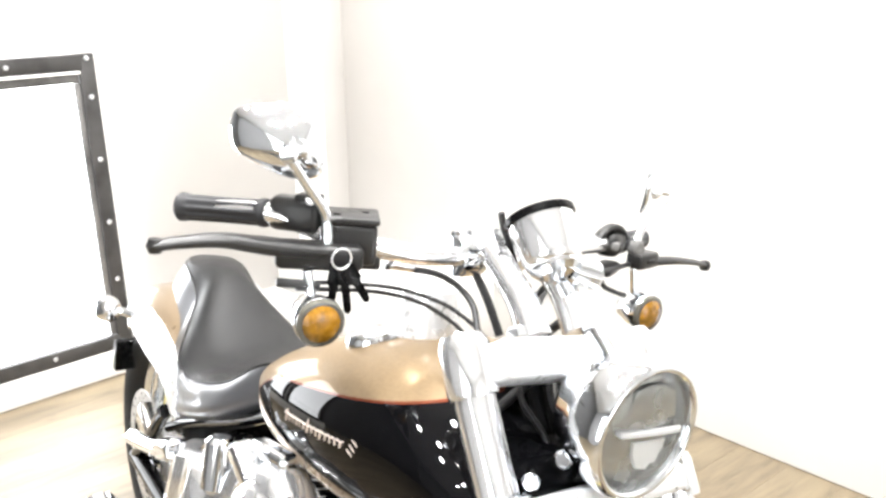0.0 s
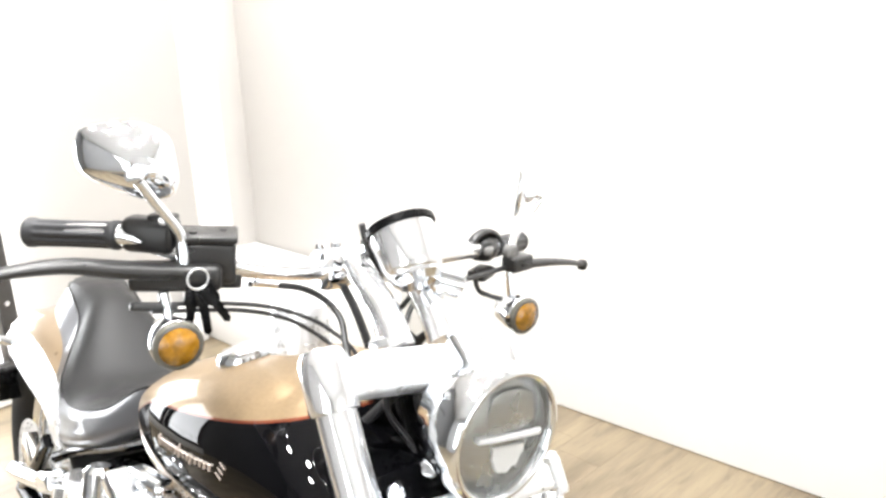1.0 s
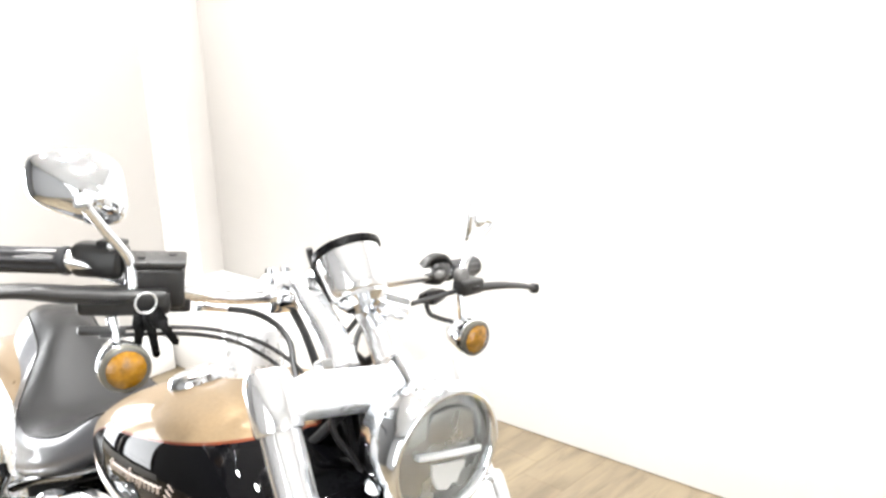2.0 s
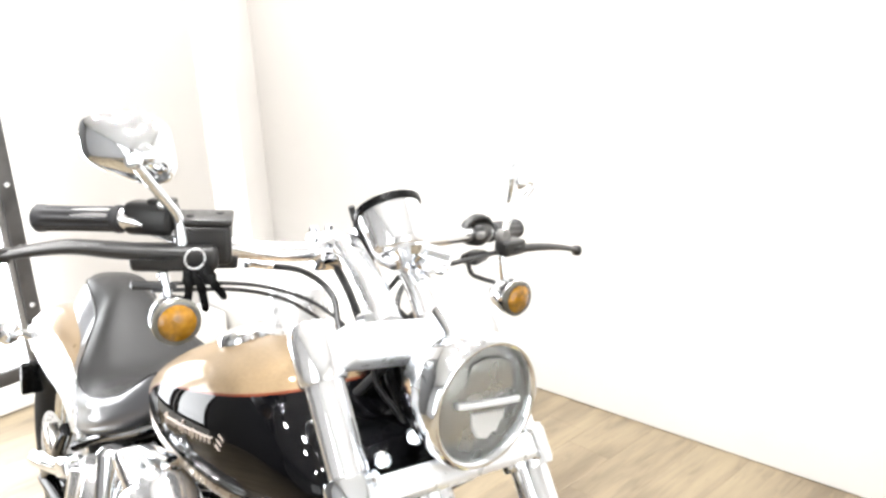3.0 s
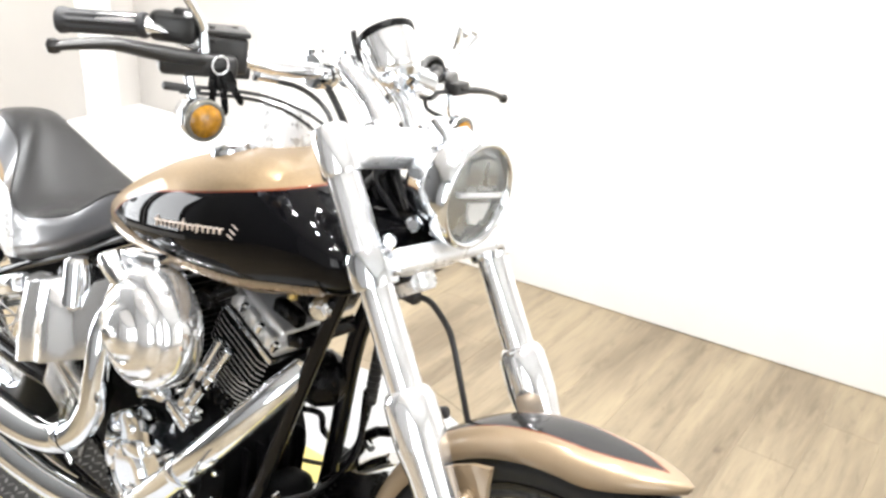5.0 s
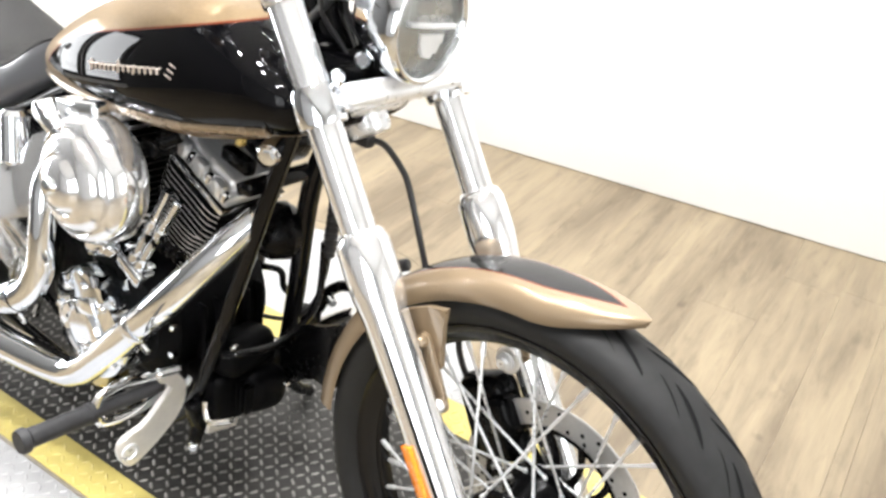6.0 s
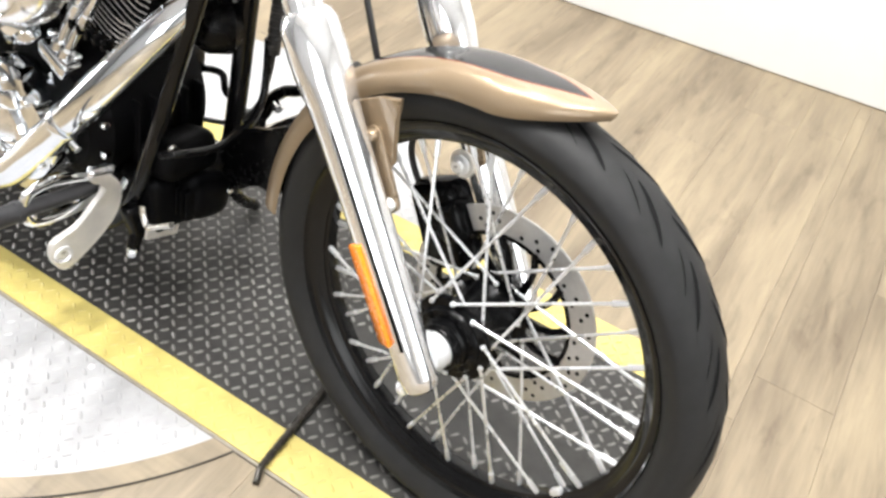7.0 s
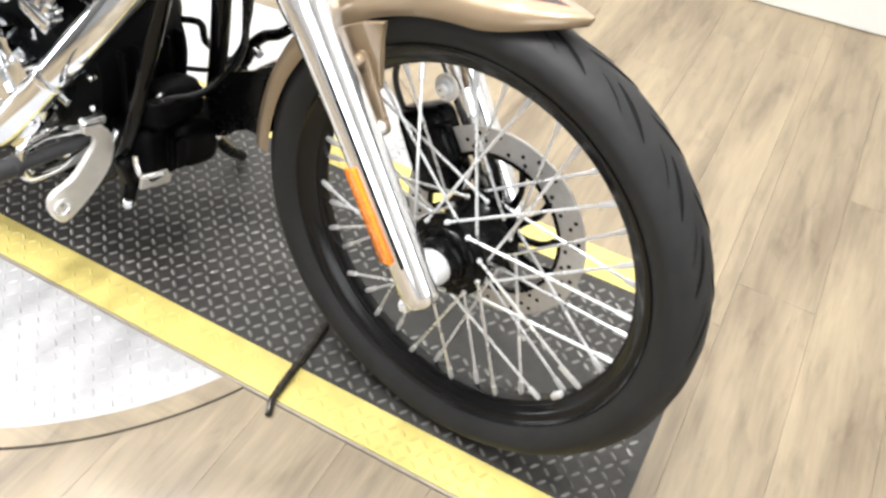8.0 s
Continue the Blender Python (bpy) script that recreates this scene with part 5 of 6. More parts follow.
CAPN = Vector((-0.33, -0.16, 0.93)).normalized()
lathe(bm, Vector((-0.685, -0.052, 0.902)), CAPN, [(0, 0.021), (0.014, 0.0205), (0.026, 0.0185), (0.033, 0.015), (0.0365, 0.010), (0.0375, 0.005), (0.0375, 0.001), (0.035, 0.0), (0.035, -0.014), (0, -0.014)], 40)
part("filler_cap", bm, CHROME, tank, "domed chrome filler cap", at=BODY)
bm = B()
lathe(bm, Vector((-0.650, 0.010, 0.900)), Vector((-0.10, 0.06, 1)), [(0, 0.082), (0.034, 0.082), (0.040, 0.078), (0.0415, 0.06), (0.043, 0.004), (0.046, 0.0), (0.046, -0.03), (0, -0.03)], 40)
part("dash_housing", bm, PLATED, tank, "tall plated dash housing", at=BODY)
# Thin black ring for the dark line along the cap's underside.
part("cap_ring", lathe(B(), Vector((-0.685, -0.052, 0.902)), CAPN, [(0.034, 0.0), (0.0365, -0.001), (0.0365, -0.004), (0.034, -0.006)], 32, True), RUBBER, tank, "thin black ring under the filler cap", at=BODY)


# raised emblem along the panel: a looping ribbon with plain tall strokes and short dashes, no letters
def on_panel(x, z, proud=0.0012):
    p = tank_side(x, z)
    return p + Vector((0, -proud, 0))


def emblem_line(x):
    return 0.7815 + 0.232 * (x + 0.757)


pts = []
for k in range(97):
    f = k / 96
    t = f * 14 * 2 * math.pi
    x = -0.757 + 0.186 * f + 0.0042 * math.sin(t)
    pts.append(on_panel(x, emblem_line(x) + 0.0043 * math.cos(t)))
part("emblem_ribbon", tube(B(), pts, 0.0016, 6, 1), LOGO, tank, "pale silver looping emblem", at=BODY)
for x, tall in ((-0.752, 0.017), (-0.673, 0.019), (-0.634, 0.014)):
    pts = [on_panel(x + 0.0035 * q, emblem_line(x) - 0.007 + tall * q) for q in (0.0, 0.35, 0.7, 1.0)]
    part("emblem_stroke", tube(B(), pts, [0.0016, 0.0021, 0.0021, 0.0014], 6, 2), LOGO, tank, "pale silver stroke of the emblem", at=BODY)
for k in range(3):
    x = -0.562 + 0.005 * k
    pts = [on_panel(x + 0.0125 * q, emblem_line(x) - 0.003 + 0.0072 * k - 0.0038 * q) for q in (0.0, 0.5, 1.0)]
    part("emblem_dash", tube(B(), pts, [0.0008, 0.0012, 0.0007], 6, 2), LOGO, tank, "pale silver dash of the emblem", at=BODY)
# rolled bead along the lower edge of each flank
for side in (-1, 1):
    pts = []
    for k in range(22):
        x = -1.06 + 0.66 * k / 21
        zt, zb, w = lerp(T_TOP, x), lerp(T_BOT, x), lerp(T_WID, x)
        z = zb + (zt - zb) * 0.156
        pts.append((x, -side * (tank_side(x, z).y + 0.002), z))
    part("tank_bead", tube(B(), pts, 0.0085, 10, 3), BRONZE, tank, "bronze rolled lower edge", at=BODY)
# bosses under the tank
bm = B()
rod(bm, (-0.515, -0.060, 0.755), (-0.520, -0.062, 0.720), 0.008, 12, bevel=0.002)
part("tank_bung", bm, BRASS, tank, "small brass bung", at=BODY)
bm = B()
rod(bm, (-0.452, -0.055, 0.742), (-0.437, -0.085, 0.736), 0.017, 18, bevel=0.004)
lathe(bm, (-0.437, -0.085, 0.736), (0.4, -0.9, -0.1), [(0.010, 0), (0.010, 0.004), (0, 0.005)], 6)
part("tank_mount", bm, CHROME, tank, "chrome tank mount bolt", at=BODY)

# ---- seat ----
# x, middle, welt half width and height, top, skirt half width and height, bottom
SEAT = ((-0.965, 0.000, 0.028, 0.752, 0.758, 0.040, 0.735, 0.700), (-1.02, 0.002, 0.066, 0.741, 0.746, 0.080, 0.702, 0.648), (-1.10, 0.010, 0.103, 0.683, 0.692, 0.120, 0.655, 0.598),
        (-1.18, 0.018, 0.130, 0.653, 0.668, 0.141, 0.622, 0.560), (-1.26, 0.026, 0.140, 0.635, 0.668, 0.148, 0.595, 0.523), (-1.34, 0.034, 0.136, 0.643, 0.700, 0.149, 0.580, 0.490),
        (-1.42, 0.042, 0.099, 0.677, 0.744, 0.142, 0.590, 0.485), (-1.48, 0.048, 0.069, 0.714, 0.766, 0.132, 0.620, 0.510), (-1.56, 0.056, 0.064, 0.742, 0.771, 0.113, 0.655, 0.560),
        (-1.64, 0.064, 0.056, 0.744, 0.758, 0.088, 0.690, 0.645), (-1.72, 0.070, 0.028, 0.733, 0.740, 0.045, 0.712, 0.690))


def seat_ring(x, yc, hs, zs, zt, hm, zm, zb):
    """A closed section: 24 steps over the top from welt to welt, 24 round the skirt."""
    half = [(hs, zs), (hs * 0.56, zs + (zt - zs) * 0.80), (0, zt), (-hs * 0.56, zs + (zt - zs) * 0.80), (-hs, zs), (-hm, zm), (-hm * 0.93, zb + (zm - zb) * 0.30), (0, zb), (hm * 0.93, zb + (zm - zb) * 0.30), (hm, zm)]
    ring = []
    for k in range(10):
        p0, p1, p2, p3 = (Vector(half[(k + d) % 10]) for d in (-1, 0, 1, 2))
        m = 6 if k < 4 else 4
        for j in range(m):
            t = j / m
            p = 0.5 * ((2 * p1) + (p2 - p0) * t + (2 * p0 - 5 * p1 + 4 * p2 - p3) * t * t + (3 * p1 - p0 - 3 * p2 + p3) * t ** 3)
            ring.append(Vector((x, p.x + yc, p.y)))
    return ring


def resample(rings, m):
    out = []
    for k in range(len(rings) - 1):
        p0, p1, p2, p3 = rings[max(k - 1, 0)], rings[k], rings[k + 1], rings[min(k + 2, len(rings) - 1)]
        for j in range(m):
            t = j / m
            out.append([0.5 * ((2 * b) + (c - a) * t + (2 * a - 5 * b + 4 * c - d) * t * t + (3 * b - a - 3 * c + d) * t ** 3) for a, b, c, d in zip(p0, p1, p2, p3)])
    out.append(rings[-1])
    return out


seat_rings = resample([seat_ring(*row) for row in SEAT], 6)
bm = loft(B(), seat_rings)
bm.faces.ensure_lookup_table()
for i in range(len(seat_rings) - 1):
    for j in range(48):
        bm.faces[i * 48 + j].material_index = 0 if j < 24 else 1
seat = part("seat", bm, LEATHER, bike, "low black leather saddle with a raised back", at=BODY, angle=80)
seat.data.materials.append(SKIRT)
for j in (0, 24):
    pts = [r[j] + (r[j] - sum(r, Vector()) / len(r)).normalized() * 0.0004 for r in seat_rings[3:-3:2]]
    part("seat_welt", tube(B(), pts, 0.0024, 6, 3), LEATHER, seat, "stitched leather welt", at=BODY)
# ---- frame ----
def frame_tube(name, pts, r, label="gloss black frame tube", mat=GLOSS):
    return part(name, tube(B(), pts, r, 14, 6), mat, bike, label, at=BODY)


frame_tube("downtube", [(-0.393, -0.044, 0.870), (-0.424, -0.051, 0.774), (-0.478, -0.062, 0.600), (-0.533, -0.073, 0.420), (-0.582, -0.084, 0.265), (-0.625, -0.094, 0.195), (-0.70, -0.105, 0.165), (-0.95, -0.12, 0.155), (-1.25, -0.12, 0.165)], 0.0124)
frame_tube("downtube", [(-0.385, 0.030, 0.860), (-0.436, 0.048, 0.770), (-0.485, 0.050, 0.640), (-0.535, 0.082, 0.430), (-0.570, 0.100, 0.290), (-0.60, 0.110, 0.205), (-0.70, 0.115, 0.165), (-0.95, 0.12, 0.155), (-1.25, 0.12, 0.165)], 0.0158)
frame_tube("backbone", [(-0.40, 0, 0.80), (-0.55, 0, 0.80), (-0.80, 0, 0.745), (-1.05, 0, 0.66), (-1.25, 0, 0.60)], 0.024)
for side in (-1, 1):
    frame_tube("seat_rail", [(-0.90, side * 0.058, 0.706), (-0.983, side * 0.064, 0.664), (-1.131, side * 0.068, 0.590), (-1.385, side * 0.074, 0.470), (-1.46, side * 0.085, 0.430)], 0.0120)
    frame_tube("swingarm", [(-1.08, side * 0.10, 0.31), (-1.30, side * 0.115, 0.30), (-1.60, side * 0.115, 0.305)], 0.020)
    frame_tube("rear_strut", [(-1.36, side * 0.125, 0.52), (-1.46, side * 0.122, 0.42), (-1.585, side * 0.118, 0.315)], 0.015)
bm = B()
box(bm, (-0.488, -0.005, 0.668), (0.030, 0.155, 0.020), 0.004, Matrix.Rotation(radians(-15), 3, "Y"))
part("frame_gusset", bm, GLOSS, bike, "black cross plate between the downtubes", at=BODY)
bm = B()
box(bm, (-0.535, -0.050, 0.690), (0.060, 0.020, 0.024), 0.005, Matrix.Rotation(radians(10), 3, "Y"))
part("engine_stay", bm, SATIN, bike, "black engine stay", at=BODY)

# ---- engine ----
CR = Vector((-0.745, 0.0, 0.360))
bm = B()
lathe(bm, CR + Vector((0, 0.10, 0)), (0, -1, 0), [(0, 0), (0.10, 0), (0.128, 0.012), (0.135, 0.05), (0.135, 0.15), (0.128, 0.19), (0.10, 0.215), (0, 0.215)], 40)
box(bm, CR + Vector((-0.14, 0, -0.02)), (0.26, 0.20, 0.20), 0.03, None, 3)
box(bm, CR + Vector((0.03, 0, -0.115)), (0.24, 0.17, 0.09), 0.02, None, 3)
engine = part("engine", bm, CRINKLE, bike, "black V-twin engine with chrome covers", at=BODY)


def fin_mesh(name, sx, sy, th, rnd):
    """A rounded square fin plate with polished edges."""
    bm = B()
    pts = []
    for cx, cy, a0 in ((1, 1, 0), (-1, 1, 90), (-1, -1, 180), (1, -1, 270)):
        for j in range(5):
            t = radians(a0 + 90 * j / 4)
            pts.append((cx * (sx / 2 - rnd) + rnd * math.cos(t), cy * (sy / 2 - rnd) + rnd * math.sin(t)))
    prism(bm, pts, -th / 2, th / 2)
    finish(bm)
    for fa in bm.faces:
        fa.material_index = 0 if len(fa.verts) > 4 or fa.normal.x > 0.75 else 1      # the front edges stay black, standing for shade there
    me = bpy.data.meshes.new(name)
    bm.to_mesh(me)
    bm.free()
    me.materials.append(CRINKLE)
    me.materials.append(FINEDGE)
    return me


FIN_A = fin_mesh("barrel_fin", 0.128, 0.132, 0.0027, 0.045)
FIN_B = fin_mesh("head_fin", 0.152, 0.130, 0.0020, 0.030)


def cylinder_unit(lean_deg):
    t = radians(lean_deg)
    d = Vector((math.sin(t), 0, math.cos(t)))
    M = Matrix.Translation(CR) @ Matrix.Rotation(t, 4, "Y")
    part("cylinder", lathe(B(), CR + d * 0.10, d, [(0, 0), (0.056, 0), (0.056, 0.115), (0.062, 0.117), (0.062, 0.20), (0, 0.20)], 28), CRINKLE, engine, "black finned cylinder", at=BODY)
    # fins stand on the engine directly, so that the tree stays three deep
    for k in range(10):
        place("barrel_fin", FIN_A, engine, at=BODY @ M @ Matrix.Translation((0, 0, 0.118 + k * 0.0098)))
    for k in range(6):
        place("head_fin", FIN_B, engine, at=BODY @ M @ Matrix.Translation((0, 0, 0.218 + k * 0.0118)))
    bm = B()
    rot = Matrix.Rotation(t, 3, "Y")
    box(bm, CR + d * 0.296 + Vector((0, -0.004, 0)), (0.150, 0.122, 0.016), 0.004, rot, 2)
    part("rocker_base", bm, CHROME, engine, "chrome rocker base", at=BODY)
    bm = B()
    box(bm, CR + d * 0.313 + Vector((0, -0.006, 0)), (0.146, 0.112, 0.020), 0.006, rot, 3)
    box(bm, CR + d * 0.330 + Vector((0, -0.004, 0)), (0.122, 0.086, 0.026), 0.010, rot, 3)
    for ox in (-0.046, 0.0, 0.046):
        box(bm, CR + d * 0.322 + rot @ Vector((ox, -0.058, 0)), (0.026, 0.016, 0.030), 0.006, rot, 2)
    part("rocker_cover", bm, COVERS, engine, "stepped chrome rocker cover with raised bosses", at=BODY)
    part("rocker_gasket", box(B(), CR + d * 0.3035 + Vector((0, -0.004, 0)), (0.1505, 0.1225, 0.003), 0.0005, rot), SATIN, engine, at=BODY)
    for oy in (-0.058, 0.050):
        for ox in (-0.064, -0.023, 0.023, 0.064):
            c = CR + d * 0.312 + rot @ Vector((ox, oy, 0))
            part("rocker_bolt", rod(B(), c, c + d * 0.018, 0.0068, 10, bevel=0.002), CHROME, engine, at=BODY)
    # plug lead cover and pushrod tubes on the right flank
    for ox in (-0.012, 0.014):
        a = CR + rot @ Vector((ox * 0.6, -0.118, 0.118))
        b = CR + rot @ Vector((ox, -0.092, 0.270))
        bm = B()
        rod(bm, a, b, 0.0085, 14)
        rod(bm, a, a.lerp(b, 0.16), 0.0125, 14, bevel=0.003)
        rod(bm, a.lerp(b, 0.50), a.lerp(b, 0.62), 0.0110, 14, bevel=0.003)
        part("pushrod_tube", bm, CHROME, engine, "chrome pushrod tube", at=BODY)
    bm = B()
    box(bm, CR + rot @ Vector((0, -0.118, 0.112)), (0.066, 0.034, 0.030), 0.008, rot, 3)
    part("lifter_block", bm, CHROME, engine, "chrome lifter block", at=BODY)


cylinder_unit(24.5)
# Added black block that stands for the shade over the front rocker cover.
part("dark_block", box(B(), CR + Vector((0.155, 0.040, 0.352)), (0.150, 0.096, 0.046), 0.012, Matrix.Rotation(radians(24.5), 3, "Y"), 3), SATIN, engine, "black block added under the tank to darken the rocker cover", at=BODY)
cylinder_unit(-22.0)
# chrome cam cover with its bolts and raised centre
CC = Vector((-0.768, -0.118, 0.331))
bm = B()
outline = []
for k in range(48):
    t = 2 * math.pi * k / 48
    r = 0.094 + 0.012 * max(0.0, math.sin(t)) ** 2 * (1 if math.cos(t) < 0.3 else 0.4) + 0.004 * math.cos(3 * t)
    outline.append((r * math.cos(t), r * math.sin(t)))
prism(bm, outline, 0.0, 0.048, 0.012, at=Matrix.Translation(CC) @ Matrix.Rotation(radians(90), 4, "X"))
cam_cover = part("cam_cover", bm, CHROME, engine, "polished chrome cam cover", at=BODY, angle=50)
bm = B()
lathe(bm, CC + Vector((-0.012, -0.046, -0.012)), (0, -1, 0), [(0.060, 0), (0.060, 0.006), (0.054, 0.012), (0.040, 0.013), (0.038, 0.009), (0.0, 0.009)], 40)
box(bm, CC + Vector((0.02, -0.052, -0.022)), (0.075, 0.016, 0.010), 0.003, Matrix.Rotation(radians(-18), 3, "Y"))
box(bm, CC + Vector((0.015, -0.052, -0.044)), (0.060, 0.016, 0.010), 0.003, Matrix.Rotation(radians(-18), 3, "Y"))
box(bm, CC + Vector((0.005, -0.050, 0.046)), (0.06, 0.018, 0.030), 0.006, Matrix.Rotation(radians(-25), 3, "Y"))
part("cover_badge", bm, CHROME, engine, "raised chrome centre", at=BODY)
for k in range(9):
    t = 2 * math.pi * (k + 0.3) / 9
    c = CC + Vector((0.080 * math.cos(t), -0.040, 0.080 * math.sin(t)))
    part("cover_bolt", rod(B(), c, c + Vector((0, -0.014, 0)), 0.0085, 12, bevel=0.003), CHROME, engine, at=BODY)
bm = B()
lathe(bm, CC + Vector((0.0, 0.0, -0.082)), (0, -1, 0), [(0, 0), (0.040, 0), (0.042, 0.008), (0.040, 0.040), (0.034, 0.046), (0, 0.048)], 32)
part("lower_cover", bm, BRASS, engine, "yellow-tinted lower cover", at=BODY)
# air cleaner
AC = Vector((-0.726, -0.120, 0.614))
ACN = Vector((0.02, -1.0, 0.10)).normalized()
bm = B()
lathe(bm, AC, ACN, [(0, 0.0), (0.070, 0.0), (0.088, 0.010), (0.098, 0.020), (0.1005, 0.036), (0.0985, 0.058), (0.092, 0.072), (0.086, 0.078), (0.082, 0.080), (0.079, 0.0765), (0.076, 0.077), (0.073, 0.085), (0.066, 0.092), (0.056, 0.098), (0.048, 0.100), (0.045, 0.0965), (0.042, 0.098), (0.038, 0.106), (0.028, 0.111), (0.014, 0.114), (0.0, 0.115)], 64)
part("air_cleaner", bm, FORKM, engine, "round domed chrome air cleaner", at=BODY, angle=60)
bm = B()
lathe(bm, AC + ACN * 0.113, ACN, [(0.0, 0.010), (0.010, 0.009), (0.013, 0.004), (0.013, 0.0)], 20)
part("cleaner_bolt", bm, CHROME, engine, at=BODY)
bm = B()
box(bm, AC + Vector((-0.075, -0.055, 0.075)), (0.075, 0.040, 0.030), 0.008, Matrix.Rotation(radians(25), 3, "Y"), 3)
box(bm, AC + Vector((-0.045, -0.030, 0.100)), (0.110, 0.030, 0.026), 0.008, Matrix.Rotation(radians(-12), 3, "Y"), 3)
part("intake_bracket", bm, CHROME, engine, "chrome bracket over the air cleaner", at=BODY)
bm = B()
rod(bm, (-0.645, -0.105, 0.690), (-0.622, -0.085, 0.708), 0.012, 14, bevel=0.003)
box(bm, (-0.660, -0.095, 0.680), (0.036, 0.044, 0.028), 0.006)
part("carburettor", bm, SATIN, engine, "black carburettor end", at=BODY)
bm = B()
for k in range(9):
    box(bm, (-0.745 + k * 0.018, -0.105, 0.528 - k * 0.001), (0.008, 0.022, 0.016), 0.003)
part("fin_studs", bm, SATIN, engine, "row of dark studs under the cleaner", at=BODY)
bm = B()
tube(bm, [(-0.80, -0.125, 0.535), (-0.79, -0.155, 0.512), (-0.745, -0.165, 0.508), (-0.700, -0.160, 0.512)], 0.006, 10)
rod(bm, (-0.745, -0.155, 0.508), (-0.728, -0.172, 0.506), 0.012, 12, bevel=0.003)
rod(bm, (-0.700, -0.150, 0.512), (-0.690, -0.170, 0.510), 0.010, 12, bevel=0.003)
part("breather_pipe", bm, CHROME, engine, "thin chrome breather pipe", at=BODY)
# transmission and rear chrome cover behind the rear pipe
bm = B()
box(bm, (-1.020, -0.120, 0.372), (0.13, 0.09, 0.11), 0.014, Matrix.Rotation(radians(25), 3, "Y"), 3)
for k in range(5):
    box(bm, (-0.990 + k * 0.018, -0.170, 0.359 - k * 0.012), (0.010, 0.012, 0.080), 0.003, Matrix.Rotation(radians(25), 3, "Y"))
part("transmission_cover", bm, ALLOY, engine, "ribbed alloy transmission cover", at=BODY)
bm = B()
box(bm, (-1.02, 0, 0.33), (0.30, 0.19, 0.20), 0.02, None, 3)
part("gearbox", bm, CRINKLE, engine, "black gearbox", at=BODY)
# bolts and a ribbed edge on the front of the crankcase
for k in range(7):
    t = radians(-62 + k * 24)
    c = CR + Vector((0.128 * math.cos(t), -0.098, 0.128 * math.sin(t)))
    part("case_bolt", rod(B(), c, c + Vector((0, -0.014, 0)), 0.0062, 10, bevel=0.002), CHROME, engine, at=BODY)
for k in range(5):
    part("case_rib", box(B(), CR + Vector((0.135, -0.055 + k * 0.030, -0.010)), (0.022, 0.007, 0.120), 0.003), CRINKLE, engine, at=BODY)
bm = B()
tube(bm, [(-0.690, -0.130, 0.225), (-0.640, -0.132, 0.235), (-0.600, -0.120, 0.262), (-0.585, -0.095, 0.300)], 0.0065, 10)
part("oil_line", bm, CHROME, engine, "bent chrome oil line", at=BODY)
# front of the engine: regulator, oil filter, left covers
part("regulator", box(B(), (-0.538, 0.006, 0.258), (0.080, 0.092, 0.080), 0.030, Matrix.Rotation(radians(-12), 3, "X"), 5), CRINKLE, engine, "black rounded regulator", at=BODY)
for k in range(6):
    part("regulator_rib", box(B(), (-0.566 + k * 0.0115, -0.038, 0.264), (0.0045, 0.018, 0.052), 0.002), CRINKLE, engine, "black moulded rib", at=BODY)
part("front_housing", box(B(), (-0.560, -0.014, 0.330), (0.076, 0.112, 0.070), 0.026, Matrix.Rotation(radians(-14), 3, "Y"), 4), CRINKLE, engine, "black box on the engine front", at=BODY)
for oy, oz in ((-0.064, 0.376), (0.022, 0.352)):
    c = Vector((-0.522, oy, oz))
    part("housing_bolt", rod(B(), c, c + Vector((0.010, 0, 0.003)), 0.0065, 12, bevel=0.002), ALLOY, engine, "dull steel bolt", at=BODY)
part("engine_hose", tube(B(), [(-0.520, -0.085, 0.372), (-0.495, -0.070, 0.381), (-0.490, -0.017, 0.371), (-0.490, 0.026, 0.374), (-0.490, 0.069, 0.394), (-0.492, 0.0915, 0.424), (-0.496, 0.100, 0.462), (-0.50, 0.104, 0.52)], 0.0062, 10, 4), SATIN, engine, "black hose across the engine front", at=BODY)
part("cable_clip", tube(B(), [(-0.557, -0.090, 0.262), (-0.553, -0.092, 0.243), (-0.541, -0.094, 0.231), (-0.515, -0.094, 0.246), (-0.486, -0.092, 0.266)], 0.0055, 8, 4), ALLOY, engine, "bent steel clip", at=BODY)
part("engine_mount", box(B(), (-0.585, 0.0, 0.250), (0.090, 0.160, 0.100), 0.015, None, 3), CRINKLE, engine, "black front engine mount", at=BODY)
bm = B()
lathe(bm, (-0.790, 0.095, 0.375), (0, 1, 0), [(0, 0), (0.078, 0), (0.086, 0.010), (0.086, 0.060), (0.074, 0.078), (0, 0.082)], 40)
box(bm, (-0.90, 0.135, 0.345), (0.36, 0.08, 0.17), 0.03, None, 3)
part("primary_cover", bm, SATIN, engine, "black primary cover", at=BODY)
# dropped bracket plate behind the left downtube, with its bolts
bm = B()
prism(bm, [(-0.535, 0.345), (-0.505, 0.378), (-0.470, 0.396), (-0.432, 0.413), (-0.386, 0.444), (-0.392, 0.425), (-0.402, 0.398), (-0.408, 0.350), (-0.409, 0.294), (-0.420, 0.300), (-0.427, 0.302), (-0.446, 0.304), (-0.466, 0.290), (-0.486, 0.272), (-0.504, 0.259), (-0.520, 0.268), (-0.529, 0.287)], -0.005, 0.005, 0.002, at=Matrix.Translation((0, 0.050, 0)) @ Matrix.Rotation(radians(90), 4, "X"))
part("bracket_plate", bm, SATIN, engine, "flat black bracket plate", at=BODY)
part("plate_flange", tube(B(), [(-0.388, 0.046, 0.440), (-0.404, 0.046, 0.398), (-0.410, 0.046, 0.350), (-0.411, 0.046, 0.297)], 0.0062, 8, 4), SATIN, engine, "rolled black plate flange", at=BODY)
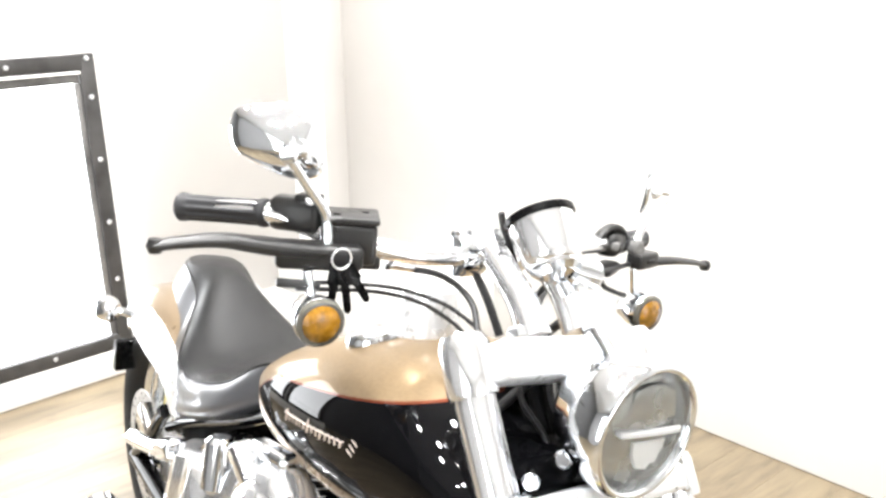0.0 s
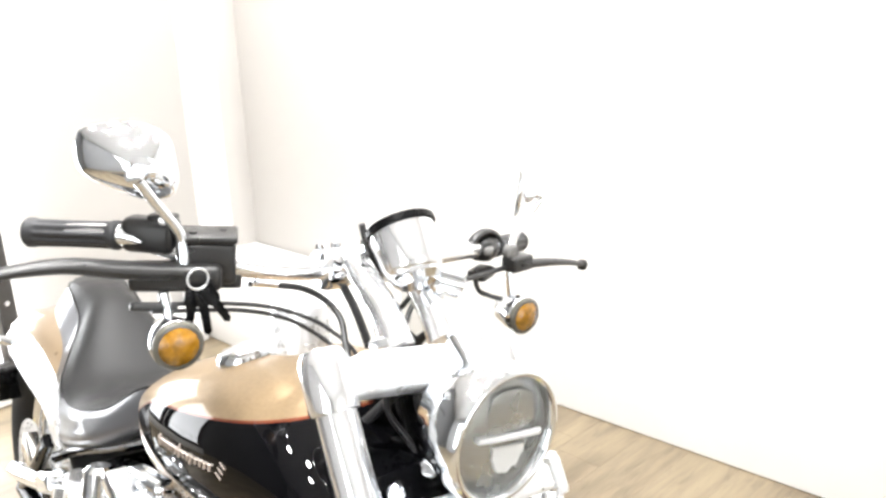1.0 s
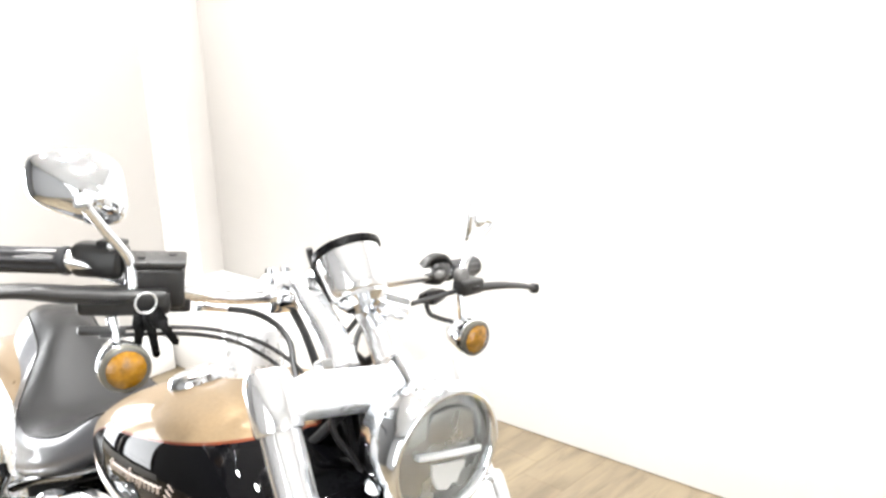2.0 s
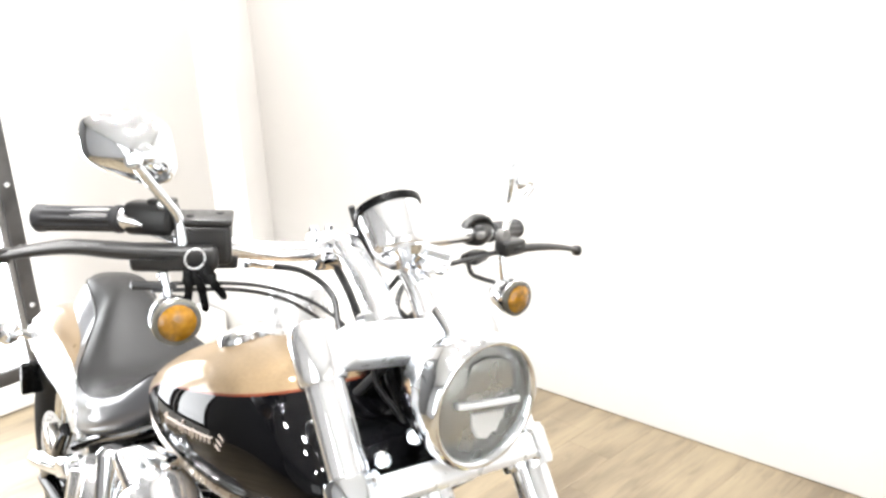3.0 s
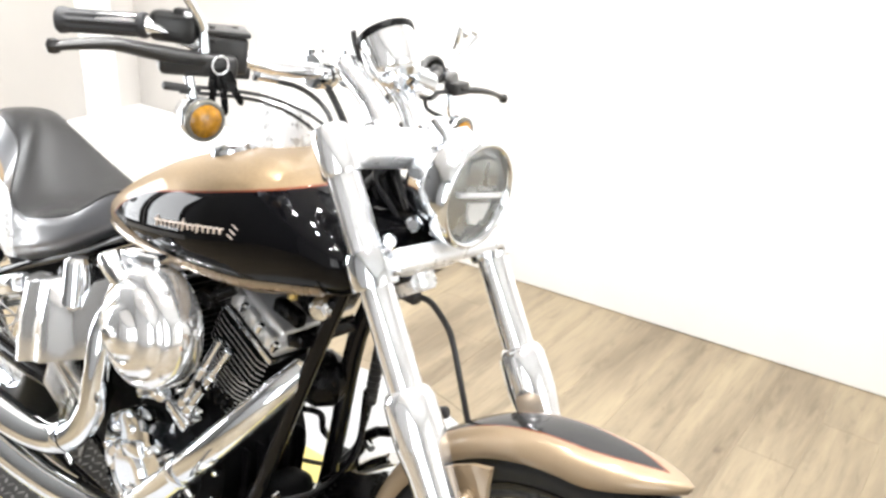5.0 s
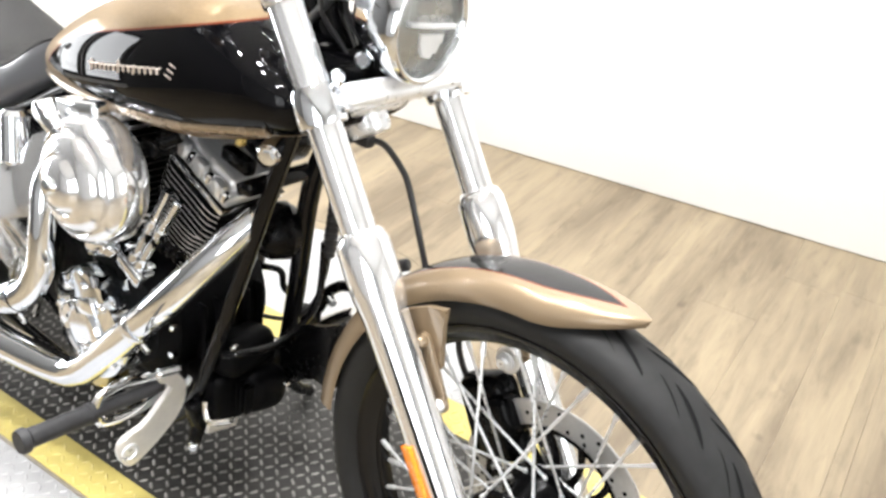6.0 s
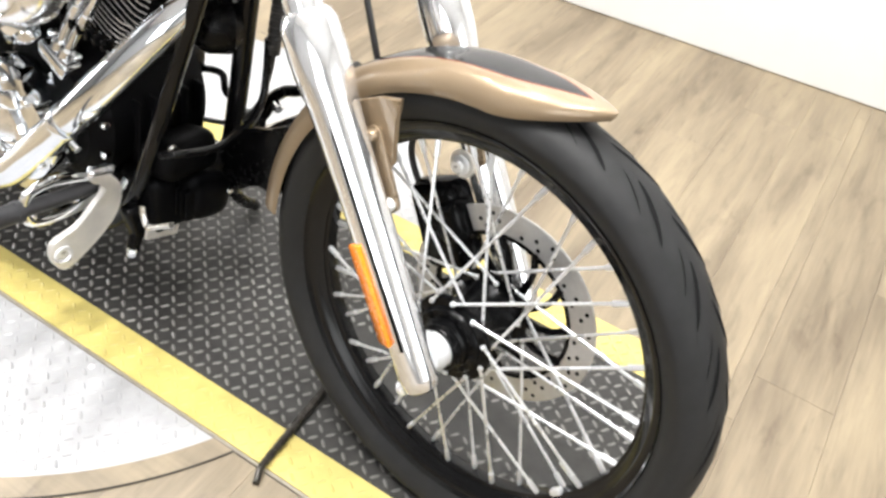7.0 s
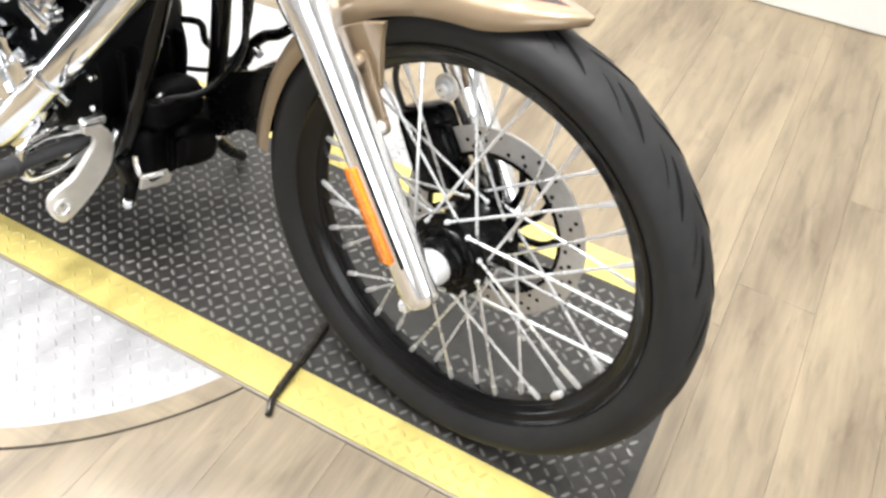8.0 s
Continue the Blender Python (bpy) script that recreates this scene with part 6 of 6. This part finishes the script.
for bx, bz in ((-0.504, 0.266), (-0.516, 0.275)):
    part("plate_bolt", rod(B(), (bx, 0.045, bz), (bx + 0.004, 0.030, bz), 0.0062, 10, bevel=0.0015), CHROME, engine, at=BODY)

bm = B()
lathe(bm, (-0.545, 0.035, 0.545), (0.45, 0.9, 0.0), [(0, -0.03), (0.034, -0.028), (0.046, -0.012), (0.048, 0.02), (0.038, 0.034), (0, 0.038)], 28)
part("horn", bm, SATIN, bike, "round black horn behind the downtubes", at=BODY)

# ---- exhaust ----
def pipe(name, pts, r, label):
    return part(name, tube(B(), pts, r, 22, 10), CHROME, bike, label, at=BODY, angle=60)


front_pipe = pipe("exhaust_pipe", [(-0.490, -0.050, 0.612), (-0.520, -0.095, 0.560), (-0.585, -0.134, 0.466), (-0.680, -0.155, 0.352), (-0.755, -0.165, 0.268), (-0.800, -0.172, 0.230), (-0.850, -0.180, 0.212), (-1.00, -0.205, 0.206), (-1.20, -0.222, 0.212), (-1.38, -0.23, 0.220)], [0.022, 0.025, 0.0265, 0.0275, 0.0275, 0.0275, 0.028, 0.031, 0.036, 0.040], "chrome front exhaust pipe with a heat shield")
rear_pipe = pipe("exhaust_pipe", [(-0.895, -0.085, 0.585), (-0.875, -0.130, 0.590), (-0.862, -0.165, 0.560), (-0.856, -0.180, 0.490), (-0.862, -0.190, 0.410), (-0.895, -0.205, 0.352), (-0.965, -0.225, 0.322), (-1.10, -0.238, 0.312), (-1.25, -0.246, 0.316), (-1.38, -0.250, 0.320)], [0.021, 0.022, 0.0235, 0.0235, 0.0245, 0.026, 0.027, 0.032, 0.036, 0.038], "chrome rear exhaust pipe sweeping back")
for s, (a, b) in enumerate((((-0.640, -0.149, 0.396), (-0.655, -0.152, 0.380)), ((-0.905, -0.208, 0.346), (-0.915, -0.211, 0.340)))):
    bm = B()
    a, b = Vector(a), Vector(b)
    lathe(bm, a, b - a, [(0.0285, 0), (0.0295, 0.003), (0.0295, 0.013), (0.0285, 0.016)], 28)
    rod(bm, a + Vector((0.02, -0.012, -0.025)), a + Vector((0.035, -0.012, -0.030)), 0.006, 8)
    part("pipe_clamp", bm, CHROME, front_pipe if s == 0 else rear_pipe, "chrome band clamp", at=BODY)
bm = B()
rod(bm, (-0.89, -0.20, 0.26), (-0.735, -0.15, 0.23), 0.006, 10)
rod(bm, (-0.93, -0.17, 0.355), (-0.80, -0.14, 0.245), 0.006, 10)
part("brake_rod", bm, SATIN, bike, "dark rods between the pipes", at=BODY)

# ---- oil tank cover under the seat ----
bm = B()
rings = []
for k in range(17):
    s = k / 16
    x = -1.165 + 0.305 * s
    y = -0.142 - 0.052 * math.sin(math.pi * min(1.0, 0.12 + 0.95 * s)) + 0.007 * math.sin(19 * s)
    zb, zt = 0.386 + 0.118 * s, 0.545 + 0.100 * s
    dip = 0.055 * math.exp(-((s - 0.66) / 0.09) ** 2)
    rings.append([Vector((x, y - 0.020, zb)), Vector((x, y - 0.012, (zb + zt) / 2)), Vector((x, y + 0.004, zt - dip)), Vector((x, y + 0.03, zt - dip + 0.006)), Vector((x, y + 0.05, zt - dip)), Vector((x, y + 0.05, zb))])
loft(bm, rings)
cover = part("oil_tank_cover", bm, FORKM, bike, "wavy chrome oil tank cover", at=BODY, angle=50)
bm = B()
rod(bm, (-0.960, -0.165, 0.560), (-0.970, -0.152, 0.650), 0.024, 22, bevel=0.008)
part("filler_neck", bm, CHROME, cover, "chrome oil filler cap", at=BODY)
bm = B()
box(bm, (-1.0, -0.05, 0.52), (0.22, 0.16, 0.14), 0.02, None, 3)
part("oil_tank", bm, SATIN, bike, "black oil tank", at=BODY)

# ---- right foot controls ----
prof = [(0, -0.004), (0.017, -0.004), (0.019, 0.0), (0.019, 0.008), (0.0165, 0.010)]
prof += [(0.0150, 0.012), (0.0150, 0.100), (0.0168, 0.102), (0.0168, 0.108)]
prof += [(0.0165, 0.110), (0, 0.110)]
peg = part("footpeg", lathe(B(), (-0.600, -0.372, 0.313), (0, 1, -0.07), prof, 20), GRIP, bike, "black rubber footpeg", at=BODY)
YZ = Matrix(((0, 0, 1, 0), (1, 0, 0, 0), (0, 1, 0, 0), (0, 0, 0, 1)))
ring = [(-0.257, 0.306), (-0.248, 0.328), (-0.215, 0.334), (-0.186, 0.329), (-0.150, 0.318), (-0.127, 0.307), (-0.133, 0.288), (-0.154, 0.275), (-0.200, 0.270), (-0.246, 0.279), (-0.257, 0.306)]
part("peg_mount", tube(B(), [(-0.600, a, b) for a, b in ring], 0.0092, 12, 5, flat=0.55), CHROME, peg, "chrome folding peg mount", at=BODY)
shape = [(-0.164, 0.337), (-0.142, 0.334), (-0.125, 0.321), (-0.115, 0.294), (-0.124, 0.256), (-0.164, 0.219), (-0.208, 0.194), (-0.226, 0.194), (-0.239, 0.216), (-0.239, 0.240), (-0.224, 0.252), (-0.196, 0.256), (-0.160, 0.288), (-0.142, 0.303), (-0.147, 0.316), (-0.162, 0.324)]
shape = [(p.x, p.y) for p in spline([Vector((a, b, 0)) for a, b in shape + shape[:1]], 3)[:-1]]
bm = B()
prism(bm, shape, -0.0055, 0.0055, 0.0016, at=Matrix.Translation((-0.578, 0, 0)) @ YZ)
pedal = part("brake_pedal", bm, PEDAL, bike, "curved polished brake pedal", at=BODY)
part("peg_core", rod(B(), (-0.602, -0.262, 0.304), (-0.602, -0.140, 0.296), 0.0115, 14, bevel=0.003), GRIP, peg, "dark core of the folding peg", at=BODY)
part("pedal_bolt", lathe(B(), (-0.5725, -0.222, 0.222), (1, 0, 0), [(0.015, 0), (0.015, 0.004), (0.011, 0.005), (0.009, 0.002), (0, 0.002)], 18), STEEL, pedal, "steel pivot bolt", at=BODY)
part("pedal_bracket", box(B(), (-0.575, -0.092, 0.222), (0.026, 0.030, 0.070), 0.008, Matrix.Rotation(radians(15), 3, "X"), 3), SATIN, bike, "black pedal bracket", at=BODY)
part("pedal_pivot", rod(B(), (-0.562, -0.176, 0.356), (-0.558, -0.138, 0.352), 0.0085, 16, bevel=0.003), CHROME, bike, "chrome pedal pivot bolt", at=BODY)
lever_arm = part("pedal_arm", tube(B(), [(-0.575, -0.085, 0.215), (-0.572, -0.095, 0.190), (-0.572, -0.102, 0.168)], [0.014, 0.012, 0.011], 12, 4), SATIN, bike, "short black lever arm", at=BODY)
part("arm_bolt", rod(B(), (-0.572, -0.102, 0.173), (-0.560, -0.112, 0.170), 0.0085, 12, bevel=0.002), CHROME, lever_arm, "chrome clevis bolt", at=BODY)
part("jiffy_plate", box(box(B(), (-0.550, -0.060, 0.201), (0.007, 0.064, 0.020), 0.002, Matrix.Rotation(radians(-14), 3, "X")), (-0.556, -0.034, 0.203), (0.022, 0.007, 0.024), 0.002), PEDAL, bike, "small steel bracket plate", at=BODY)

# ---- left foot controls, seen past the fork ----
part("shift_peg", rod(B(), (-0.462, 0.224, 0.446), (-0.422, 0.238, 0.468), 0.0115, 14, bevel=0.003), GRIP, bike, "black rubber shift peg", at=BODY)
part("shift_lever", tube(B(), [(-0.462, 0.224, 0.446), (-0.508, 0.202, 0.399), (-0.545, 0.200, 0.380), (-0.573, 0.198, 0.352), (-0.580, 0.192, 0.325), (-0.590, 0.170, 0.300)], [0.0090, 0.0095, 0.0105, 0.011, 0.0105, 0.011], 12, 5), SATIN, bike, "black shift lever", at=BODY)
part("lever_bolt", rod(B(), (-0.556, 0.190, 0.352), (-0.540, 0.182, 0.352), 0.0085, 12, bevel=0.002), CHROME, bike, "chrome lever bolt", at=BODY)
part("peg_stub", rod(B(), (-0.590, 0.200, 0.272), (-0.500, 0.200, 0.345), 0.0135, 16, bevel=0.003), ALLOY, bike, "alloy peg stub with a ring end", at=BODY)
part("shift_pivot", box(B(), (-0.590, 0.165, 0.300), (0.050, 0.040, 0.050), 0.010), SATIN, bike, "black lever pivot", at=BODY)
part("shift_rod", tube(B(), [(-0.735, 0.160, 0.352), (-0.690, 0.168, 0.366), (-0.666, 0.170, 0.364), (-0.660, 0.172, 0.335), (-0.628, 0.178, 0.318)], 0.0065, 10, 5), SATIN, bike, "black bent shift rod", at=BODY)
part("clutch_line", tube(B(), [(-0.470, 0.105, 0.720), (-0.490, 0.110, 0.560), (-0.500, 0.112, 0.46), (-0.520, 0.105, 0.39), (-0.560, 0.085, 0.350), (-0.66, 0.06, 0.33)], 0.0042, 10), HOSE, bike, "black clutch cable run", at=BODY)
bm = B()
tube(bm, [(-0.480, 0.108, 0.655), (-0.490, 0.110, 0.57), (-0.494, 0.110, 0.497)], 0.0105, 12)
part("cable_boot", bm, HOSE, bike, "ribbed black cable boot", at=BODY)
for k in range(11):
    bm = B()
    lathe(bm, (-0.4835 - k * 0.001, 0.109, 0.635 - k * 0.012), (0, 0, -1), [(0.0105, 0), (0.0120, 0.002), (0.0120, 0.006), (0.0105, 0.008)], 12)
    part("boot_rib", bm, HOSE, bike, at=BODY)
part("side_stand", tube(B(), [(-0.62, 0.13, 0.19), (-0.64, 0.20, 0.10), (-0.66, 0.262, 0.044)], 0.012, 12, 4), SATIN, bike, "black side stand leg", at=BODY)

# ---- rear wheel, fender, rear lights ----
RC = Vector((-1.605, 0.0, 0.303))
rear = part("rear_wheel", lathe(B(), RC, (0, 1, 0), [(r * 0.79, h * 1.9) for r, h in RIM_PROFILE], 72, True), CHROME, bike, "chrome spoked rear wheel", at=BODY, angle=50)
part("tyre", lathe(B(), RC, (0, 1, 0), tyre_profile(0.312, 0.078, 0.217), 96), RUBBER, rear, "wide black rear tyre", at=BODY, angle=50)
part("hub", lathe(B(), RC + Vector((0, -0.07, 0)), (0, 1, 0), [(0, 0), (0.045, 0), (0.05, 0.01), (0.03, 0.03), (0.03, 0.11), (0.05, 0.13), (0.045, 0.14), (0, 0.14)], 28), CHROME, rear, "chrome hub", at=BODY)
for k in range(40):
    side = -1 if k % 2 else 1
    t_rim = 2 * math.pi * k / 40
    t_hub = t_rim + (1 if (k // 2) % 2 else -1) * radians(45)
    a = RC + Vector((0.045 * math.cos(t_hub), side * 0.052, 0.045 * math.sin(t_hub)))
    b2 = RC + Vector((0.198 * math.cos(t_rim), side * 0.012, 0.198 * math.sin(t_rim)))
    d = b2 - a
    place("spoke", spoke_data, rear, at=BODY @ Matrix.Translation(a) @ d.to_track_quat("Z", "Y").to_matrix().to_4x4() @ Matrix.Scale(d.length / SPOKE, 4, (0, 0, 1)))
brake_disc(rear, RC, -0.088, 0.146, BODY, 10)
bm = B()
box(bm, RC + Vector((0.06, -0.105, 0.10)), (0.09, 0.035, 0.06), 0.010, Matrix.Rotation(radians(35), 3, "Y"), 3)
part("rear_caliper", bm, ALLOY, bike, "alloy rear caliper", at=BODY)
rear_fender = part("rear_fender", fender_arc(0.392, 0.105, 0.10, 40, 112, 40, centre=RC), BRONZE, bike, "bronze rear fender", at=BODY, angle=60)
for side in (-1, 1):
    # Plate reaches up over the fender; its white stands for the highlight there.
    edge = [(-1.640, 0.628), (-1.560, 0.606), (-1.490, 0.594), (-1.400, 0.588), (-1.365, 0.575), (-1.325, 0.528), (-1.290, 0.535), (-1.300, 0.620), (-1.325, 0.672), (-1.400, 0.694), (-1.480, 0.702), (-1.560, 0.690), (-1.620, 0.668), (-1.645, 0.648)]
    bm = B()
    prism(bm, edge, -0.006, 0.006, 0.004, at=Matrix.Translation((0, side * 0.120, 0)) @ Matrix.Rotation(radians(90), 4, "X"))
    part("fender_strut", bm, PLATED, rear_fender, "plated fender strut widened over the fender's white highlight", at=BODY, angle=40)
bm = B()
tube(bm, [(-1.43, -0.170, 0.440), (-1.35, -0.168, 0.462), (-1.26, -0.165, 0.492), (-1.20, -0.160, 0.517)], [0.016, 0.015, 0.016, 0.021], 14)
box(bm, (-1.21, -0.160, 0.514), (0.085, 0.042, 0.040), 0.010, Matrix.Rotation(radians(-22), 3, "Y"), 3)
rod(bm, (-1.435, -0.182, 0.436), (-1.435, -0.150, 0.436), 0.012, 12, bevel=0.003)
part("passenger_peg", bm, CHROME, bike, "chrome folded passenger peg", at=BODY)
for side in (-1, 1):
    c = Vector((-1.640, side * 0.168, 0.652))
    sig = part("rear_signal", lathe(B(), c, (0.94, side * 0.1, 0.0), [(0, 0.034), (0.012, 0.032), (0.024, 0.018), (0.029, 0.0), (0.029, -0.018), (0, -0.022)], 28), CHROME, bike, "chrome bullet rear signal", at=BODY)
    part("signal_arm", tube(B(), [c, c + Vector((0.02, -side * 0.035, -0.004)), c + Vector((0.06, -side * 0.062, -0.015))], 0.009, 10), CHROME, sig, at=BODY)
bm = B()
box(bm, (-1.80, -0.05, 0.475), (0.02, 0.13, 0.085), 0.004, Matrix.Rotation(radians(12), 3, "Y"))
part("plate_holder", bm, SATIN, bike, "black number plate holder", at=BODY)

# ======================= plank floor =======================
floor = tagged(new("floor"), "pale oak plank floor with streaked brown grain", "floor", kind="structure")
mf = LIFT @ pose(0, 0, 0, 0, 0, 90)
floor.matrix_basis = mf
WORLD_OF[floor] = mf


part("subfloor", box(B(), ((U0 + U1) / 2, (V0 + V1) / 2, -0.032), (U1 - U0 + 0.3, V1 - V0 + 0.3, 0.012)), SEAM, floor, "dark underlay below the planks", at=ROOM)


def plank_mesh(length, width):
    bm = B()
    box(bm, (0, 0, -0.006), (length - 0.0004, width - 0.0004, 0.012), 0.0004, seg=1)
    finish(bm)
    me = bpy.data.meshes.new("plank")
    bm.to_mesh(me)
    bm.free()
    me.materials.append(WOOD)
    return me


def clipped_plank(x0, x1, y0, y1):
    """A plank cut to stay clear of the lift strip (its v runs along the plank's length)."""
    spans = [(x0, x1)]
    u0, u1 = -y1, -y0
    if u0 < LIFT_END - 0.001 and u1 > LIFT_BACK:
        cut = (NEAR_OUT - 0.002, FAR_OUT + 0.002)
        out = []
        for a, b in spans:
            if a < cut[0]:
                out.append((a, min(b, cut[0])))
            if b > cut[1]:
                out.append((max(a, cut[1]), b))
        spans = out
    return [s for s in spans if s[1] - s[0] > 0.01]


PW, PL = 0.152, 1.22
rng = random.Random(4)
cache = {}
y = -3.719
edge = -LIFT_END
rows_y = []
while y < 3.4:
    y2 = y + PW
    if y < edge - 0.001 < y2 - 0.001:
        rows_y.append((y, edge))
        rows_y.append((edge, y2))
    else:
        rows_y.append((y, y2))
    y = y2
for y0, y1 in rows_y:
    if y1 - y0 < 0.004:
        continue
    # the part of this row that lies between the walls
    to_room = ROOM.inverted() @ mf
    inside = [q for q in (-4.2 + 0.01 * k for k in range(760)) if U0 - 0.09 < (to_room @ Vector((q, (y0 + y1) / 2, 0))).x < U1 + 0.09 and V0 - 0.09 < (to_room @ Vector((q, (y0 + y1) / 2, 0))).y < V1 + 0.09]
    x = -3.6 - rng.random() * PL
    while x < 3.0 and inside:
        for a, b in clipped_plank(max(x, inside[0]), min(x + PL, inside[-1]), y0, y1) if x + PL > inside[0] and x < inside[-1] else []:
            key = (round(b - a, 3), round(y1 - y0, 3))
            if key not in cache:
                cache[key] = plank_mesh(b - a, y1 - y0)
            place("plank", cache[key], floor, at=mf @ pose((a + b) / 2, (y0 + y1) / 2, -0.002))
        x += PL
